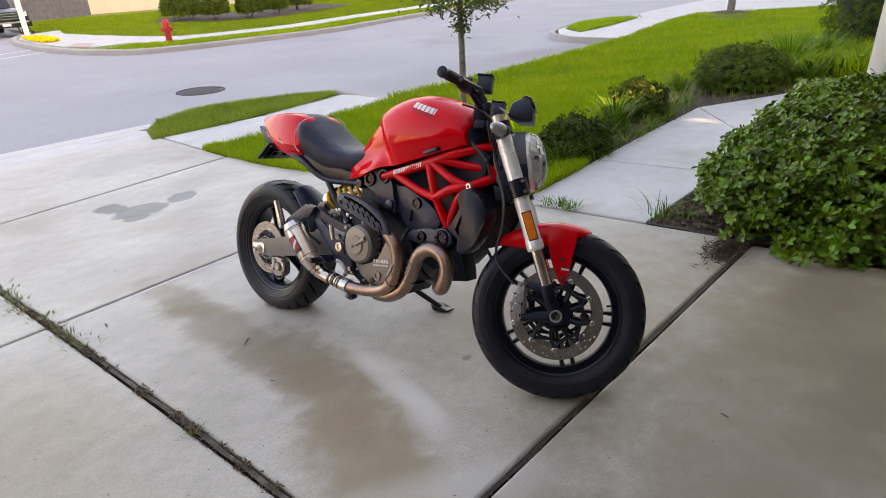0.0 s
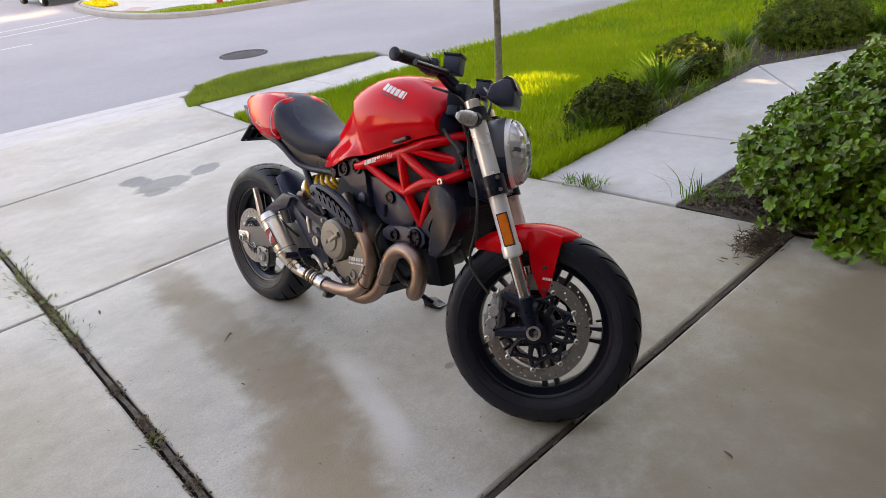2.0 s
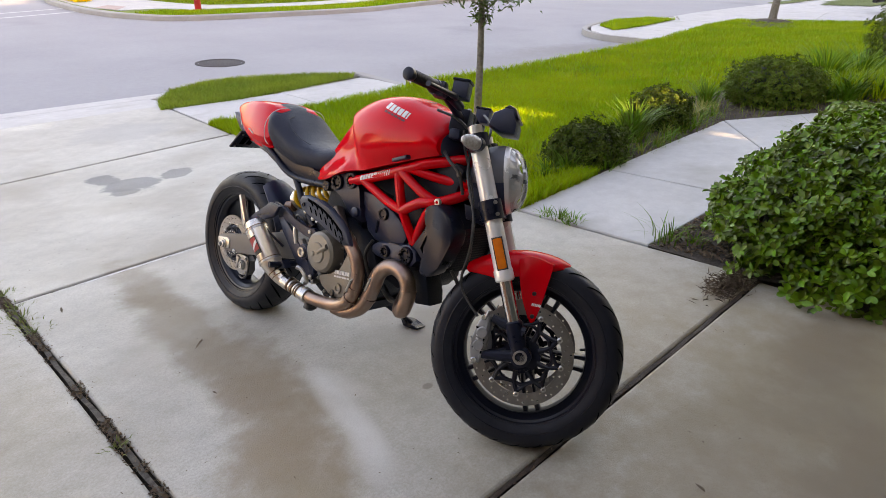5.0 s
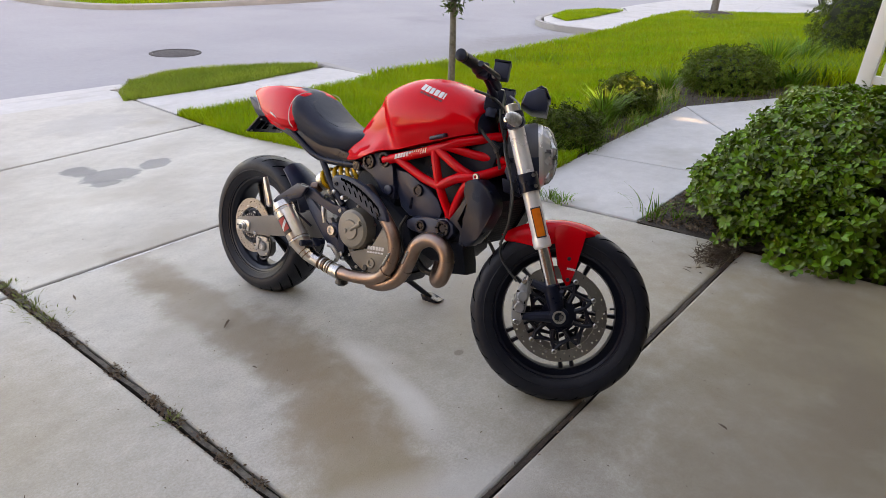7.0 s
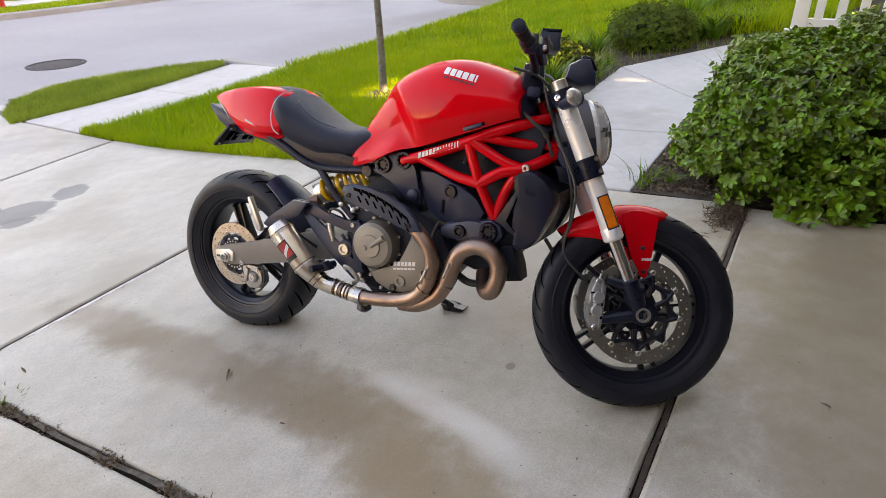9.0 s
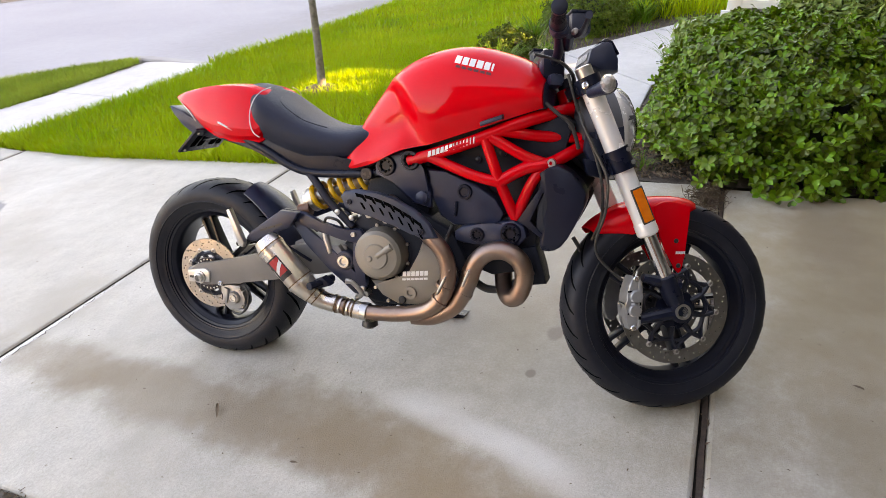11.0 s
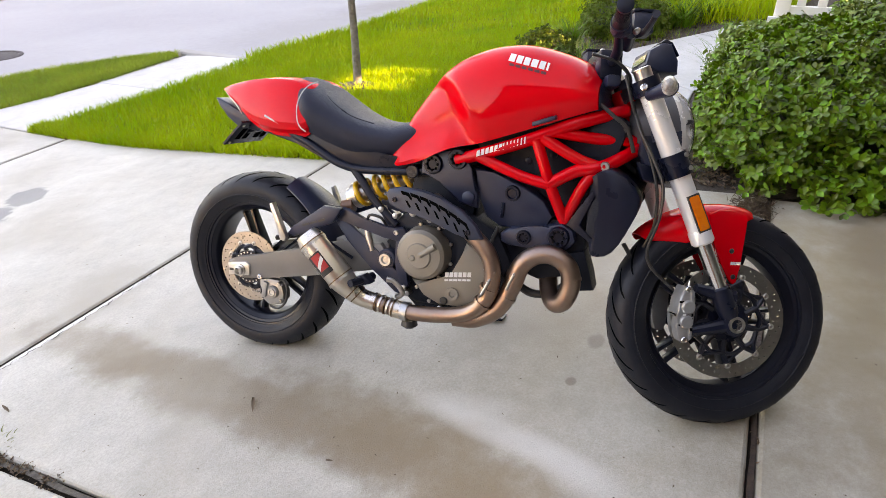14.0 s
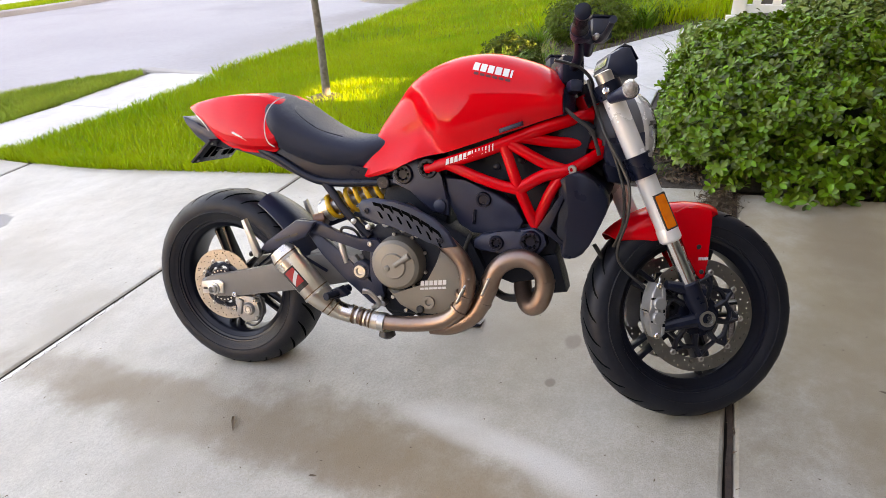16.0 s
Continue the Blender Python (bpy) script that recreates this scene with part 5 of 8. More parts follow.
for i in range(3):
    part("bracket_rib", plate([(-0.045 + i * 0.02, 0.758 + i * 0.018), (-0.035 + i * 0.02, 0.767 + i * 0.018), (-0.031 + i * 0.02, 0.763 + i * 0.018), (-0.041 + i * 0.02, 0.754 + i * 0.018)], -0.07, 0.07, 0), BLACK, arm)

# ---- subframe, shock, swingarm ----
sub = None
for side in (1, -1):
    b = tube([P(0.15, side * 0.105, 0.80), P(0.257, side * 0.112, 0.748), P(0.349, side * 0.112, 0.690), P(0.427, side * 0.108, 0.668), P(0.568, side * 0.105, 0.666), P(0.66, side * 0.105, 0.672)], 0.0125, 12)
    if sub is None:
        sub = part("rear_subframe", b, BLACK, bike)
    else:
        part("subframe_tube", b, BLACK, sub)
    part("subframe_tube", tube([P(0.405, side * 0.108, 0.670), P(0.436, side * 0.112, 0.630), P(0.470, side * 0.116, 0.582), P(0.545, side * 0.118, 0.505)], 0.0125, 12), BLACK, sub)
    part("subframe_boss", cyl(0.60, side * 0.09, side * 0.125, 0.668, 0.020), BLACK, sub)
# yellow coil spring lying under the seat
c0, c1 = P(0.375, 0.075, 0.575), P(0.60, 0.060, 0.652)
ax = (c1 - c0).normalized()
s1 = ax.orthogonal().normalized()
s2 = ax.cross(s1)
coil = []
for i in range(6 * 22 + 1):
    t = i / (6 * 22)
    a = 2 * math.pi * 6 * t
    coil.append(c0 + (c1 - c0) * (0.12 + 0.82 * t) + 0.036 * (math.cos(a) * s1 + math.sin(a) * s2))
shock = part("shock_absorber", tube([c0, c0 + (c1 - c0) * 0.1, c0 + (c1 - c0) * 0.3, c1], [0.030, 0.034, 0.017, 0.017], 20, smooth=False), ALLOY, bike, "alloy rear shock absorber")
part("coil_spring", tube(coil, 0.0078, 10, smooth=False), SPRING_YELLOW, shock, "yellow coil spring")
part("spring_collar", tube([c0 + (c1 - c0) * 0.08, c0 + (c1 - c0) * 0.14], 0.041, 20, smooth=False), ALLOY, shock)
part("reservoir", tube([P(0.362, 0.10, 0.548), P(0.395, 0.095, 0.555)], 0.021, 16, smooth=False), surf("amber_reservoir", (0.20, 0.09, 0.05), (0.16, 0.07, 0.04), 20, 0.3), shock)
part("hugger", guard_strip(R_AXLE, 0.330, 14, 64, 0.096, 0.004, 0.030, taper=lambda t: 1.0 - 0.35 * t ** 3), BLACK_PLASTIC, bike, "black plastic rear tyre hugger")
swing = part("swingarm", plate([(-0.055, 0.350), (-0.058, 0.302), (0.00, 0.288), (0.10, 0.300), (0.30, 0.330), (0.50, 0.365), (0.53, 0.41), (0.50, 0.45), (0.38, 0.45), (0.20, 0.405), (0.06, 0.375), (-0.02, 0.362)], 0.108, 0.136, 0.012), SWING_GREY, bike, "grey cast swingarm")
part("swingarm_arm", plate([(-0.055, 0.350), (-0.058, 0.302), (0.00, 0.288), (0.30, 0.330), (0.50, 0.365), (0.53, 0.41), (0.50, 0.45), (0.20, 0.405), (-0.02, 0.362)], -0.136, -0.108, 0.012), SWING_GREY, swing)
part("swingarm_brace", box(0.33, 0.52, -0.12, 0.12, 0.37, 0.44, 0.012), SWING_GREY, swing)
part("axle_block", plate([(-0.048, 0.345), (-0.048, 0.302), (0.032, 0.304), (0.036, 0.342), (0.02, 0.352)], 0.134, 0.143, 0.006), ALLOY, swing)
part("axle_nut", lathe([(0, 0), (0.021, 0), (0.021, 0.007), (0.016, 0.008), (0.016, 0.016), (0.011, 0.018), (0.010, 0.006), (0, 0.006)], P(0.0, 0.141, 0.322), (0, -1, 0), 24), ALLOY, swing)
part("slot_mark", plate([(-0.042, 0.326), (-0.026, 0.326), (-0.026, 0.318), (-0.042, 0.318)], 0.1425, 0.1440, 0), STICKER_BLACK, swing)
screw(0.070, 0.136, 0.302, 0.009, swing, CHROME)
rcal = part("rear_caliper", join(plate([(0.052, 0.283), (0.085, 0.292), (0.122, 0.288), (0.140, 0.270), (0.134, 0.240), (0.142, 0.222), (0.126, 0.202), (0.098, 0.206), (0.080, 0.196), (0.060, 0.214), (0.064, 0.240), (0.050, 0.262)], 0.078, 0.116, 0.006),
                                 lathe([(0, 0.012), (0.018, 0.012), (0.021, 0.008), (0.023, -0.004)], P(0.103, 0.114, 0.246), (0, -1, 0), 24), plate([(0.056, 0.222), (0.074, 0.226), (0.086, 0.276), (0.070, 0.282)], 0.112, 0.124, 0.003)), CALIPER, swing, "grey rear brake caliper", angle=30)
part("caliper_piston_cap", lathe([(0, 0.001), (0.007, 0.001), (0.009, 0.004), (0.0125, 0.004), (0.0135, 0)], P(0.103, 0.126, 0.246), (0, -1, 0), 20), ALLOY, rcal)
for f_, h_ in ((0.130, 0.216), (0.128, 0.276), (0.066, 0.232), (0.078, 0.270)):
    screw(f_, 0.117, h_, 0.0065, rcal)
part("caliper_hose", tube([P(0.128, 0.110, 0.284), P(0.150, 0.122, 0.290), P(0.162, 0.126, 0.262), P(0.150, 0.124, 0.215), P(0.118, 0.122, 0.190), P(0.090, 0.120, 0.196)], 0.0042, 8), STICKER_BLACK, rcal)
part("caliper_bracket", plate([(0.028, 0.300), (0.060, 0.300), (0.066, 0.270), (0.056, 0.212), (0.046, 0.216), (0.048, 0.262)], 0.096, 0.108, 0.003), BLACK, swing)
part("tone_ring", lathe([(0.042, -0.003), (0.058, -0.003), (0.058, 0.003), (0.042, 0.003)], P(R_AXLE[0], 0.106, R_AXLE[1]), (0, -1, 0), 40, closed=True), RIM_BLACK, rear_wheel)
for q in range(24):
    a = 2 * math.pi * q / 24
    part("ring_slot", cyl(R_AXLE[0] + 0.0515 * math.cos(a), 0.1085, 0.1098, R_AXLE[1] + 0.0515 * math.sin(a), 0.0030, n=8, bevel=0.0003), ALLOY, rear_wheel)
part("chain", tube([P(-0.04, -0.12, 0.372), P(0.3, -0.11, 0.43), P(0.52, -0.10, 0.42)], 0.010, 8), IRON, bike)

# ---- foot rests and heel plates ----
for side in (1, -1):
    br = part("footrest_bracket", plate([(0.330, 0.562), (0.40, 0.551), (0.451, 0.523), (0.524, 0.497), (0.578, 0.505), (0.598, 0.478), (0.585, 0.455), (0.52, 0.468), (0.43, 0.497), (0.352, 0.520)], side * 0.125, side * 0.142, 0.005), BLACK_PLASTIC, bike, "black cast footrest bracket")
    part("bracket_arm", plate([(0.343, 0.530), (0.388, 0.518), (0.47, 0.448), (0.548, 0.372), (0.594, 0.335), (0.574, 0.292), (0.545, 0.300), (0.470, 0.370), (0.395, 0.452)], side * 0.123, side * 0.140, 0.005), BLACK_PLASTIC, br)
    part("bracket_arm", plate([(0.556, 0.495), (0.598, 0.478), (0.580, 0.405), (0.594, 0.335), (0.560, 0.330), (0.545, 0.400)], side * 0.1235, side * 0.141, 0.005), BLACK_PLASTIC, br)
    part("pivot_boss", cyl(0.521, side * 0.11, side * 0.1425, 0.403, 0.030), BLACK_PLASTIC, br)
    part("pivot_ring", lathe([(0, 0.004), (0.010, 0.004), (0.012, 0.010), (0.019, 0.010), (0.019, 0), (0, 0)], P(0.521, side * 0.142, 0.403), (0, -side, 0), 28), ALLOY, br)
    screw(0.556, side * 0.142, 0.488, 0.008, br)
    screw(0.578, side * 0.142, 0.318, 0.010, br)
    hang = part("passenger_hanger", plate([(0.205, 0.470), (0.225, 0.492), (0.335, 0.562), (0.395, 0.556), (0.360, 0.508), (0.225, 0.458)], side * 0.150, side * 0.168, 0.005), BLACK_PLASTIC, br)
    for i in range(3):
        part("hanger_slot", plate([(0.262 + i * 0.027, 0.494 + i * 0.008), (0.285 + i * 0.027, 0.501 + i * 0.008), (0.283 + i * 0.027, 0.507 + i * 0.008), (0.260 + i * 0.027, 0.500 + i * 0.008)], side * 0.167, side * 0.1695, 0), STICKER_BLACK, hang)
    part("passenger_footrest", plate([(0.160, 0.563), (0.172, 0.568), (0.212, 0.460), (0.205, 0.444), (0.190, 0.450)], side * 0.168, side * 0.188, 0.004), ALLOY, br, "folded alloy passenger footrest")
    part("footrest", tube([P(0.475, side * 0.14, 0.345), P(0.47, side * 0.19, 0.346), P(0.455, side * 0.24, 0.348)], [0.013, 0.011, 0.012], 10, smooth=False), BLACK, br, "black footrest")
    part("heel_guard", plate([(0.395, 0.330), (0.475, 0.365), (0.500, 0.340), (0.455, 0.325)], side * 0.168, side * 0.20, 0.003), BLACK, br)
part("brake_pedal", tube([P(0.560, 0.15, 0.290), P(0.585, 0.165, 0.312), P(0.560, 0.172, 0.345), P(0.540, 0.178, 0.352)], [0.009, 0.008, 0.007, 0.009], 10), ALLOY, bike, "alloy brake pedal")
part("side_stand", tube([P(0.60, -0.10, 0.26), P(0.64, -0.17, 0.20), P(0.715, -0.300, 0.092)], [0.014, 0.013, 0.011], 12, smooth=False), BLACK, bike, "black extended side stand")
part("stand_foot", plate([(0.672, 0.100), (0.690, 0.072), (0.735, 0.076), (0.768, 0.080), (0.772, 0.090), (0.730, 0.092), (0.700, 0.104)], -0.335, -0.280, 0.004), BLACK, bike)

# ---- engine ----
engine = part("crankcase", plate([(0.50, 0.44), (0.54, 0.52), (0.60, 0.57), (0.74, 0.57), (0.86, 0.50), (0.90, 0.42), (0.87, 0.33), (0.82, 0.275), (0.74, 0.262), (0.60, 0.262), (0.53, 0.30), (0.50, 0.36)], -0.125, 0.112, 0.014), ENGINE_DARK, bike, "dark twin-cylinder engine")
part("sump", plate([(0.56, 0.27), (0.84, 0.28), (0.82, 0.242), (0.60, 0.232)], -0.10, 0.09, 0.014), ENGINE_DARK, engine)
cc = part("clutch_cover", join(lathe([(0, 0.006), (0.036, 0.006), (0.039, 0.001), (0.065, -0.003), (0.075, -0.012), (0.080, -0.045), (0.082, -0.07)], P(0.640, 0.168, 0.430), (0, -1, 0), 48),
                               tube([P(0.645, 0.172, 0.432), P(0.690, 0.168, 0.462)], [0.008, 0.010], 10, smooth=False)), ENGINE_GREY, engine, "bronze-grey round clutch cover", angle=28)
part("cover_button", cyl(0.622, 0.166, 0.178, 0.424, 0.009), ENGINE_GREY, cc)
for i in range(9):
    a = radians(20 + i * 40)
    screw(0.640 + 0.086 * math.cos(a), 0.118, 0.430 + 0.086 * math.sin(a), 0.0055, cc)
cv = part("engine_side_cover", plate([(0.600, 0.350), (0.660, 0.338), (0.735, 0.365), (0.760, 0.430), (0.775, 0.475), (0.815, 0.450), (0.840, 0.385), (0.832, 0.325), (0.800, 0.290), (0.745, 0.276), (0.690, 0.276), (0.640, 0.300)], 0.10, 0.140, 0.010), ENGINE_GREY, engine, "bronze-grey engine side cover")
part("oil_plug", lathe([(0, 0.002), (0.008, 0.002), (0.010, 0.007), (0.019, 0.007), (0.020, 0), (0, 0)], P(0.735, 0.139, 0.316), (0, -1, 0), 28), ENGINE_GREY, cv)
part("sight_glass", cyl(0.708, 0.139, 0.146, 0.292, 0.012), STICKER_BLACK, cv)
for i in range(6):
    part("lettering_bar", plate([(0.712 + i * 0.0138, 0.366 + i * 0.0014), (0.7225 + i * 0.0138, 0.367 + i * 0.0014), (0.7235 + i * 0.0138, 0.381 + i * 0.0014), (0.713 + i * 0.0138, 0.380 + i * 0.0014)], 0.139, 0.1425, 0), STICKER_WHITE, cv)
    part("lettering_bar", plate([(0.710 + i * 0.0138, 0.353 + i * 0.0014), (0.7215 + i * 0.0138, 0.354 + i * 0.0014), (0.7215 + i * 0.0138, 0.360 + i * 0.0014), (0.710 + i * 0.0138, 0.359 + i * 0.0014)], 0.139, 0.1415, 0), STICKER_WHITE, cv)
for f_, h_ in ((0.835, 0.400), (0.828, 0.330), (0.660, 0.285), (0.62, 0.325), (0.79, 0.475)):
    screw(f_, 0.137, h_, 0.006, cv)
# rear cylinder with finned barrel and head
cyl_r = part("rear_cylinder", plate([(0.575, 0.52), (0.575, 0.60), (0.605, 0.68), (0.640, 0.725), (0.76, 0.74), (0.80, 0.70), (0.785, 0.62), (0.79, 0.53)], -0.10, 0.095, 0.012), ENGINE_DARK, engine)
head_r = part("cylinder_head_cover", plate([(0.628, 0.66), (0.628, 0.70), (0.654, 0.724), (0.729, 0.735), (0.772, 0.712), (0.772, 0.68), (0.80, 0.62), (0.80, 0.57), (0.74, 0.585), (0.69, 0.65)], 0.09, 0.122, 0.008, 0), BLACK_PLASTIC, cyl_r)
for f_, h_ in ((0.666, 0.692), (0.741, 0.708)):
    part("cam_cap", lathe([(0, 0.004), (0.014, 0.004), (0.017, 0.010), (0.026, 0.010), (0.029, 0.004), (0.030, -0.01)], P(f_, 0.122, h_), (0, -1, 0), 28), BLACK, head_r)
part("cap_small", cyl(0.775, 0.10, 0.135, 0.602, 0.018, 0.014), BLACK_PLASTIC, cyl_r)
# airbox and belt cover between the frame tubes
ab = part("belt_cover", plate([(0.775, 0.690), (0.84, 0.672), (0.93, 0.640), (0.985, 0.600), (1.010, 0.560), (0.995, 0.530), (0.93, 0.515), (0.86, 0.520), (0.82, 0.545), (0.80, 0.60)], 0.04, 0.106, 0.010), BLACK_PLASTIC, bike, "black plastic side cover inside the frame")
part("cover_plug", lathe([(0, 0.006), (0.012, 0.006), (0.015, 0.010), (0.020, 0.010), (0.022, 0), (0, 0)], P(0.897, 0.106, 0.618), (0, -1, 0), 28), BLACK, ab)
part("cover_rib", tube([P(0.872, 0.108, 0.590), P(0.868, 0.108, 0.548)], 0.005, 8, smooth=False), BLACK, ab)
part("airbox", plate([(0.76, 0.79), (0.90, 0.83), (1.10, 0.870), (1.19, 0.81), (1.16, 0.70), (1.06, 0.66), (0.98, 0.66), (0.80, 0.70)], -0.080, 0.080, 0.01), ENGINE_DARK, bike)
part("throttle_body", plate([(0.88, 0.54), (0.88, 0.70), (1.15, 0.72), (1.14, 0.60), (1.09, 0.52)], -0.072, 0.060, 0.01), ENGINE_DARK, bike)
for f_, h_ in ((0.93, 0.705), (1.00, 0.725), (1.05, 0.665)):
    part("hose_clip", cyl(f_, 0.078, 0.088, h_, 0.010, 0.007), BLACK, bike)
# front cylinder and head
cyl_f = part("front_cylinder", plate([(0.86, 0.50), (0.93, 0.55), (1.06, 0.55), (1.10, 0.50), (1.095, 0.43), (1.06, 0.39), (0.97, 0.37), (0.88, 0.40)], -0.095, 0.085, 0.012), ENGINE_DARK, engine)
fh_c = part("front_head_cover", plate([(0.868, 0.505), (0.895, 0.524), (0.935, 0.529), (0.975, 0.528), (1.005, 0.540), (1.040, 0.546), (1.070, 0.528), (1.078, 0.500), (1.058, 0.474), (1.020, 0.470), (0.985, 0.477), (0.935, 0.472), (0.892, 0.472), (0.870, 0.482)], 0.08, 0.122, 0.008), BLACK_PLASTIC, cyl_f)
for f_, h_, r_ in ((1.033, 0.509, 0.030), (0.937, 0.500, 0.021)):
    part("cam_cap", lathe([(0, 0.004), (r_ * 0.48, 0.004), (r_ * 0.58, 0.010), (r_ * 0.88, 0.010), (r_, 0.004), (r_, -0.01)], P(f_, 0.122, h_), (0, -1, 0), 28), BLACK, fh_c)
for i in range(6):
    a = i * math.pi / 3
    screw(1.033 + 0.022 * math.cos(a), 0.130, 0.509 + 0.022 * math.sin(a), 0.0035, fh_c, BLACK)
for f_, h_, r_, pr in ((0.666, 0.692, 0.030, head_r), (0.741, 0.708, 0.030, head_r), (1.033, 0.509, 0.030, fh_c), (0.937, 0.500, 0.021, fh_c)):
    for i in range(8):
        a = 2 * math.pi * i / 8
        part("cap_notch", cyl(f_ + r_ * 0.56 * math.cos(a), 0.128, 0.1328, h_ + r_ * 0.56 * math.sin(a), r_ * 0.13, n=8, bevel=0.0005), GROOVE, pr)
part("brake_master", tube([P(0.455, 0.130, 0.500), P(0.462, 0.135, 0.47), P(0.475, 0.138, 0.425)], [0.009, 0.011, 0.008], 12, smooth=False), ALLOY, bike, "alloy rear brake master cylinder")
part("brake_line", tube([P(0.455, 0.130, 0.505), P(0.47, 0.14, 0.535), P(0.505, 0.14, 0.53), P(0.515, 0.12, 0.50)], 0.0045, 8), STICKER_BLACK, bike)
for f_, h_, l_ in ((0.500, 0.552, 0.120), (0.520, 0.470, 0.118), (0.545, 0.535, 0.12), (0.585, 0.300, 0.13), (0.845, 0.300, 0.125), (0.690, 0.262, 0.125)):
    part("fitting", cyl(f_, l_ - 0.02, l_ + 0.012, h_, 0.009, 0.007, n=12), ALLOY, engine)
part("oil_line", tube([P(0.86, 0.11, 0.52), P(0.845, 0.125, 0.47), P(0.86, 0.12, 0.41), P(0.885, 0.11, 0.36)], 0.006, 8), STICKER_BLACK, engine)
part("lower_hose", tube([P(0.90, 0.08, 0.36), P(0.96, 0.09, 0.33), P(1.03, 0.08, 0.345), P(1.10, 0.07, 0.42)], 0.012, 10), STICKER_BLACK, engine)
# radiator and its shrouds
rad = part("radiator", plate([(1.105, 0.66), (1.165, 0.700), (1.235, 0.64), (1.17, 0.48), (1.12, 0.47), (1.10, 0.52)], -0.115, 0.115, 0.010), ENGINE_DARK, bike, "black radiator between side shrouds")
for i in range(16):
    h_ = 0.485 + i * 0.0095
    part("radiator_fin", tube([P(1.169 + (h_ - 0.48) * 0.406, -0.10, h_), P(1.169 + (h_ - 0.48) * 0.406, 0.10, h_)], 0.003, 4, smooth=False), ENGINE_DARK, rad)
for side in (1, -1):
    sh = part("radiator_shroud", plate([(1.113, 0.680), (1.140, 0.697), (1.175, 0.698), (1.236, 0.637), (1.221, 0.571), (1.175, 0.486), (1.128, 0.472), (1.118, 0.50), (1.136, 0.56), (1.132, 0.64)], side * 0.085, side * 0.152, 0.014, 3), BLACK, bike, "black plastic radiator shroud")
    part("shroud_link", plate([(1.050, 0.545), (1.118, 0.650), (1.130, 0.640), (1.080, 0.545), (1.130, 0.505), (1.122, 0.495)], side * 0.095, side * 0.118, 0.004), BLACK, sh)
part("regulator_box", plate([(1.05, 0.46), (1.10, 0.47), (1.12, 0.40), (1.13, 0.36), (1.07, 0.35), (1.04, 0.39)], 0.02, 0.095, 0.008), ENGINE_DARK, bike)
part("hose", tube([P(1.20, 0.09, 0.50), P(1.22, 0.075, 0.46), P(1.24, 0.06, 0.40)], 0.006, 8), STICKER_BLACK, bike)
part("wiring_loom", tube([P(0.60, 0.10, 0.55), P(0.64, 0.125, 0.535), P(0.69, 0.13, 0.545), P(0.74, 0.125, 0.52)], 0.007, 8), STICKER_BLACK, engine)
for f_, h_ in ((0.600, 0.545), (0.655, 0.530), (0.70, 0.515), (0.765, 0.505)):
    part("sensor", cyl(f_, 0.10, 0.128, h_, 0.010, 0.008), ALLOY, engine)

# ---- exhaust ----
p1 = [P(0.665, 0.11, 0.585), P(0.74, 0.155, 0.552), P(0.81, 0.168, 0.500), P(0.853, 0.170, 0.452), P(0.865, 0.170, 0.393), P(0.848, 0.170, 0.327), P(0.800, 0.168, 0.278), P(0.714, 0.165, 0.256), P(0.608, 0.167, 0.253), P(0.518, 0.172, 0.268), P(0.462, 0.182, 0.286)]
p2 = [P(0.985, -0.01, 0.430), P(0.992, 0.035, 0.385), P(1.008, 0.085, 0.340), P(1.032, 0.122, 0.322), P(1.060, 0.138, 0.338), P(1.077, 0.141, 0.391), P(1.064, 0.141, 0.437), P(1.025, 0.141, 0.462), P(0.979, 0.141, 0.458), P(0.938, 0.142, 0.424), P(0.912, 0.143, 0.356), P(0.874, 0.144, 0.290), P(0.810, 0.148, 0.252), P(0.745, 0.155, 0.250)]
ex = part("exhaust", tube(p1, 0.0235, 22, 8), PIPE_STEEL, bike, "heat-tinted two-into-one exhaust")
part("front_header", tube(p2, 0.0262, 22, 8), PIPE_STEEL, ex)
part("pipe_collar", tube([P(1.0775, 0.141, 0.398), P(1.0765, 0.141, 0.404)], 0.0280, 22, smooth=False), PIPE_STEEL, ex)
for a, b in ((P(0.857, 0.170, 0.36), P(0.853, 0.170, 0.35)), (P(0.926, 0.142, 0.40), P(0.922, 0.142, 0.39)), (P(0.840, 0.170, 0.315), P(0.835, 0.170, 0.308)), (P(0.905, 0.143, 0.335), P(0.900, 0.143, 0.327))):
    part("pipe_collar", tube([a, b], 0.0272, 20, smooth=False), PIPE_STEEL, ex)
for a, b in ((P(0.842, 0.197, 0.345), P(0.862, 0.197, 0.385)), (P(0.906, 0.169, 0.36), P(0.925, 0.169, 0.405))):
    part("pipe_spring", tube([a, b], 0.0042, 8, smooth=False), ALLOY, ex)
    for c, up_ in ((a, -1), (b, 1)):
        part("spring_hook", tube([c, c + Vector((0.006 * up_, 0.010, 0.010 * up_)), c + Vector((0.010 * up_, 0.018, 0.020 * up_))], 0.0030, 6, smooth=False), ALLOY, ex)
        part("spring_tab", tube([c + Vector((0.010 * up_, 0.020, 0.018 * up_)), c + Vector((0.013 * up_, 0.006, 0.026 * up_))], [0.0065, 0.0035], 8, smooth=False), PIPE_STEEL, ex)
WELD = surf("browned_weld", (0.24, 0.15, 0.085), (0.16, 0.10, 0.065), 30, 0.4, metal=1.0)
part("clamp_band", tube([P(0.586, 0.167, 0.255), P(0.606, 0.167, 0.2525)], 0.0290, 22, smooth=False), ALLOY, ex)
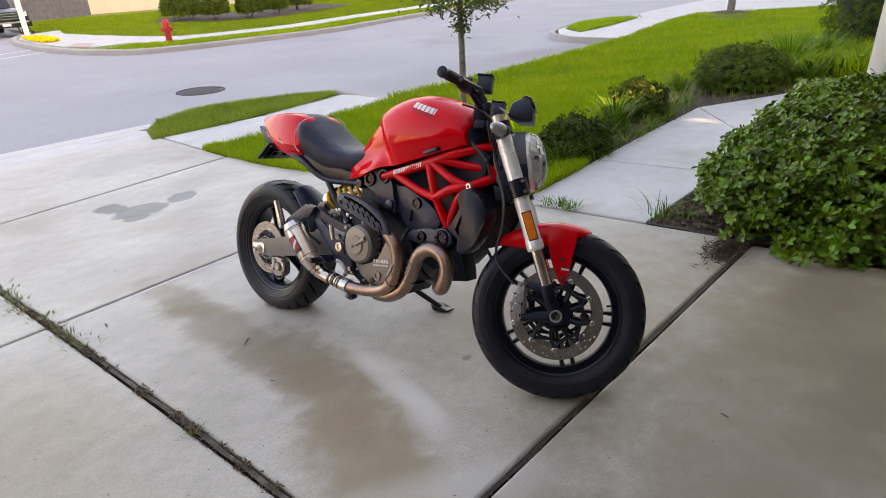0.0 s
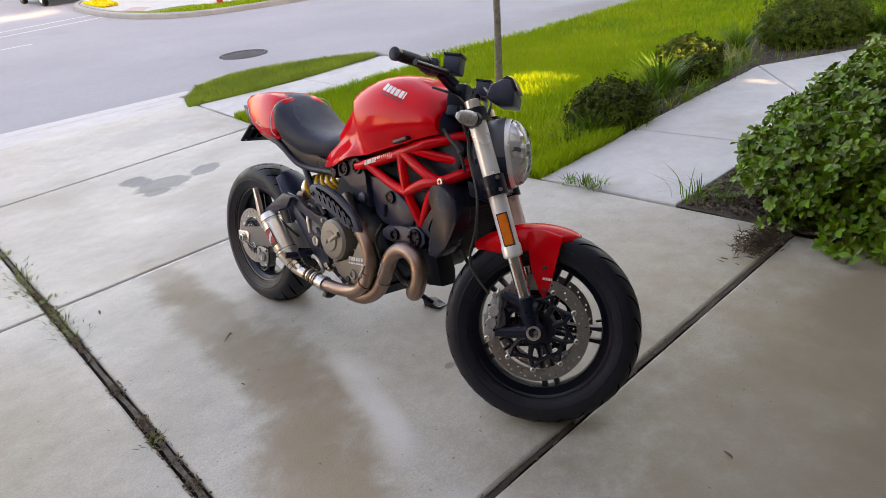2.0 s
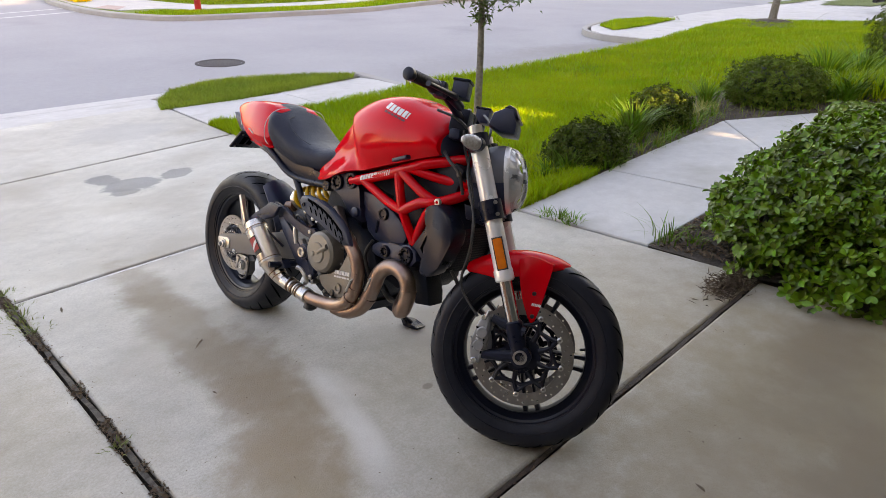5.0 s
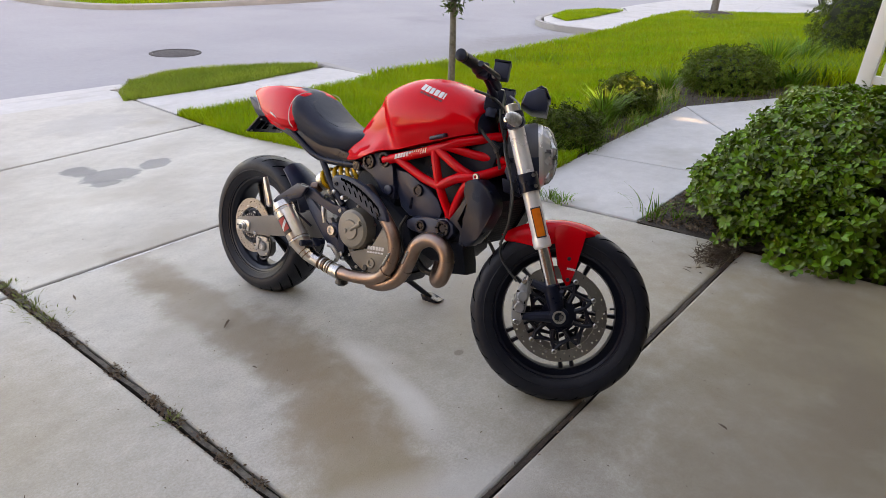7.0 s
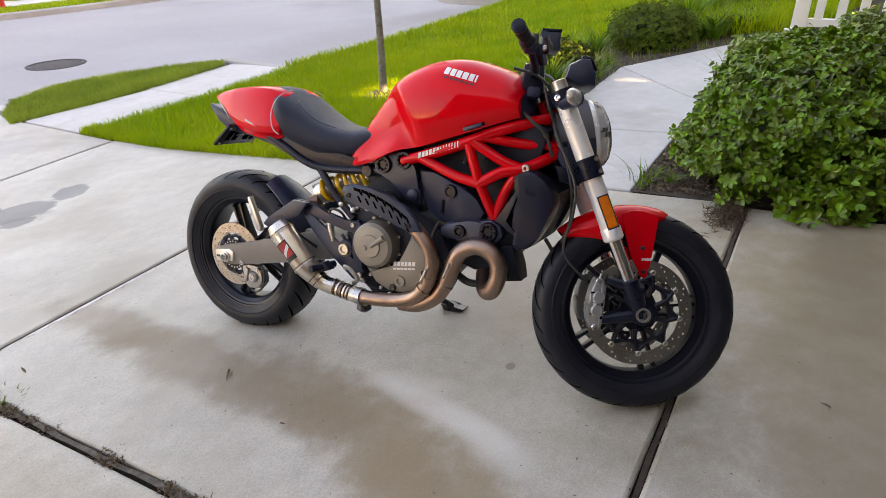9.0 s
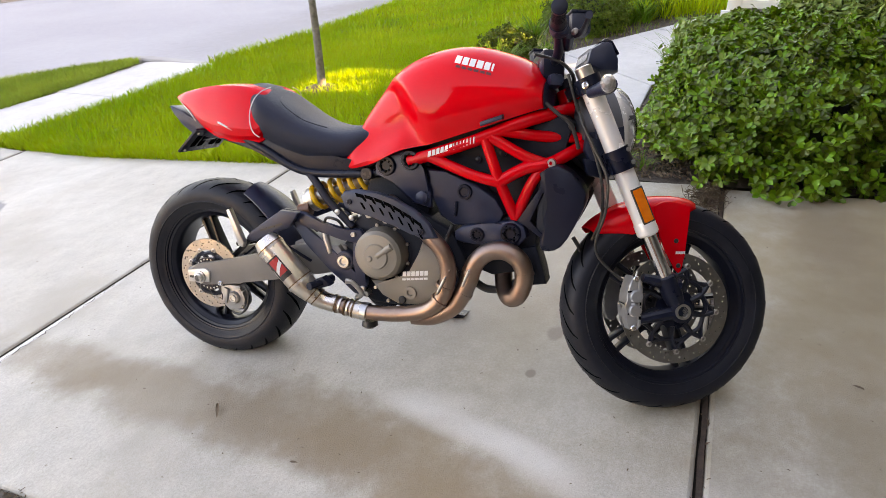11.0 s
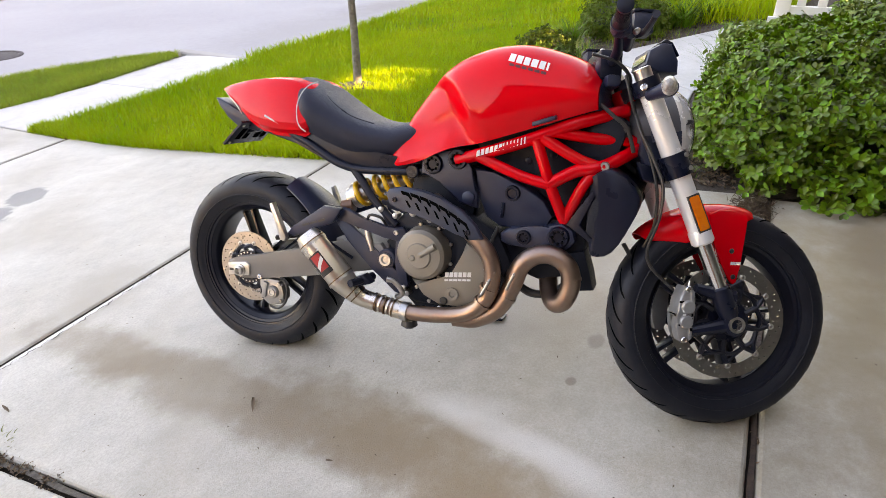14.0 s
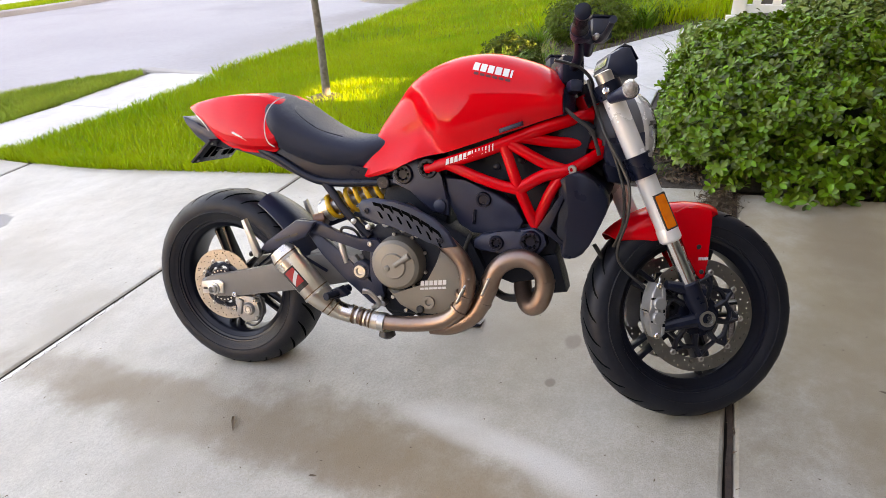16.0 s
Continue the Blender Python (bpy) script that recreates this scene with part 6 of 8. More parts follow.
for t_, r_ in ((0.548, 0.027), (0.522, 0.027), (0.500, 0.0275)):
    part("weld_band", tube([P(t_, 0.170, 0.263 + (0.55 - t_) * 0.22), P(t_ - 0.006, 0.170, 0.2645 + (0.55 - t_) * 0.22)], r_ + 0.001, 20, smooth=False), MUFFLER_STEEL, ex)
MU = [P(0.470, 0.180, 0.283), P(0.452, 0.184, 0.292), P(0.420, 0.192, 0.325), P(0.402, 0.196, 0.345), P(0.318, 0.204, 0.452), P(0.312, 0.204, 0.460), P(0.296, 0.206, 0.480), P(0.298, 0.206, 0.478), P(0.335, 0.203, 0.430)]
muf = part("muffler", tube(MU, [0.0275, 0.0295, 0.038, 0.042, 0.043, 0.0425, 0.034, 0.029, 0.028], 32, smooth=False), MUFFLER_STEEL, ex, "short brushed-steel muffler", angle=50)
md = (MU[4] - MU[3]).normalized()
for c in (MU[3], MU[4]):
    part("muffler_band", tube([c - md * 0.004, c + md * 0.004], 0.0445, 32, smooth=False), ALLOY, muf)
    part("weld_bead", tube([c + md * 0.0045, c + md * 0.0075], 0.0440, 32, smooth=False), WELD, muf)
for q, r_ in ((0.12, 0.0312), (0.50, 0.0346)):
    c = MU[1].lerp(MU[2], q)
    e = (MU[2] - MU[1]).normalized()
    part("weld_bead", tube([c - e * 0.0018, c + e * 0.0018], r_, 28, smooth=False), WELD, muf)
part("link_pipe", tube([P(0.500, 0.1745, 0.2735), P(0.462, 0.182, 0.286)], 0.0272, 24, smooth=False), MUFFLER_STEEL, ex)
part("link_pipe", tube([P(0.586, 0.1675, 0.2545), P(0.553, 0.1700, 0.2605)], 0.0270, 24, smooth=False), MUFFLER_STEEL, ex)
for q in (0.508, 0.535, 0.562):
    part("weld_bead", tube([P(q, 0.1720, 0.2710 - (q - 0.508) * 0.19), P(q - 0.004, 0.1724, 0.2719 - (q - 0.508) * 0.19)], 0.0276, 22, smooth=False), WELD, ex)
# badge: dark panel with red and white diagonals, laid on the outer face
side_v = Vector((0, -1, 0))
up_v = md.cross(side_v).normalized()
mc = (MU[3] + MU[4]) / 2
def badge(u0, u1, v0, v1, lift, mat, nm="badge", cut=0.0):
    bm = bmesh.new()
    n = 6
    rows = []
    for i in range(n + 1):
        v = v0 + (v1 - v0) * i / n
        ang = v / 0.0425
        row = []
        for u in (u0, u1):
            c = mc + md * (u + cut * (i / n - 0.5))
            row.append(bm.verts.new(c + (0.0425 + lift) * (math.cos(ang) * side_v + math.sin(ang) * up_v)))
        rows.append(row)
    for a, b in zip(rows, rows[1:]):
        bm.faces.new((a[0], a[1], b[1], b[0]))
    part(nm, bm, mat, muf)
badge(-0.038, 0.036, -0.026, 0.024, 0.0006, STICKER_BLACK, "badge_panel")
badge(-0.022, 0.031, -0.014, 0.020, 0.0010, STICKER_RED, "badge_field")
badge(-0.006, 0.008, -0.014, 0.020, 0.0014, STICKER_WHITE, "badge_stripe", 0.024)
part("muffler_strap", tube([P(0.415, 0.15, 0.40), P(0.36, 0.185, 0.455), P(0.335, 0.20, 0.488)], 0.005, 8), BLACK, muf)
part("under_bump", tube([P(0.600, 0.15, 0.222), P(0.600, 0.15, 0.205), P(0.600, 0.15, 0.196)], [0.022, 0.026, 0.014], 16, smooth=False), STICKER_BLACK, ex)
# ribbed heat guard over the rear header
hg_pts = [(0.548, 0.612), (0.560, 0.628), (0.600, 0.634), (0.66, 0.624), (0.72, 0.606), (0.779, 0.578), (0.820, 0.540), (0.842, 0.500), (0.800, 0.492), (0.765, 0.510), (0.72, 0.530), (0.66, 0.552), (0.60, 0.568), (0.560, 0.580)]
hg = part("heat_guard", plate(hg_pts, 0.172, 0.198, 0.012), GUARD_PLASTIC, bike, "black ribbed exhaust heat guard")
for i in range(7):
    t_ = i / 6
    f_, h_ = 0.614 + 0.172 * t_, 0.618 - 0.026 * t_ - 0.046 * t_ * t_
    k_ = 0.20 + 0.45 * t_
    for shape in ([(-0.015, 0.003), (0.010, 0.003), (0.020, -0.011), (0.0185, -0.0165), (0.013, -0.0135), (0.006, -0.0065), (-0.011, -0.0065)], [(-0.001, -0.021), (0.006, -0.021), (0.016, -0.036), (0.013, -0.0395), (0.008, -0.036)]):
        part("guard_slot", plate([(f_ + u, h_ + v - k_ * u) for u, v in shape], 0.1965, 0.1990, 0.0), GROOVE, hg)
for f_, h_ in ((0.580, 0.598), (0.800, 0.518)):
    screw(f_, 0.197, h_, 0.008, hg, BLACK)
part("engine_oil_cap", cyl(0.985, 0.0, 0.03, 0.345, 0.02), BLACK, engine)

# white lettering bars laid on the tank flank, and a faint dark second line
TANK = [(0.73, 0.740, 0.980, 0.152), (0.80, 0.752, 1.003, 0.162), (0.87, 0.772, 1.011, 0.165), (0.93, 0.790, 1.007, 0.162), (0.99, 0.808, 0.992, 0.156), (1.045, 0.826, 0.973, 0.148)]


def on_tank(f, h, proud=0.0012):
    b_, t_, w_ = (float(np.interp(f, [q[0] for q in TANK], [q[i] for q in TANK])) for i in (1, 2, 3))
    m_ = b_ + 0.34 * (t_ - b_)
    s_ = max(0.0, min(0.995, (h - m_) / (t_ - m_)))
    c_ = math.sqrt(1 - (s_ ** (TANK_FULL / 2)) ** 2)
    return P(f, w_ * c_ ** (2 / TANK_FULL) + proud, h + proud)


def tank_bar(f0, h0, f1, h1, tall, mat):
    bm = bmesh.new()
    rows = []
    for i in range(5):
        t = i / 4
        rows.append([bm.verts.new(on_tank(f + 0.10 * tall * t, h + tall * t)) for f, h in ((f0, h0), (f1, h1))])
    for a_, b_ in zip(rows, rows[1:]):
        bm.faces.new((a_[0], a_[1], b_[1], b_[0]))
    part("lettering_bar", bm, mat, tank)


f0 = 0.879
for wd_ in (0.0195, 0.0195, 0.0185, 0.0195, 0.0180, 0.0085):
    h0 = 0.965 - (f0 - 0.879) * 0.244
    tank_bar(f0, h0, f0 + wd_ - 0.003, h0 - wd_ * 0.2, 0.0190, STICKER_WHITE)
    f0 += wd_ + 0.0012
for side_i in range(6):
    f0 = 0.884 + side_i * 0.017
    tank_bar(f0, 0.953 - side_i * 0.0042, f0 + 0.013, 0.9498 - side_i * 0.0042, 0.0065, surf("dark_sticker", (0.12, 0.01, 0.01), (0.10, 0.01, 0.01), 20, 0.4))

# ---- growing things ----
rng = np.random.default_rng(7)


def leaves(pos, nrm, length, width, fold=0.25, droop=0.2, jitter=0.55, shape="oval", along=None):
    """Verts and faces of folded leaves at pos, facing nrm; all arrays over the leaves."""
    n = len(pos)
    nrm = nrm + rng.normal(0, jitter, (n, 3))
    nrm /= np.linalg.norm(nrm, axis=1)[:, None]
    if along is None:
        along = rng.normal(0, 1, (n, 3)) + np.array([0, 0, -droop])
    along -= (along * nrm).sum(1)[:, None] * nrm
    along /= np.linalg.norm(along, axis=1)[:, None]
    side = np.cross(nrm, along)
    L = (length * rng.uniform(0.7, 1.25, n))[:, None]
    Wd = (width * rng.uniform(0.75, 1.2, n))[:, None]
    f = Wd * fold
    base = pos - along * L * 0.5
    tip = pos + along * L * 0.5 - nrm * L * 0.12
    if shape == "oval":
        pts = [base, pos - along * L * 0.18 + side * Wd * 0.36 + nrm * f * 0.4, pos + along * L * 0.16 + side * Wd * 0.5 + nrm * f * 0.5, pos + along * L * 0.40 + side * Wd * 0.32 + nrm * f * 0.1, tip,
               pos + along * L * 0.40 - side * Wd * 0.32 + nrm * f * 0.1, pos + along * L * 0.16 - side * Wd * 0.5 + nrm * f * 0.5, pos - along * L * 0.18 - side * Wd * 0.36 + nrm * f * 0.4, pos + along * L * 0.02]
        fs = [(k_, (k_ + 1) % 8, 8) for k_ in range(8)]
    else:
        pts = [base, pos + side * Wd * 0.5 + nrm * f, tip, pos - side * Wd * 0.5 + nrm * f]
        fs = [(0, 1, 2), (0, 2, 3)]
    k = len(pts)
    V = np.stack(pts, 1).reshape(-1, 3)
    F = (np.arange(n)[:, None, None] * k + np.array(fs)[None]).reshape(-1, 3)
    return V, F


def rosettes(tips, axes, many, leaf, jitter, lift):
    """Shoot tips, each with a whorl of leaves round it that lift towards the tip's axis."""
    n = len(tips)
    axes = axes / np.linalg.norm(axes, axis=1)[:, None] + rng.normal(0, 0.35, (n, 3))
    axes /= np.linalg.norm(axes, axis=1)[:, None]
    s1 = np.cross(axes, rng.normal(0, 1, (n, 3)))
    s1 /= np.linalg.norm(s1, axis=1)[:, None]
    s2 = np.cross(axes, s1)
    pos, nrm, along = [], [], []
    for i in range(many):
        a = 2 * np.pi * i / many + rng.uniform(-0.3, 0.3, n)
        up = (lift * (0.3 + 1.4 * i / many) + rng.normal(0, 0.15, n))[:, None]
        out = s1 * np.cos(a)[:, None] + s2 * np.sin(a)[:, None]
        d = out + axes * up
        d /= np.linalg.norm(d, axis=1)[:, None]
        pos.append(tips + d * leaf[0] * 0.52 + axes * (0.35 * leaf[0] * i / many))
        nrm.append(axes - out * up)
        along.append(d)
    nrm = np.concatenate(nrm)
    nrm /= np.linalg.norm(nrm, axis=1)[:, None]
    return leaves(np.concatenate(pos), nrm, leaf[0], leaf[1], jitter=jitter, along=np.concatenate(along))


def array_mesh(name, V, F, mat, smooth=False):
    me = bpy.data.meshes.new(name)
    V = np.asarray(V, float)
    F = np.asarray(F, int)
    k = F.shape[1]
    me.vertices.add(len(V))
    me.vertices.foreach_set("co", V.ravel())
    me.loops.add(F.size)
    me.loops.foreach_set("vertex_index", F.ravel())
    me.polygons.add(len(F))
    me.polygons.foreach_set("loop_start", np.arange(len(F)) * k)
    me.materials.append(mat)
    me.update(calc_edges=True)
    me.validate()
    if smooth:
        me.polygons.foreach_set("use_smooth", [True] * len(me.polygons))
    return me


def blades(xy, z, height, width, lean=0.45):
    """Grass blades of three vertices each side, bent over; two triangles and a tip."""
    n = len(xy)
    a = rng.uniform(0, 2 * np.pi, n)
    b = rng.uniform(0, 2 * np.pi, n)
    H = height * rng.uniform(0.55, 1.35, n)
    Wd = width * rng.uniform(0.7, 1.3, n)
    d = np.stack([np.cos(a), np.sin(a)], 1)
    o = np.stack([np.cos(b), np.sin(b)], 1) * (lean * H * rng.uniform(0.2, 1.3, n))[:, None]
    base = np.concatenate([xy, z[:, None]], 1)
    w2 = np.concatenate([d * (Wd / 2)[:, None], np.zeros((n, 1))], 1)
    mid = base + np.concatenate([o * 0.35, (H * 0.6)[:, None]], 1)
    tip = base + np.concatenate([o, H[:, None]], 1)
    V = np.stack([base - w2, base + w2, mid - w2 * 0.8, mid + w2 * 0.8, tip], 1).reshape(-1, 3)
    F = (np.arange(n)[:, None, None] * 5 + np.array([(0, 1, 3), (0, 3, 2), (2, 3, 4)])[None]).reshape(-1, 3)
    return V, F


def scatter(n, x0, x1, y0, y1, ok):
    xy = np.stack([rng.uniform(x0, x1, n), rng.uniform(y0, y1, n)], 1)
    return xy[[ok(x, y) for x, y in xy]]


def lawn_z(x, y):
    return fall(min(y, 7.3)) + 0.012


def poly_lawn(name, poly, n_x, n_y, zf, label):
    px, py = [p[0] for p in poly], [p[1] for p in poly]
    me = grid_mesh(name, list(np.linspace(min(px), max(px), n_x)), list(np.linspace(min(py), max(py), n_y)), zf, TURF, lambda x, y: within(x, y, poly))
    return tagged(new(name, me), label, "lawn", kind="structure")


LAWN = [(3.42, 3.0), (3.42, 2.28), (4.6, 2.34), (5.3, 2.60), (5.9, 2.85), (6.5, 3.2), (7.6, 3.6), (9.2, 3.3), (10.2, 2.4), (13, 1.2), (26, 1.0), (25.2, 5.6), (24.4, 6.9), (22.4, 8.8), (21.4, 8.72), (19.6, 8.58), (18.0, 8.28), (16.8, 8.08), (15.3, 7.72), (12.0, 7.25), (9.0, 7.05), (6.7, 7.2), (6.3, 7.12), (5.0, 6.98), (3.50, 6.92), (3.53, 5.0)]
poly_lawn("lawn", LAWN, 420, 120, lambda x, y: fall(min(y, 7.3)) - 0.012, "bright green uncut front lawn beside the driveway")
VERGE = [(3.35, 8.05), (4.3, 7.98), (5.3, 8.12), (6.5, 8.36), (6.62, 8.55), (6.0, 8.95), (5.2, 9.25), (4.5, 9.32), (3.85, 9.0), (3.5, 8.5)]
poly_lawn("verge", VERGE, 50, 26, lambda x, y: fall(8.0) + 0.002, "green grass verge between sidewalk and street")
kerb = tagged(new("kerb"), "pale concrete kerb along the grass verge", "kerb", kind="structure")


def kerb_run(line, z0, z1, parent, width=0.16, n_len=1.2):
    """Kerb stones along a line, each a worn block."""
    pts = smooth_line([Vector((x, y, 0)) for x, y in line], 8)
    for k in range(0, len(pts) - 1, 8):
        run = pts[k:k + 9]
        rings = []
        for i, p in enumerate(run):
            d = run[min(i + 1, len(run) - 1)] - run[max(i - 1, 0)]
            s = Vector((-d.y, d.x, 0)).normalized() * width / 2
            q = p.lerp(run[i - 1], 0.004) if i == len(run) - 1 else p
            rings.append([Vector((q.x + s.x * u, q.y + s.y * u, zz)) for u, zz in ((-1, z0), (-1, z1 - 0.03), (-0.8, z1 - 0.006), (-0.6, z1), (1, z1), (1, z0))])
        part("kerb_stone", ring_mesh(rings), KERB_GREY, parent, smooth=False)


kerb_run([(3.9, 9.12), (4.5, 9.42), (5.2, 9.35), (6.0, 9.05), (6.7, 8.6), (6.75, 8.3), (6.7, 7.3)], ROAD_Z - 0.1, fall(8.0) + 0.02, kerb)
kerb_run([(6.75, 7.22), (8.0, 7.06), (9.0, 7.10), (10.5, 7.22), (12.0, 7.32), (15.4, 7.66)], ROAD_Z - 0.1, fall(7.2) - 0.015, kerb)
kerb_run([(15.45, 7.72), (15.30, 8.6), (15.28, 9.3), (15.72, 10.1), (16.7, 10.75), (18.8, 11.35), (20.6, 11.12), (22.0, 10.86)], ROAD_Z - 0.1, -0.626, kerb)
VERGE2 = [(16.30, 9.62), (17.0, 9.62), (18.15, 9.75), (20.85, 10.15), (20.5, 10.92), (18.8, 11.15), (17.0, 10.55)]
flat_slab("kerb_base", [(15.4, 8.65), (15.6, 9.17), (16.3, 9.42), (20.96, 10.07), (21.9, 10.7), (20.6, 11.05), (18.8, 11.25), (16.75, 10.65), (15.80, 10.02), (15.38, 9.3)], kerb, -0.634)
poly_lawn("far_verge", VERGE2, 40, 20, lambda x, y: -0.622, "small green grass verge by the far walk")


def grass(name, poly, count, height, width, zf, label, mat=GRASS, lean=0.65):
    px, py = [p[0] for p in poly], [p[1] for p in poly]
    xy = scatter(count, min(px), max(px), min(py), max(py), lambda x, y: within(x, y, poly))
    z = np.array([zf(x, y) for x, y in xy]) - 0.018
    V, F = blades(xy, z, height, width, lean)
    tagged(new(name, array_mesh(name, V, F, mat)), label, "grass", kind="stuff")


NEAR = [(3.45, 3.0), (3.45, 2.345), (4.22, 2.385), (4.32, 2.72), (4.70, 2.98), (5.3, 3.02), (5.9, 3.12), (6.5, 3.32), (7.6, 3.6), (9.0, 3.4), (9.0, 7.05), (6.7, 7.2), (6.3, 7.12), (5.0, 6.98), (3.46, 6.92), (3.50, 5.0)]
grass("lawn_grass", NEAR, 95000, 0.075, 0.0075, lawn_z, "bright green grass blades on the lawn")
FAR_L = [(9.0, 3.4), (10.2, 2.4), (13, 1.2), (26, 1.0), (25.2, 5.6), (24.4, 6.9), (22.4, 8.8), (21.4, 8.72), (19.6, 8.58), (18.0, 8.28), (16.8, 8.08), (15.3, 7.72), (12.0, 7.25), (9.0, 7.05)]
grass("far_lawn_grass", FAR_L, 110000, 0.085, 0.016, lawn_z, "green grass blades further along the lawn")
grass("street_edge_grass", [(6.7, 7.0), (9.0, 6.95), (12.0, 7.15), (15.2, 7.5), (15.2, 7.66), (12.0, 7.40), (9.0, 7.19), (6.7, 7.30)], 9000, 0.11, 0.012, lawn_z, "grass hanging over the street kerb")
grass("verge_grass", [(3.30, 8.02), (4.3, 7.94), (5.3, 8.08), (6.5, 8.32), (6.66, 8.55), (6.0, 8.98), (5.2, 9.28), (4.5, 9.34), (3.82, 9.02), (3.45, 8.5)], 26000, 0.060, 0.0065, lambda x, y: fall(8.0) + 0.016, "long green grass on the verge", VERGE_GRASS, 1.0)
grass("far_verge_blades", VERGE2, 9000, 0.075, 0.014, lambda x, y: -0.612, "uncut grass on the small far verge")
EDGE = [(3.42, 2.9), (3.62, 2.9), (3.62, 6.95), (3.42, 6.92)]
grass("walk_edge_grass", [(3.44, 2.315), (4.30, 2.370), (4.45, 2.40), (4.40, 2.56), (3.44, 2.50)], 3400, 0.075, 0.007, lawn_z, "grass overhanging the garden walk")
grass("edge_grass", EDGE, 9000, 0.07, 0.007, lawn_z, "grass overhanging the driveway edge")

FILL = [(9.1, 0.9), (12.8, 0.1), (13.0, 2.2), (10.2, 3.2), (9.2, 3.5), (8.8, 2.2)]
grass("bed_grass", FILL, 9000, 0.26, 0.012, lawn_z, "long green grassy leaves behind the walk")
# mulch beds
BED = [(4.1, 2.36), (4.6, 2.38), (5.76, 2.45), (6.92, 2.49), (8.2, 1.66), (9.05, 1.10), (12.5, 0.4), (13, 1.3), (10.2, 2.5), (9.2, 3.4), (7.6, 3.7), (6.4, 3.45), (5.4, 3.14), (4.6, 3.02), (4.25, 2.75)]
grass("bed_weeds", BED, 3600, 0.10, 0.006, lambda x, y: fall(y) + 0.01, "green and yellowing weeds in the bed", mat=VERGE_GRASS)
tagged(new("flower_bed", grid_mesh("flower_bed", list(np.linspace(3.4, 13, 160)), list(np.linspace(0.3, 3.8, 64)), lambda x, y: fall(y) - 0.008 + 0.012 * noise.noise(Vector((x * 5, y * 5, 0))), SOIL, lambda x, y: within(x, y, BED))),
       "dark mulched flower bed along the walk", "flower bed", kind="structure")
tagged(new("hedge_bed", grid_mesh("hedge_bed", list(np.linspace(3.22, 7.1, 40)), list(np.linspace(0.0, 1.42, 16)), lambda x, y: fall(y) - 0.006 + 0.015 * noise.noise(Vector((x * 6, y * 6, 3))), SOIL, lambda x, y: x > 3.46 or (y < 1.05 and x > 3.37))),
       "dark soil bed under the hedge", "flower bed", kind="structure")


# Near-black green: shade inside the foliage, put into a colour.
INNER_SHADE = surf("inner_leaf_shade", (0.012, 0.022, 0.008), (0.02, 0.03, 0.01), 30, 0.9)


def bush(name, label, centre, size, n_leaf, leaf, mat, square=2.6, twig=14, jitter=0.55, seed=0, shape="oval", category="shrub", spray=0, taper=0.0):
    """A shrub: stems from the ground, and leaves over and inside an uneven crown."""
    cx, cy, cz = centre
    rx, ry, rz = size
    n_leaf = n_leaf // spray if spray else n_leaf
    th = rng.uniform(0, 2 * np.pi, n_leaf)
    u = rng.uniform(-0.55, 1.0, n_leaf)
    st = np.sqrt(np.clip(1 - u * u, 0, 1))
    dirs = np.stack([st * np.cos(th), st * np.sin(th), u], 1)
    p = (np.abs(dirs) ** square).sum(1) ** (-1 / square)
    rough_ = 0.14 if category == "hedge" else 0.26 if spray else 0.14
    bump_ = np.array([1 + 0.16 * noise.noise(Vector(d) * 2.3 + Vector((seed, 0, 0))) + rough_ * noise.noise(Vector(d) * 6 + Vector((0, seed, 0))) for d in dirs])
    depth = 1 - np.abs(rng.normal(0, 0.13, n_leaf))
    pos = dirs * (p * bump_ * depth)[:, None]
    pos[:, :2] *= (1 - taper * np.clip(pos[:, 2] + 0.4, 0, 2))[:, None]
    pos = pos * np.array([rx, ry, rz]) + np.array([cx, cy, cz])
    keep = pos[:, 2] > fall(cy) + 0.01
    pos, dirs = pos[keep], dirs[keep]
    nr = dirs + np.array([0, 0, 0.5])
    if spray:
        V, F = rosettes(pos, nr, spray, leaf, jitter, 0.55 if category == "hedge" else 0.25)
    else:
        V, F = leaves(pos, nr, leaf[0], leaf[1], jitter=jitter, shape=shape)
    root = tagged(new(name), label, category)
    root.location = (cx, cy, fall(cy))
    lo = np.array([cx, cy, fall(cy)])
    crown = new("foliage", array_mesh("foliage", V - lo, F, mat))
    crown.parent = root
    tagged(crown, kind="stuff")
    tw = []
    for i in range(twig):
        a = rng.uniform(0, 2 * math.pi)
        rr = rng.uniform(0.3, 0.8)
        tip = Vector((rx * rr * math.cos(a), ry * rr * math.sin(a), (cz - fall(cy)) + rz * rng.uniform(-0.1, 0.7)))
        tw.append(tube([Vector((rx * 0.25 * math.cos(a), ry * 0.25 * math.sin(a), -0.02)), Vector((tip.x * 0.55, tip.y * 0.55, tip.z * 0.5)), tip], [0.010, 0.007, 0.003], 5, 3))
    # solid dark core added inside the crown, coloured as the shade between leaves
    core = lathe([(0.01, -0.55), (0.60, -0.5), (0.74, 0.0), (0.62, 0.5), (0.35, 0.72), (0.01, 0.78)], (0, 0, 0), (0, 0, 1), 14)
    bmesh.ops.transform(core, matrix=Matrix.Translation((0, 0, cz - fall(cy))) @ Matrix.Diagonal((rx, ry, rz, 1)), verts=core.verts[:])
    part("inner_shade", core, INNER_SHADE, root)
    part("stems", join(*tw), TWIG, root)
    return root


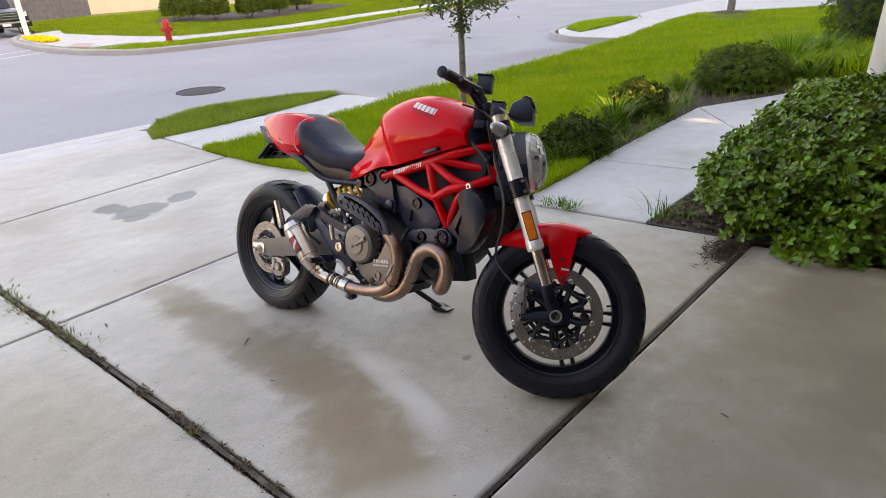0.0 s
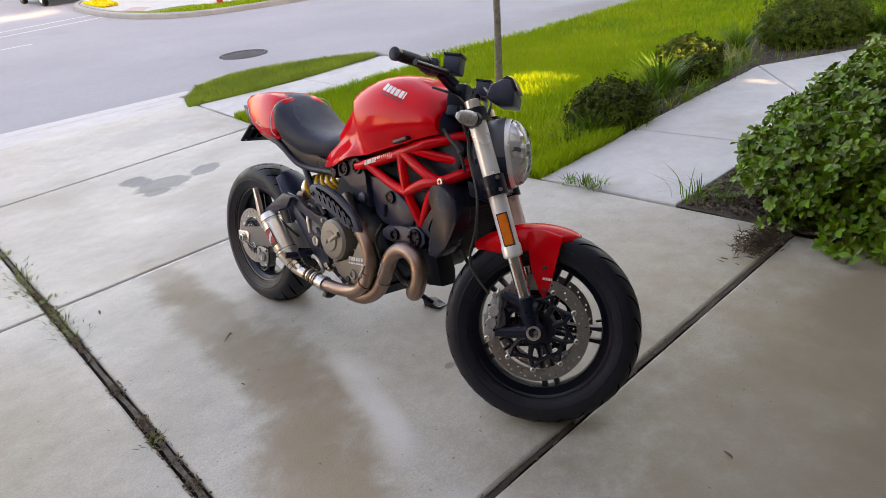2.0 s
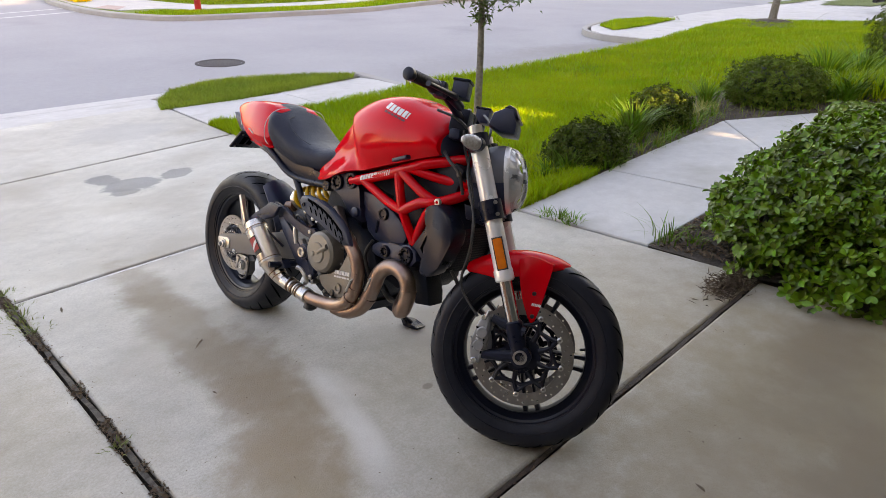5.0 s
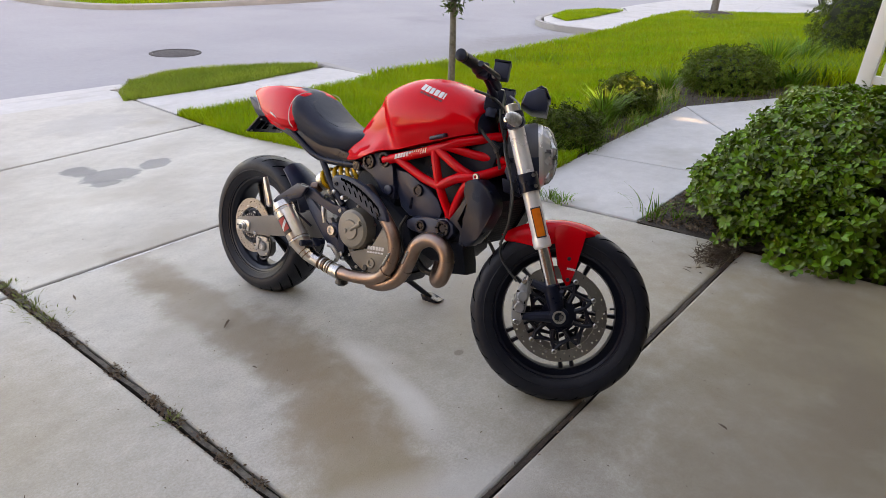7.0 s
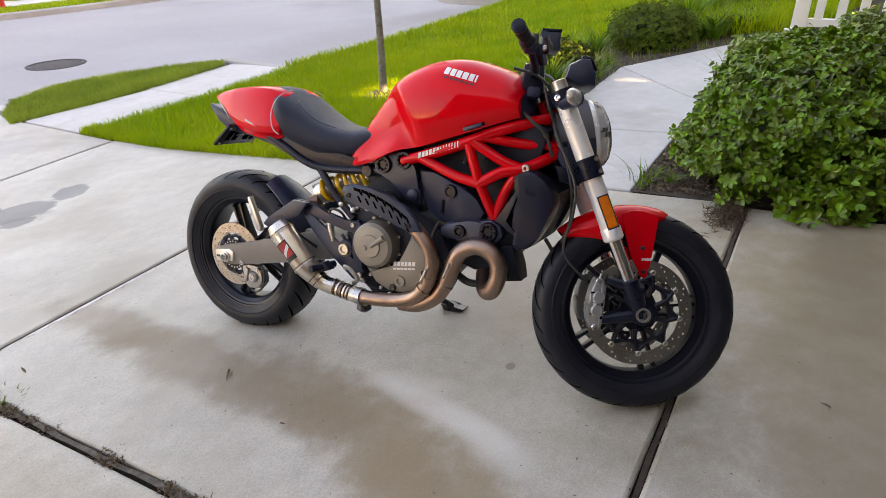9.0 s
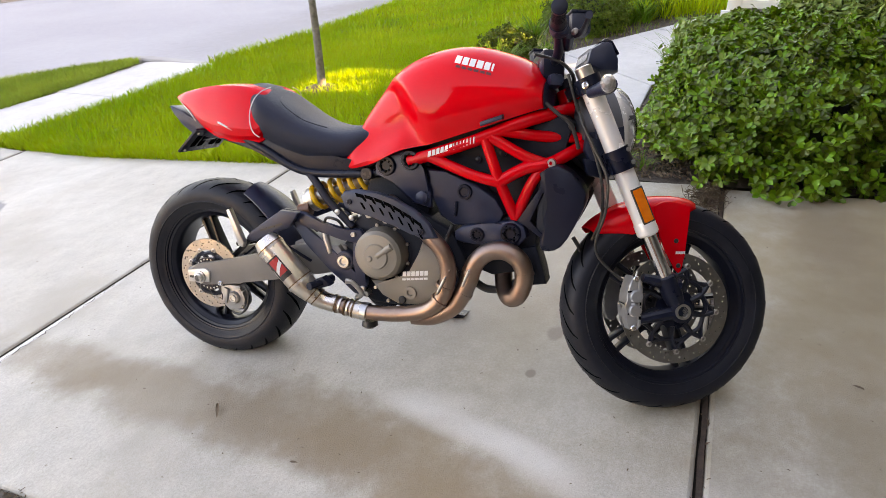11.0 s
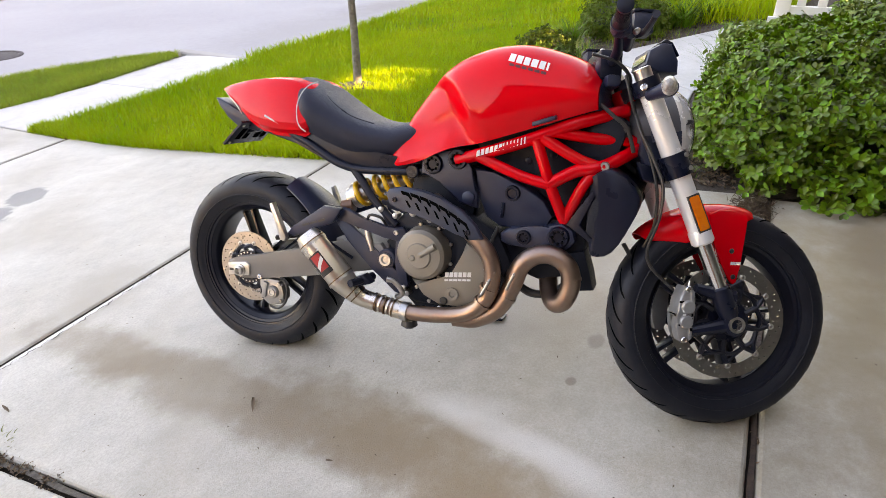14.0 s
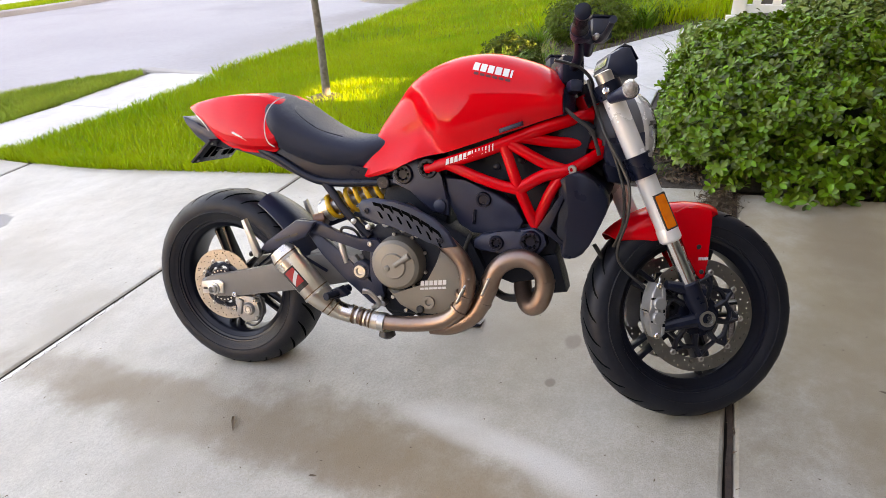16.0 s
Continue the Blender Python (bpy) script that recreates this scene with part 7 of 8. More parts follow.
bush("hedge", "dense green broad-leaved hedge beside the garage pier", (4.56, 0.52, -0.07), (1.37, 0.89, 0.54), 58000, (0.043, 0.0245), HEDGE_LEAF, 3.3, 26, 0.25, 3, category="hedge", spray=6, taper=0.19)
bush("vine", "pale green vine growing over the hedge and porch rail", (5.50, 0.62, 0.07), (0.58, 0.72, 0.34), 10000, (0.055, 0.030), IVY_LEAF, 2.6, 14, 0.9, 9, category="vine")
bush("vine", "pale green vine climbing over the porch rail", (5.34, 0.20, 0.14), (0.42, 0.55, 0.46), 8000, (0.060, 0.028), IVY_LEAF, 2.4, 14, 0.9, 12, category="vine")
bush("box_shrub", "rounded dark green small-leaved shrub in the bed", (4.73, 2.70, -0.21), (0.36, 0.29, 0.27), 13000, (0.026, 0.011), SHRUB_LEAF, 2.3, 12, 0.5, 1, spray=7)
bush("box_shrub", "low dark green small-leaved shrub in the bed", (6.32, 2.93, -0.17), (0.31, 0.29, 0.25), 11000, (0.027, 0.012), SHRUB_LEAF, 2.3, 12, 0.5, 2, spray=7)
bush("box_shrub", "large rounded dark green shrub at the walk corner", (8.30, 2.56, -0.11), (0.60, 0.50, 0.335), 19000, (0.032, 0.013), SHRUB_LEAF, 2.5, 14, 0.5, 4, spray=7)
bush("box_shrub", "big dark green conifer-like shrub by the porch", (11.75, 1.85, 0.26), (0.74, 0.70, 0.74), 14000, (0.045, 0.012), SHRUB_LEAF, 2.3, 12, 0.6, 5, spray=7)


def tuft(name, label, at, n, height, width, spread, mat, lean=0.9, category="ornamental grass", kind=""):
    """A clump of long arching leaves."""
    x, y = at
    a = rng.uniform(0, 2 * np.pi, n)
    H = height * rng.uniform(0.55, 1.2, n)
    r = spread * rng.uniform(0, 1, n)
    base = np.stack([r * np.cos(a) * 0.5, r * np.sin(a) * 0.5, np.zeros(n)], 1)
    d = np.stack([np.cos(a), np.sin(a), np.zeros(n)], 1)
    s = np.stack([-np.sin(a), np.cos(a), np.zeros(n)], 1)
    ln = lean * rng.uniform(0.4, 1.3, n) * H
    rows = []
    for i, t in enumerate((0, 0.3, 0.6, 0.85, 1.0)):
        c = base + d * (ln * t * t)[:, None] + np.array([0, 0, 1.0]) * (H * (t - 0.45 * t * t * lean))[:, None]
        wd = width * (1 - t) ** 0.6 * 0.5 + 0.0003
        rows += [c - s * wd, c + s * wd]
    V = np.stack(rows, 1).reshape(-1, 3)
    F = (np.arange(n)[:, None, None] * 10 + np.array([(0, 1, 3, 2), (2, 3, 5, 4), (4, 5, 7, 6), (6, 7, 9, 8)])[None]).reshape(-1, 4)
    ob = tagged(new(name, array_mesh(name, V, F, mat)), label, category, kind=kind)
    ob.location = (x, y, lawn_z(x, y))
    return ob


LILY = surf("lily_leaf", (0.075, 0.18, 0.010), (0.13, 0.24, 0.018), 3, 0.5, spec=0.15, vary=0.5, through=0.2)
JOINT_WEED = surf("joint_weed_leaf", (0.13, 0.19, 0.03), (0.24, 0.24, 0.07), 14, 0.6, vary=0.5, through=0.2)
LILY_YELLOW = surf("yellowing_leaf", (0.30, 0.30, 0.05), (0.22, 0.24, 0.04), 3, 0.5, vary=0.3, through=0.25)
for at, n, h, sp in (((5.58, 2.80), 120, 0.42, 0.24), ((5.28, 2.72), 70, 0.26, 0.22), ((5.80, 2.88), 80, 0.38, 0.24), ((7.55, 3.00), 110, 0.38, 0.26), ((4.35, 2.62), 60, 0.22, 0.24), ((9.75, 2.45), 200, 0.66, 0.45), ((10.3, 2.2), 160, 0.6, 0.4), ((9.3, 2.75), 60, 0.40, 0.3)):
    tuft("lily_tuft", "arching green strap-leaved clump in the bed", at, n, h, 0.015, sp, LILY, lean=0.65)
for i in range(34):
    x = 8.6 + 3.8 * i / 34
    y = float(np.interp(x, [6.9, 8.3, 10.2, 12.4], [2.72, 1.95, 1.45, 0.95])) + rng.uniform(-0.10, 0.45)
    tuft("lily_tuft", "arching green strap-leaved clump in the bed", (x, y), int(rng.integers(34, 60)), rng.uniform(0.24, 0.42), 0.019, 0.30, LILY)
for i in range(22):
    x = 4.45 + 2.9 * i / 22 + rng.uniform(-0.05, 0.05)
    y = float(np.interp(x, [4.5, 5.5, 6.2, 7.4], [2.36, 2.48, 2.54, 2.68])) + rng.uniform(0.0, 0.16)
    tuft("weed_tuft", "straggling weeds along the walk's edge", (x, y), int(rng.integers(14, 34)), rng.uniform(0.10, 0.24), 0.007, 0.22, LILY_YELLOW if i % 3 == 0 else LILY)
for at, n, h in (((6.9, 2.86), 40, 0.20), ((7.25, 2.9), 34, 0.22), ((6.5, 2.8), 40, 0.18), ((4.5, 2.72), 50, 0.2), ((4.15, 2.66), 40, 0.18), ((4.8, 2.68), 46, 0.2), ((5.6, 2.72), 40, 0.2)):
    tuft("weed_tuft", "yellowing green weeds at the edge of the bed", at, n, h, 0.008, 0.28, LILY_YELLOW if at[0] > 6 else LILY)
for at, n, h in (((3.55, 1.36), 22, 0.15), ((3.60, 1.26), 26, 0.09), ((3.45, 2.02), 60, 0.07), ((3.45, 1.93), 50, 0.06), ((3.45, 2.12), 40, 0.05), ((3.50, 1.40), 12, 0.20), ((6.35, 1.30), 60, 0.42), ((6.0, 1.35), 50, 0.38)):
    tuft("weed_tuft", "small green weeds growing from the joint", at, n, h, 0.006, 0.16, LILY)
# dead sprig by the hedge corner
n_ = 700
pos = np.stack([3.23 + rng.normal(0, 0.085, n_), 0.91 + rng.normal(0, 0.038, n_), np.zeros(n_)], 1)
pos[:, 2] = [fall(y) + rng.uniform(0.004, 0.035) for y in pos[:, 1]]
V, F = leaves(pos, np.tile([0, 0, 1.0], (n_, 1)), 0.045, 0.0036, jitter=0.6, shape="thin")
tagged(new("dead_sprig", array_mesh("dead_sprig", V, F, DRY_LEAF)), "dry brown dead twigs lying by the hedge", "twigs", kind="stuff")
xy = np.concatenate([scatter(1500, 3.46, 4.9, 1.0, 1.42, lambda x, y: True), scatter(2600, 4.2, 9.5, 1.6, 3.4, lambda x, y: within(x, y, BED))])
pos = np.concatenate([xy, np.array([[fall(y) + 0.006] for x, y in xy])], 1)
V, F = leaves(pos, np.tile([0, 0, 1.0], (len(pos), 1)), 0.034, 0.014, jitter=0.45, shape="thin")
tagged(new("mulch_chips", array_mesh("mulch_chips", V, F, DRY_LEAF)), "brown and grey mulch chips on the beds", "mulch", kind="stuff")


def tree(name, label, at, height, r, crown_z, crown_r, n_leaf, lean=0.0):
    """A slender tree: tapered trunk, limbs, and a loose crown."""
    x, y = at
    root = tagged(new(name), label, "tree")
    root.location = (x, y, lawn_z(x, y))
    part("trunk", tube([(0, 0, -0.05), (0.01, 0.0, height * 0.2), (lean * 0.3, 0.015, height * 0.45), (lean * 0.7, 0.0, height * 0.75), (lean, 0.01, height)], [r * 1.25, r, r * 0.85, r * 0.55, r * 0.15], 12, 5), BARK, root)
    pos = []
    for i in range(26):
        z0 = crown_z + (height - crown_z) * (i / 26) ** 1.1
        a = i * 2.4 + rng.uniform(-0.4, 0.4)
        L = crown_r * (1.0 - 0.75 * (z0 - crown_z) / (height - crown_z)) * rng.uniform(0.6, 1.1)
        c = Vector((lean * z0 / height, 0, z0))
        tip = c + Vector((math.cos(a) * L, math.sin(a) * L, L * rng.uniform(-0.25, 0.5)))
        mid_ = c.lerp(tip, 0.5) + Vector((0, 0, 0.06))
        part("limb", tube([c, mid_, tip], [r * 0.28, r * 0.16, r * 0.05], 6, 4), BARK, root)
        for j in range(n_leaf // 26):
            t = rng.uniform(0.25, 1.08)
            q = c.lerp(mid_, t * 2) if t < 0.5 else mid_.lerp(tip, t * 2 - 1)
            pos.append(np.array(q) + rng.normal(0, 0.07, 3))
    for i in range(n_leaf // 9):
        z0 = crown_z - 0.08 + 0.9 * (i / (n_leaf // 9)) ** 1.3
        a = rng.uniform(0, 2 * math.pi)
        q = rng.uniform(0.03, 0.13)
        pos.append(np.array([lean * z0 / height + q * math.cos(a), q * math.sin(a), z0 + rng.normal(0, 0.03)]))
    pos = np.array(pos)
    V, F = leaves(pos, np.tile([0, 0, 1.0], (len(pos), 1)), 0.068, 0.024, jitter=0.9, shape="thin")
    cr = new("crown", array_mesh("crown", V, F, TREE_LEAF))
    cr.parent = root
    tagged(cr, kind="stuff")
    return root


tree("young_tree", "young street tree with slim grey trunk in the lawn", (5.50, 4.64), 3.2, 0.036, 1.13, 0.85, 4600, 0.03)
tree("young_tree", "slim young tree further along the lawn", (22.6, 7.75), 4.5, 0.105, 1.9, 1.4, 2000, 0.0)
for x, y, r in ((5.5, 4.64, 0.20), (21.3, 7.3, 1.0)):
    bm = lathe([(0.0, 0.035), (r * 0.5, 0.03), (r * 0.9, 0.01), (r * 1.1, -0.02)], (x, y, lawn_z(x, y) + 0.012), (0, 0, 1), 20)
    tagged(part("mulch_ring", bm, SOIL), "dark mulch ring round the tree trunk", "mulch", kind="structure")

tagged(part("tree_mulch", lathe([(0.0, 0.10), (0.35, 0.09), (0.62, 0.05), (0.78, -0.02)], (22.6, 7.75, lawn_z(22.6, 7.75)), (0, 0, 1), 28), SOIL), "dark mulch ring heaped round the young tree", "mulch")
# weeds and debris in the long joint of the drive
for i in range(46):
    y = 1.0 + 5.2 * (i / 46) + rng.uniform(-0.05, 0.05)
    if rng.uniform() < (0.08 if y < 2.9 else 0.75 if y < 5.0 else 0.5):
        near = y < 2.9
        tuft("joint_weed", "tiny green weeds in the driveway joint", (skewed(AX, y)[0] + rng.uniform(-0.03, 0.03), y), int(rng.integers(14, 28) if near else rng.integers(24, 60)), rng.uniform(0.015, 0.024) if near else rng.uniform(0.018, 0.040), 0.0050, 0.10 if near else 0.17, JOINT_WEED, category="weed", kind="stuff").location.z = fall(y) - 0.005
litter_at = np.concatenate([rng.uniform(0.9, 4.2, 30), [3.36, 3.30, 3.42, 2.86, 2.3, 2.27, 1.86, 1.5]])
pick_at = rng.integers(0, len(litter_at), 1700)
pos = np.stack([rng.normal(0, 0.026, 1700) * rng.uniform(0.4, 1.3, 1700), litter_at[pick_at] + rng.normal(0, 0.022, 1700), np.zeros(1700)], 1)
pos[:, 0] += [skewed(AX, y)[0] for y in pos[:, 1]]
pos2 = np.stack([rng.uniform(-2, 3.3, 90), BY + rng.normal(0, 0.02, 90), np.zeros(90)], 1)
pos = np.concatenate([pos, pos2])
pos[:, 2] = [fall(y) - 0.002 for y in pos[:, 1]]
V, F = leaves(pos, np.tile([0, 0, 1.0], (len(pos), 1)), 0.016, 0.006, jitter=0.4, shape="thin")
tagged(new("joint_litter", array_mesh("joint_litter", V, F, DRY_LEAF)), "dry brown litter caught in the driveway joints", "litter", kind="stuff")
xy = scatter(520, -1.5, 3.3, 0.3, 5.0, lambda x, y: True)
pos = np.concatenate([xy, np.array([[fall(y) + 0.004] for x, y in xy])], 1)
V, F = leaves(pos, np.tile([0, 0, 1.0], (len(pos), 1)), 0.010, 0.0035, jitter=0.15, shape="thin")
tagged(new("dry_litter", array_mesh("dry_litter", V, F, DRY_LEAF)), "dry leaf specks scattered on the concrete", "litter", kind="stuff")
for (x, y), L in (((0.977, 3.05), 0.055), ((1.292, 2.24), 0.06), ((1.19, 1.87), 0.03), ((1.95, 0.45), 0.03)):
    V, F = leaves(np.array([[0, 0, 0.006]]), np.array([[0, 0, 1.0]]), L, 0.010, jitter=0.05)
    ob = tagged(new("fallen_leaf", array_mesh("fallen_leaf", V, F, DRY_LEAF)), "dry brown fallen leaf on the concrete", "leaf")
    ob.location = (x, y, fall(y) + 0.002)


# ---- the street and the far side ----
mh = tagged(new("manhole_cover"), "rusty dark iron manhole cover in the street", "manhole cover")
mh.location = (5.85, 11.75, ROAD_Z)
part("cover", lathe([(0, 0.006), (0.38, 0.006), (0.39, 0.004), (0.39, -0.02)], (0, 0, 0), (0, 0, 1), 40), IRON, mh)
part("ring", lathe([(0.40, 0.010), (0.46, 0.010), (0.465, -0.02), (0.40, -0.02)], (0, 0, 0), (0, 0, 1), 40, closed=True), IRON, mh)

FK = [(12.2, 60), (10.2, 45), (9.0, 38), (8.62, 34), (8.3, 31.6), (7.5, 30.1), (6.85, 28.0), (6.62, 24.8), (6.75, 22.4), (7.25, 20.5), (8.4, 19.2), (11.4, 18.9), (14.7, 18.9), (18.7, 20.0), (29.5, 22.6), (45, 28), (80, 42)]
far_kerb = tagged(new("far_kerb"), "pale concrete kerb round the far street corner", "kerb", kind="structure")
kerb_run(FK, ROAD_Z - 0.1, ROAD_Z + 0.15, far_kerb, 0.22)


BEND = FK[6:]      # the stretch that has a verge and a sidewalk


def offset_line(line, d):
    pts = smooth_line([Vector((x, y, 0)) for x, y in line], 8)
    out = []
    for i, p in enumerate(pts):
        t = (pts[min(i + 1, len(pts) - 1)] - pts[max(i - 1, 0)]).normalized()
        out.append(p + Vector((-t.y, t.x, 0)) * d)
    return out


def strip(name, d0, d1, z, mat, label, category):
    a, b = offset_line(BEND, d0), offset_line(BEND, d1)
    verts = [(p.x, p.y, z) for p in a] + [(p.x, p.y, z + 0.02) for p in b]
    n = len(a)
    return tagged(new(name, mesh_of(name, verts, [(i, i + 1, n + i + 1, n + i) for i in range(n - 1)], mat)), label, category, kind="structure")


strip("far_grass_verge", 0.1, 1.55, ROAD_Z + 0.14, FAR_TURF, "green grass strip beside the far kerb", "verge")
strip("far_sidewalk", 1.55, 2.75, ROAD_Z + 0.15, CONCRETE_PALE, "pale concrete sidewalk across the street", "sidewalk")
edge = [(x, y, ROAD_Z + 0.17) for x, y in ((12.45, 60.0), (10.4, 45.0), (9.2, 38.0), (8.82, 34.0), (8.5, 31.6), (8.3, 30.5), (9.3, 30.9), (8.75, 28.6), (9.05, 26.4), (9.5, 24.4), (9.9, 22.9), (10.4, 22.1), (11.6, 21.65), (14.7, 21.65), (18.4, 22.7), (28.9, 25.3), (44.0, 30.6), (79.0, 44.6), (200.0, 60.0), (200.0, 200.0), (60.0, 200.0))]
tagged(new("far_lawn", mesh_of("far_lawn", edge, [tuple(range(len(edge)))], FAR_TURF)), "green lawn of the house across the street", "lawn", kind="structure")
a, b = offset_line(BEND, 0.12), offset_line(BEND, 1.5)
xy = []
for i in range(len(a) - 1):
    if a[i].y < 30 and a[i].x < 40 and not (a[i].x < 9 and a[i].y > 20.6):
        L = (a[i + 1] - a[i]).length
        for j in range(int(900 * L)):
            t, s = rng.uniform(), rng.uniform()
            q = a[i].lerp(a[i + 1], t).lerp(b[i].lerp(b[i + 1], t), s)
            xy.append((q.x, q.y))
xy = np.array(xy)
V, F = blades(xy, np.full(len(xy), ROAD_Z + 0.14), 0.06, 0.02)
tagged(new("far_verge_grass", array_mesh("far_verge_grass", V, F, GRASS)), "grass blades on the far verge", "grass", kind="stuff")
bedp = [(12.9, 29.4), (13.6, 28.0), (14.6, 26.6), (16.0, 25.8), (17.6, 26.0), (24.0, 29.0), (24.2, 32.6), (14.2, 32.2)]
turf_edge = [(x, y) for x, y, z in edge]
xy = scatter(110000, 8.4, 30, 21.6, 39.5, lambda x, y: within(x, y, turf_edge) and not within(x, y, bedp))
V, F = blades(xy, np.full(len(xy), ROAD_Z + 0.17), 0.055, 0.026)
tagged(new("far_lawn_blades", array_mesh("far_lawn_blades", V, F, GRASS)), "grass blades on the lawn across the street", "grass", kind="stuff")

flat_slab("corner_slab", [(6.78, 25.0), (6.98, 28.0), (7.62, 30.0), (9.28, 30.85), (8.73, 28.6), (9.03, 26.4), (9.48, 24.4), (9.9, 22.9), (10.5, 22.0), (11.8, 21.7), (11.0, 20.6), (9.3, 21.0), (8.6, 21.6), (7.3, 21.5), (6.9, 22.8)], far_kerb, ROAD_Z + 0.164)
# corner ramp, painted lines
tagged(new("kerb_ramp", mesh_of("kerb_ramp", [(6.92, 22.7, ROAD_Z + 0.169), (7.22, 21.6, ROAD_Z + 0.169), (7.85, 22.6, ROAD_Z + 0.169), (7.55, 23.5, ROAD_Z + 0.169)], [(0, 1, 2, 3)], surf("ramp_brick", (0.46, 0.35, 0.31), (0.40, 0.29, 0.255), 6, 0.8))),
       "pinkish kerb ramp at the street corner", "ramp", kind="structure")
for line in ([(2.2, 18.8), (3.6, 19.15), 0.12], [(2.0, 21.4), (6.6, 23.5), 0.14], [(1.5, 22.5), (6.5, 24.8), 0.14], [(-3.0, 17.6), (0.2, 18.3), 0.12]):
    (x0, y0), (x1, y1), wd = line
    d = Vector((x1 - x0, y1 - y0, 0)).normalized()
    s = Vector((-d.y, d.x, 0)) * wd / 2
    tagged(new("road_line", mesh_of("road_line", [(x0 + s.x, y0 + s.y, ROAD_Z + 0.004), (x1 + s.x, y1 + s.y, ROAD_Z + 0.004), (x1 - s.x, y1 - s.y, ROAD_Z + 0.004), (x0 - s.x, y0 - s.y, ROAD_Z + 0.004)], [(3, 2, 1, 0)], ROAD_PAINT)),
           "worn white painted line on the street", "road marking", kind="structure")

# hydrant
hy = tagged(new("fire_hydrant"), "red cast-iron fire hydrant on the far verge", "hydrant")
hy.location = (9.37, 20.60, ROAD_Z + 0.14)
part("barrel", lathe([(0.0, 0), (0.14, 0), (0.14, 0.03), (0.10, 0.04), (0.10, 0.40), (0.135, 0.41), (0.135, 0.45), (0.11, 0.46), (0.10, 0.52), (0.0, 0.52)], (0, 0, 0), (0, 0, 1), 24), HYDRANT_RED, hy)
part("bonnet", lathe([(0.125, 0.52), (0.13, 0.55), (0.11, 0.62), (0.07, 0.67), (0.035, 0.69), (0.03, 0.74), (0.0, 0.745)], (0, 0, 0), (0, 0, 1), 24), HYDRANT_RED, hy)
for dx, dy, r in ((-1, -0.2, 0.055), (1, 0.2, 0.055), (-0.2, -1, 0.075)):
    n_ = Vector((dx, dy, 0)).normalized()
    part("outlet", lathe([(r, 0), (r, 0.05), (r * 1.25, 0.055), (r * 1.25, 0.09), (r * 0.4, 0.095), (r * 0.35, 0.12), (0, 0.12)], n_ * 0.09 + Vector((0, 0, 0.38)), n_, 16), HYDRANT_RED, hy)
# corner sign post with yellow flowers
sp = tagged(new("sign_post"), "white square post at the street corner", "post")
sp.location = (7.42, 28.4, ROAD_Z + 0.15)
part("post", box(-0.08, 0.08, -0.08, 0.08, 0, 3.2, 0.012), WHITE_PAINT, sp)
xy = scatter(9000, 6.8, 8.0, 24.6, 28.6, lambda x, y: within(x, y, [(6.95, 26.2), (7.1, 28.0), (7.6, 28.2), (7.78, 26.9), (7.55, 25.0), (6.95, 24.9)]))
pos = np.concatenate([xy, rng.uniform(0.02, 0.09, (len(xy), 1)) + ROAD_Z + 0.165], 1)
V, F = leaves(pos, np.tile([0, 0, 1.0], (len(pos), 1)), 0.050, 0.045, jitter=0.4)
tagged(new("yellow_flower_patch", array_mesh("yellow_flower_patch", V, F, YELLOW_FLOWER)), "bright yellow flower patch at the street corner", "flowers", kind="stuff")


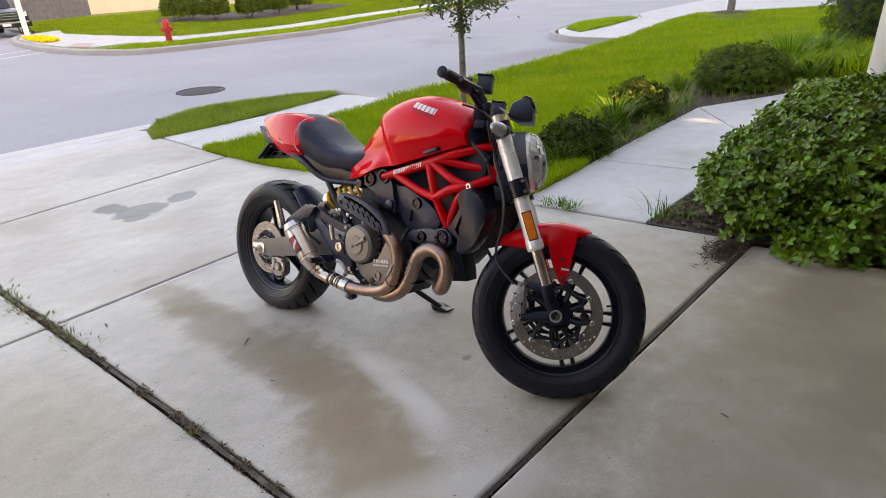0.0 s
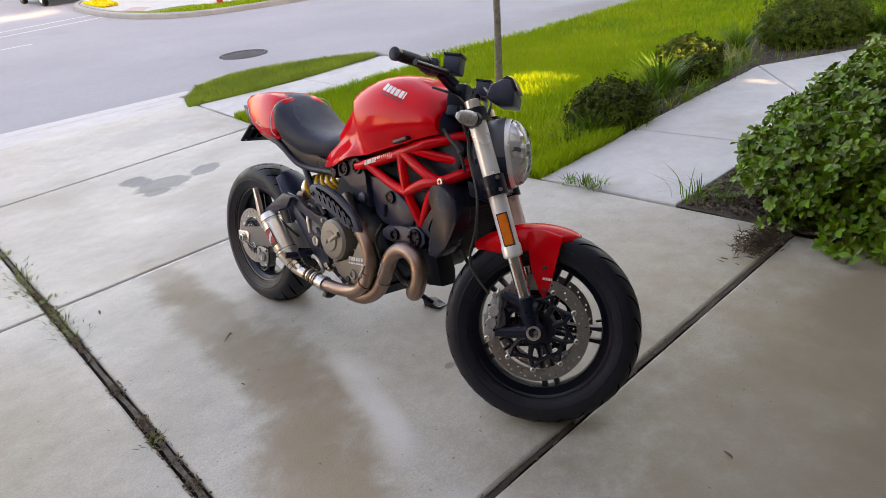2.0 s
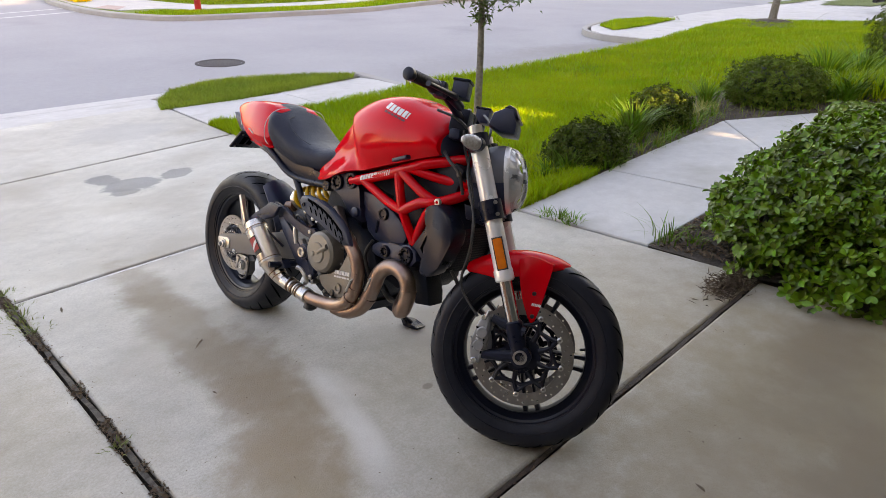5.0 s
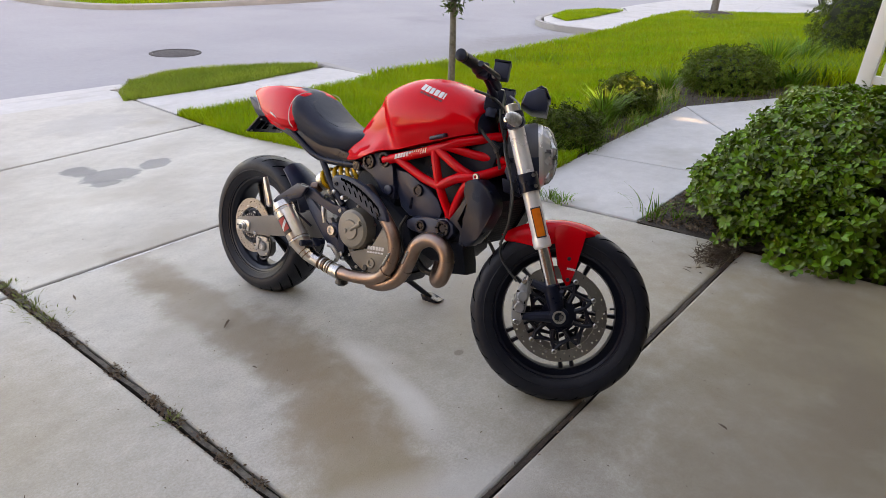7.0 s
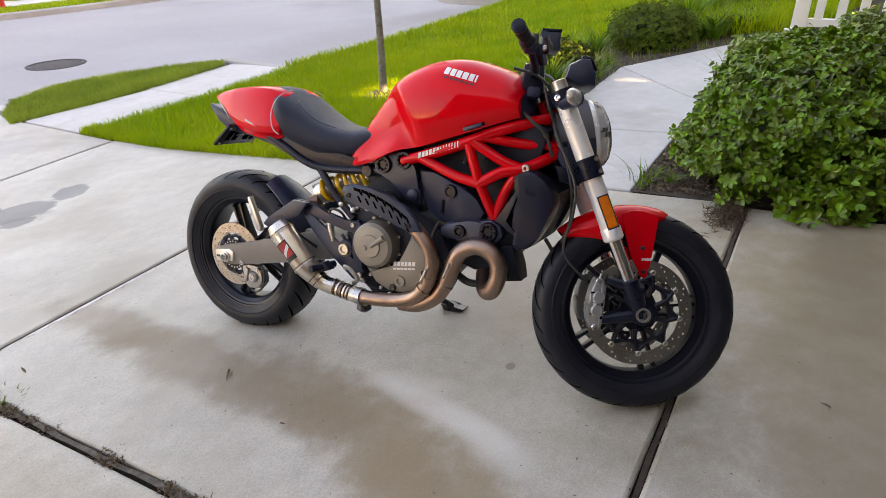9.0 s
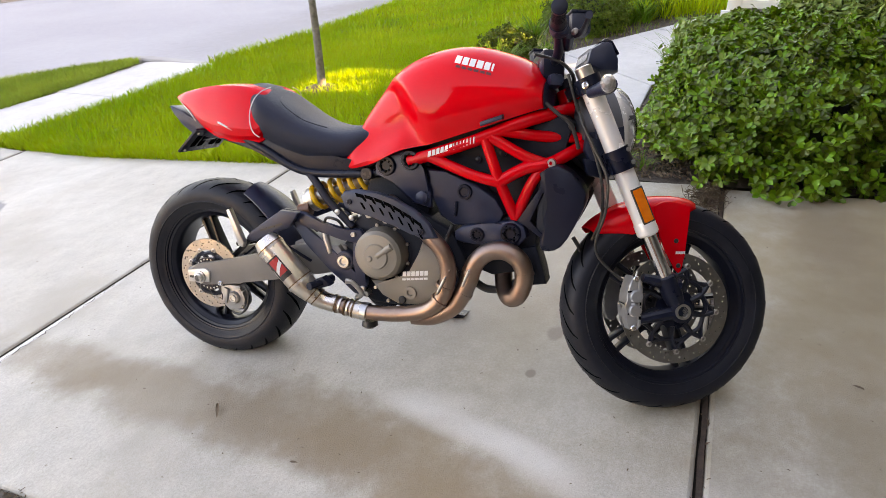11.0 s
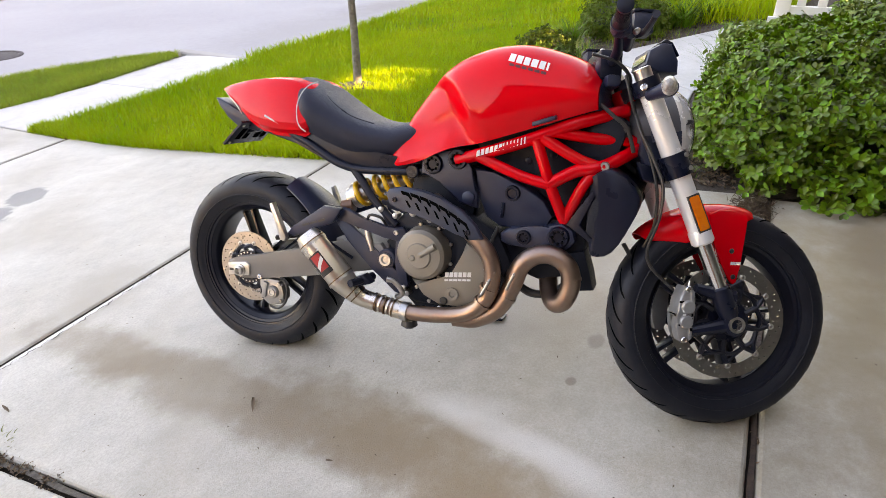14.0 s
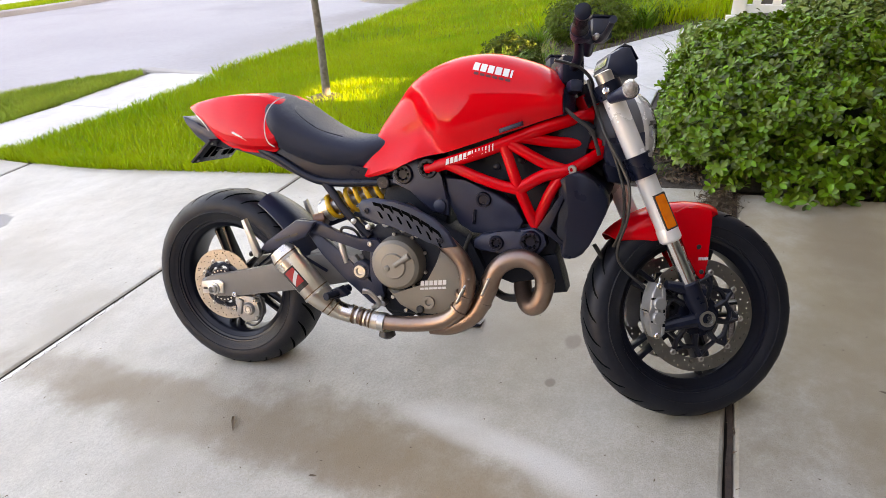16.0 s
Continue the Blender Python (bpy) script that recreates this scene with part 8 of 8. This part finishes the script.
def vehicle(name, label, at, turn, paint, category):
    """A parked pickup or utility car seen from the front quarter."""
    root = tagged(new(name), label, category)
    root.matrix_world = pose(*at, 0, 0, turn)
    L, Wd = 5.2, 1.9
    hw = Wd / 2

    def prof(pts, y0, y1, bev):
        bm = bmesh.new()
        a = [bm.verts.new((x, y0, z)) for x, z in pts]
        b = [bm.verts.new((x, y1, z)) for x, z in pts]
        fa_, fb_ = bm.faces.new(a), bm.faces.new(b[::-1])
        for i in range(len(pts)):
            j = (i + 1) % len(pts)
            bm.faces.new((a[i], b[i], b[j], a[j]))
        bmesh.ops.bevel(bm, geom=list({e for f_ in (fa_, fb_) for e in f_.edges}), offset=bev, segments=3, affect="EDGES")
        return bm
    body = part("body", prof([(-2.5, 0.45), (-2.55, 0.95), (-2.3, 1.08), (2.1, 1.10), (2.5, 1.0), (2.55, 0.5)], -hw, hw, 0.06), paint, root)
    part("cab", prof([(-2.2, 1.06), (-1.9, 1.80), (0.35, 1.84), (1.15, 1.08)], -hw + 0.10, hw - 0.10, 0.10), paint, root)
    part("windscreen", prof([(0.42, 1.76), (1.17, 1.12), (1.20, 1.12), (0.45, 1.78)], -hw + 0.2, hw - 0.2, 0.005), STICKER_BLACK, root)
    for sg in (-1, 1):
        part("side_window", prof([(-1.7, 1.15), (-1.55, 1.70), (0.28, 1.74), (0.92, 1.15)], sg * (hw - 0.11), sg * (hw - 0.09), 0.004), STICKER_BLACK, root)
        part("headlamp", box(2.50, 2.57, sg * 0.72 - 0.16, sg * 0.72 + 0.16, 0.80, 0.98, 0.02), LAMP_CHROME, root)
        for fx in (-1.6, 1.65):
            wl = part("wheel", lathe([(0.01, 0.02), (0.20, 0.03), (0.235, 0.05), (0.24, 0.0), (0.24, -0.16), (0.01, -0.16)], (fx, sg * (hw - 0.02), 0.38), (0, sg, 0), 24), ALLOY, root)
            part("tyre", lathe([(0.24, 0.05), (0.32, 0.06), (0.375, 0.03), (0.385, -0.05), (0.375, -0.16), (0.24, -0.18)], (fx, sg * (hw - 0.02), 0.38), (0, sg, 0), 28, closed=True), RUBBER, wl)
            part("wheel_arch", lathe([(0.43, 0.0), (0.46, 0.02), (0.40, 0.01)], (fx, sg * (hw - 0.005), 0.40), (0, sg, 0), 24, closed=True), STICKER_BLACK, root)
    part("bumper", box(2.5, 2.68, -hw, hw, 0.40, 0.62, 0.04), paint, root)
    part("bumper_lip", box(2.66, 2.70, -hw + 0.1, hw - 0.1, 0.56, 0.62, 0.01), CHROME, root)
    gr = part("grille", box(2.52, 2.57, -0.52, 0.52, 0.68, 0.98, 0.01), STICKER_BLACK, root)
    for i in range(3):
        part("grille_bar", box(2.56, 2.59, -0.52, 0.52, 0.72 + i * 0.1, 0.75 + i * 0.1), CHROME, gr)
    part("plate_blank", box(2.675, 2.69, -0.16, 0.16, 0.46, 0.60), STICKER_WHITE, root)
    return root


CAR_BLACK = surf("car_black", (0.015, 0.015, 0.018), (0.02, 0.02, 0.024), 5, 0.4, coat=0.15, spec=0.3)
CAR_GREY = surf("car_grey", (0.045, 0.043, 0.045), (0.06, 0.057, 0.058), 5, 0.3, coat=0.8)
vehicle("pickup_truck", "black pickup truck with chrome bumper parked on the side street", (7.40, 34.0, ROAD_Z), -87, CAR_BLACK, "truck")
vehicle("utility_car", "dark grey sport-utility car parked on the side street", (7.3, 44.5, ROAD_Z), -72, CAR_GREY, "car")
vehicle("pickup_truck", "dark pickup truck parked further up the side street", (9.4, 54.0, ROAD_Z), -85, CAR_BLACK, "truck")
vehicle("parked_car", "dark car parked at the neighbouring house", (31.5, 4.3, -0.624), 90, CAR_BLACK, "car")
# neighbour's drive
drive_n = tagged(new("neighbour_drive"), "pale concrete driveway of the neighbouring house", "driveway", kind="structure")
flat_slab("slab", [(21.40, 8.70), (22.4, 8.82), (24.3, 7.10), (29.0, 8.05), (29.0, 11.3), (25.4, 11.15), (22.1, 10.70), (21.0, 10.07)], drive_n, -0.626)
flat_slab("slab", [(29.02, 8.05), (46.0, 9.2), (46.0, 11.6), (29.02, 11.3)], drive_n, -0.626)
flat_slab("slab", [(24.32, 7.07), (25.1, 5.6), (25.6, 1.0), (46.0, 1.0), (46.0, 9.18), (29.0, 8.03)], drive_n, -0.624)
part("apron", ring_mesh([[Vector((x, y, -0.9)), Vector((x, y, -0.627)), Vector((x + 0.2, y + 0.75, ROAD_Z + 0.004)), Vector((x + 0.2, y + 0.75, -0.9))] for x, y in ((22.1, 10.71), (25.4, 11.16), (29.0, 11.31), (46.0, 11.61))]), CONCRETE_PALE, drive_n, smooth=False)
poly_lawn("far_verge", [(31.6, 10.9), (36.7, 11.0), (45.0, 11.6), (45.0, 11.9), (32.4, 11.6)], 30, 8, lambda x, y: -0.60, "green grass verge beyond the neighbouring driveway")
poly_lawn("neighbour_lawn", [(33.7, 9.6), (35.1, 8.0), (45.5, 8.0), (45.5, 10.6), (37.3, 10.4)], 30, 10, lambda x, y: -0.60, "green lawn beyond the neighbouring driveway")


# house across the street: siding, fence, shrubs
fh_ = tagged(new("far_house"), "cream sided house across the street", "house")
part("wall", box(14.6, 40, 42.6, 52, ROAD_Z, 3.2), CREAM, fh_)
for i in range(18):
    part("siding_board", box(14.55, 40.05, 42.57, 42.6, ROAD_Z + 0.25 + i * 0.2, ROAD_Z + 0.43 + i * 0.2), CREAM, fh_)
for x in (20.2, 27.0, 33.0):
    wn = part("window", box(x, x + 1.2, 42.50, 42.57, 0.2, 1.6, 0.01), STICKER_BLACK, fh_)
    part("window_frame", join(box(x - 0.08, x, 42.46, 42.57, 0.12, 1.68), box(x + 1.2, x + 1.28, 42.46, 42.57, 0.12, 1.68), box(x, x + 1.2, 42.46, 42.57, 1.6, 1.68), box(x, x + 1.2, 42.46, 42.57, 0.12, 0.2)), WHITE_PAINT, wn)
bm = bmesh.new()
v = [bm.verts.new(p) for p in ((14.0, 41.9, 3.2), (40.6, 41.9, 3.2), (40.6, 52.7, 3.2), (14.0, 52.7, 3.2), (14.0, 47.3, 5.6), (40.6, 47.3, 5.6))]
for f_ in ((0, 1, 5, 4), (2, 3, 4, 5), (0, 4, 3), (1, 2, 5), (0, 3, 2, 1)):
    bm.faces.new([v[i] for i in f_])
part("roof", bm, ROOF_MAT, fh_, smooth=False)
fence = tagged(new("board_fence"), "weathered grey board fence beside the far house", "fence", kind="structure")
for i in range(54):
    x = 9.4 + i * 0.096
    y = 39.2 + (x - 9.4) * 0.6
    part("board", box(x, x + 0.088, y + rng.uniform(0, 0.02), y + 0.04, ROAD_Z + 0.15, ROAD_Z + 1.95 + rng.uniform(-0.02, 0.02)), FENCE_WOOD, fence, smooth=False)
for x, y, r in ((13.75, 29.2, 0.62), (14.75, 29.8, 0.5), (14.95, 27.8, 0.60), (16.15, 26.9, 0.58), (18.0, 27.6, 0.6), (20.2, 28.8, 0.7)):
    bush("far_shrub", "round dark green shrub before the far house", (x, y, ROAD_Z + 0.20 + r * 0.95), (r, r, r * 1.05), 3200, (0.09, 0.05), SHRUB_LEAF, 2.3, 8, 0.8, x)
tagged(new("far_bed", grid_mesh("far_bed", list(np.linspace(12.8, 24.4, 50)), list(np.linspace(25.6, 32.7, 34)), lambda x, y: ROAD_Z + 0.215, SOIL, lambda x, y: within(x, y, bedp))), "dark mulch bed under the far shrubs", "flower bed", kind="structure")

# ---- our house, behind and beside the camera ----
house = tagged(new("house"), "brick and siding house with an open double garage", "house")


def wall(name, x0, x1, y0, y1, z0, z1, mat):
    return part(name, box(x0, x1, y0, y1, z0, z1), mat, house, smooth=False)


wall("garage_pier", 3.24, 3.53, -0.25, 0.115, -0.25, 2.30, MORTAR)
wall("garage_pier", -2.60, -2.20, -0.25, 0.06, -0.25, 2.30, BRICK)
wall("garage_header", -2.60, 3.52, -0.25, 0.06, 2.30, 3.0, CREAM)
wall("garage_wall", 3.40, 3.52, -6.6, -0.25, -0.2, 2.9, INTERIOR)
wall("garage_wall", -2.72, -2.60, -6.6, 0.0, -0.2, 2.9, INTERIOR)
wall("garage_back", -2.72, 3.52, -6.72, -6.6, -0.2, 2.9, INTERIOR)
tagged(part("ceiling", box(-2.72, 3.52, -6.72, -0.25, 2.75, 2.85), INTERIOR), "plain garage ceiling", "ceiling", kind="structure")
tagged(part("floor", box(-2.6, 3.4, -6.6, -0.56, -0.12, fall(-0.56) - 0.004), CONCRETE), "bare concrete garage floor", "floor", kind="structure")
# Upper walls, wing and roof are unseen, sized to shade drive and lawn.
wall("upper_wall", -3.2, 4.3, -9.0, -0.1, 3.0, 6.4, CREAM)
wall("side_wall", 3.52, 4.3, -9.0, -0.02, -0.3, 3.0, BRICK)
# Unseen wall added to shape sunlight: its slots light the walk and lawn.
for x0, x1, z0, z1 in ((5.2, 7.3, -0.3, 0.61), (5.2, 5.70, 0.61, 0.645), (5.92, 7.3, 0.61, 0.645), (5.2, 5.78, 0.645, 0.68), (6.04, 7.3, 0.645, 0.68), (5.2, 5.86, 0.68, 0.715), (6.12, 7.3, 0.68, 0.715), (5.2, 5.94, 0.715, 0.755), (6.14, 7.3, 0.715, 0.755),
                       (5.2, 7.3, 0.755, 1.04), (4.3, 4.85, -0.3, 6.4), (4.85, 5.2, -0.3, 1.04), (5.34, 5.42, 1.04, 1.24), (5.86, 5.92, 1.04, 1.24), (6.06, 7.3, 1.04, 1.24), (4.85, 5.2, 1.24, 6.4), (5.2, 7.3, 1.24, 6.4)):
    wall("porch_back_wall", x0, x1, -1.3, -1.15, z0, z1, CREAM)
wall("wing_wall", 7.3, 19.0, -9.0, -1.2, -0.4, 6.4, CREAM)
wall("roof_slope", -3.6, 19.4, -9.4, -0.9, 6.4, 6.7, ROOF_MAT)
# Unseen screen added to block the sun; its gaps pass the lit patches.
SUN_SCREEN = surf("sun_screen_green", (0.030, 0.045, 0.014), (0.055, 0.075, 0.022), 0.6, 0.9, bump=1.0, bump_scale=2.0)
for x0, x1, low, high in ((-17.0, -6.0, -1.5, 22.5), (-6.0, 3.0, -1.5, 12.15), (-6.0, 3.0, 13.6, 22.5), (3.0, 5.7, 9.5, 22.5), (5.7, 90.0, -1.5, 22.5)):
    verts, faces = [], []
    n_ = int((x1 - x0) / 1.4) + 2
    for i in range(n_):
        x = x0 + (x1 - x0) * i / (n_ - 1)
        wave = noise.noise(Vector((x * 0.21, 0, 0))) + 0.6 * noise.noise(Vector((x * 0.9, 3, 0)))
        top = high + wave * (1.6 if high > 20 else 0.12)
        base = low + (0.12 * wave if low > 0 else 0.0)
        for q in range(9):
            z = base + (top - base) * q / 8
            verts.append((x, -19.0 + 1.4 * noise.noise(Vector((x * 0.35, z * 0.35, 1))) - 1.5 * (q / 8) ** 3, z))
        for q in range(9):
            z = top - (top - base) * q / 8
            verts.append((x, -24.0 + 1.4 * noise.noise(Vector((x * 0.35, z * 0.35, 7))), z))
    faces = [(i * 18 + q, i * 18 + (q + 1) % 18, (i + 1) * 18 + (q + 1) % 18, (i + 1) * 18 + q) for i in range(n_ - 1) for q in range(18)]
    faces += [tuple(range(18)), tuple((n_ - 1) * 18 + q for q in range(17, -1, -1))]
    tagged(new("backdrop", mesh_of("backdrop", verts, faces, SUN_SCREEN)), "unseen dark green screen behind the houses, added to block sun", "woods", kind="structure")
# Unseen house block, added to keep sun off the far lawn and tree.
nb = tagged(new("unseen_house"), "unseen cream house block added to shade the far lawn", "house")
part("wall", box(20.5, 40, -12, -3, -0.5, 6.4), CREAM, nb, smooth=False)
part("roof", box(20.0, 40.5, -12.5, -2.5, 6.4, 6.8), ROOF_MAT, nb, smooth=False)
# Unseen brick block, added to darken what the tank reflects.
nb2 = tagged(new("unseen_house"), "unseen brick house block added to darken reflections in the tank", "house")
part("wall", box(-24, -7.5, -12, 4.5, -0.9, 6.4), BRICK, nb2, smooth=False)
part("roof", box(-24.5, -7.0, -12.5, 5.0, 6.4, 6.8), ROOF_MAT, nb2, smooth=False)
# Unseen blocks, added so their sunlit fronts show as reflections in the tank.
for x0, x1, y0 in ((-34.0, -22.0, 25.0), (-50.0, -38.0, 25.0), (-68.0, -54.0, 25.0)):
    nb3 = tagged(new("unseen_house"), "unseen cream house block added to reflect sunlight in the tank", "house")
    part("wall", box(x0, x1, y0, y0 + 9, ROAD_Z, 5.6), CREAM, nb3, smooth=False)
    part("roof", box(x0 - 0.5, x1 + 0.5, y0 - 0.5, y0 + 9.5, 5.6, 6.0), ROOF_MAT, nb3, smooth=False)
# bricks of the pier, each proud of the mortar
for row in range(30):
    z = -0.20 + row * 0.0765
    off = 0.0 if row % 2 else 0.10
    for x0, x1 in ((3.235, 3.235 + 0.19 - off * 0.5), (3.435 - off * 0.5, 3.536)):
        part("brick", box(x0, x1, -0.255, 0.121, z, z + 0.066, 0.003), BRICK, house, smooth=False)
# porch with white railing
porch = tagged(new("porch_floor"), "pale concrete porch floor", "porch", kind="structure")
part("slab", box(5.5, 6.4, -1.15, -0.1, -0.2, 0.02, 0.01), CONCRETE_PALE, porch)
rail_t = tagged(new("porch_railing"), "white painted porch railing with square balusters", "railing")


def rail_run(x0, y0, x1, y1, z0, z1, n):
    d = Vector((x1 - x0, y1 - y0, 0))
    for zz, hh in ((z0, 0.06), (z1, 0.10)):
        q = d.normalized()
        s = Vector((-q.y, q.x, 0)) * 0.040
        a, b = Vector((x0, y0, zz)), Vector((x1, y1, zz))
        part("rail", ring_mesh([[p + s, p - s, p - s + Vector((0, 0, hh)), p + s + Vector((0, 0, hh))] for p in (a, b)]), WHITE_PAINT, rail_t, smooth=False)
    for i in range(n):
        p = Vector((x0, y0, 0)) + d * ((i + 0.5) / n)
        part("baluster", box(p.x - 0.026, p.x + 0.026, p.y - 0.032, p.y + 0.032, z0 + 0.06, z1, 0.003), WHITE_PAINT, rail_t, smooth=False)


rail_run(6.37, 0.87, 6.37, -1.1, 0.34, 0.79, 13)
part("post", box(6.315, 6.425, 0.87, 0.98, 0.30, 1.03, 0.006), WHITE_PAINT, rail_t)
part("foot_post", box(6.27, 6.33, 0.95, 1.02, -0.16, 0.32), WHITE_PAINT, rail_t)
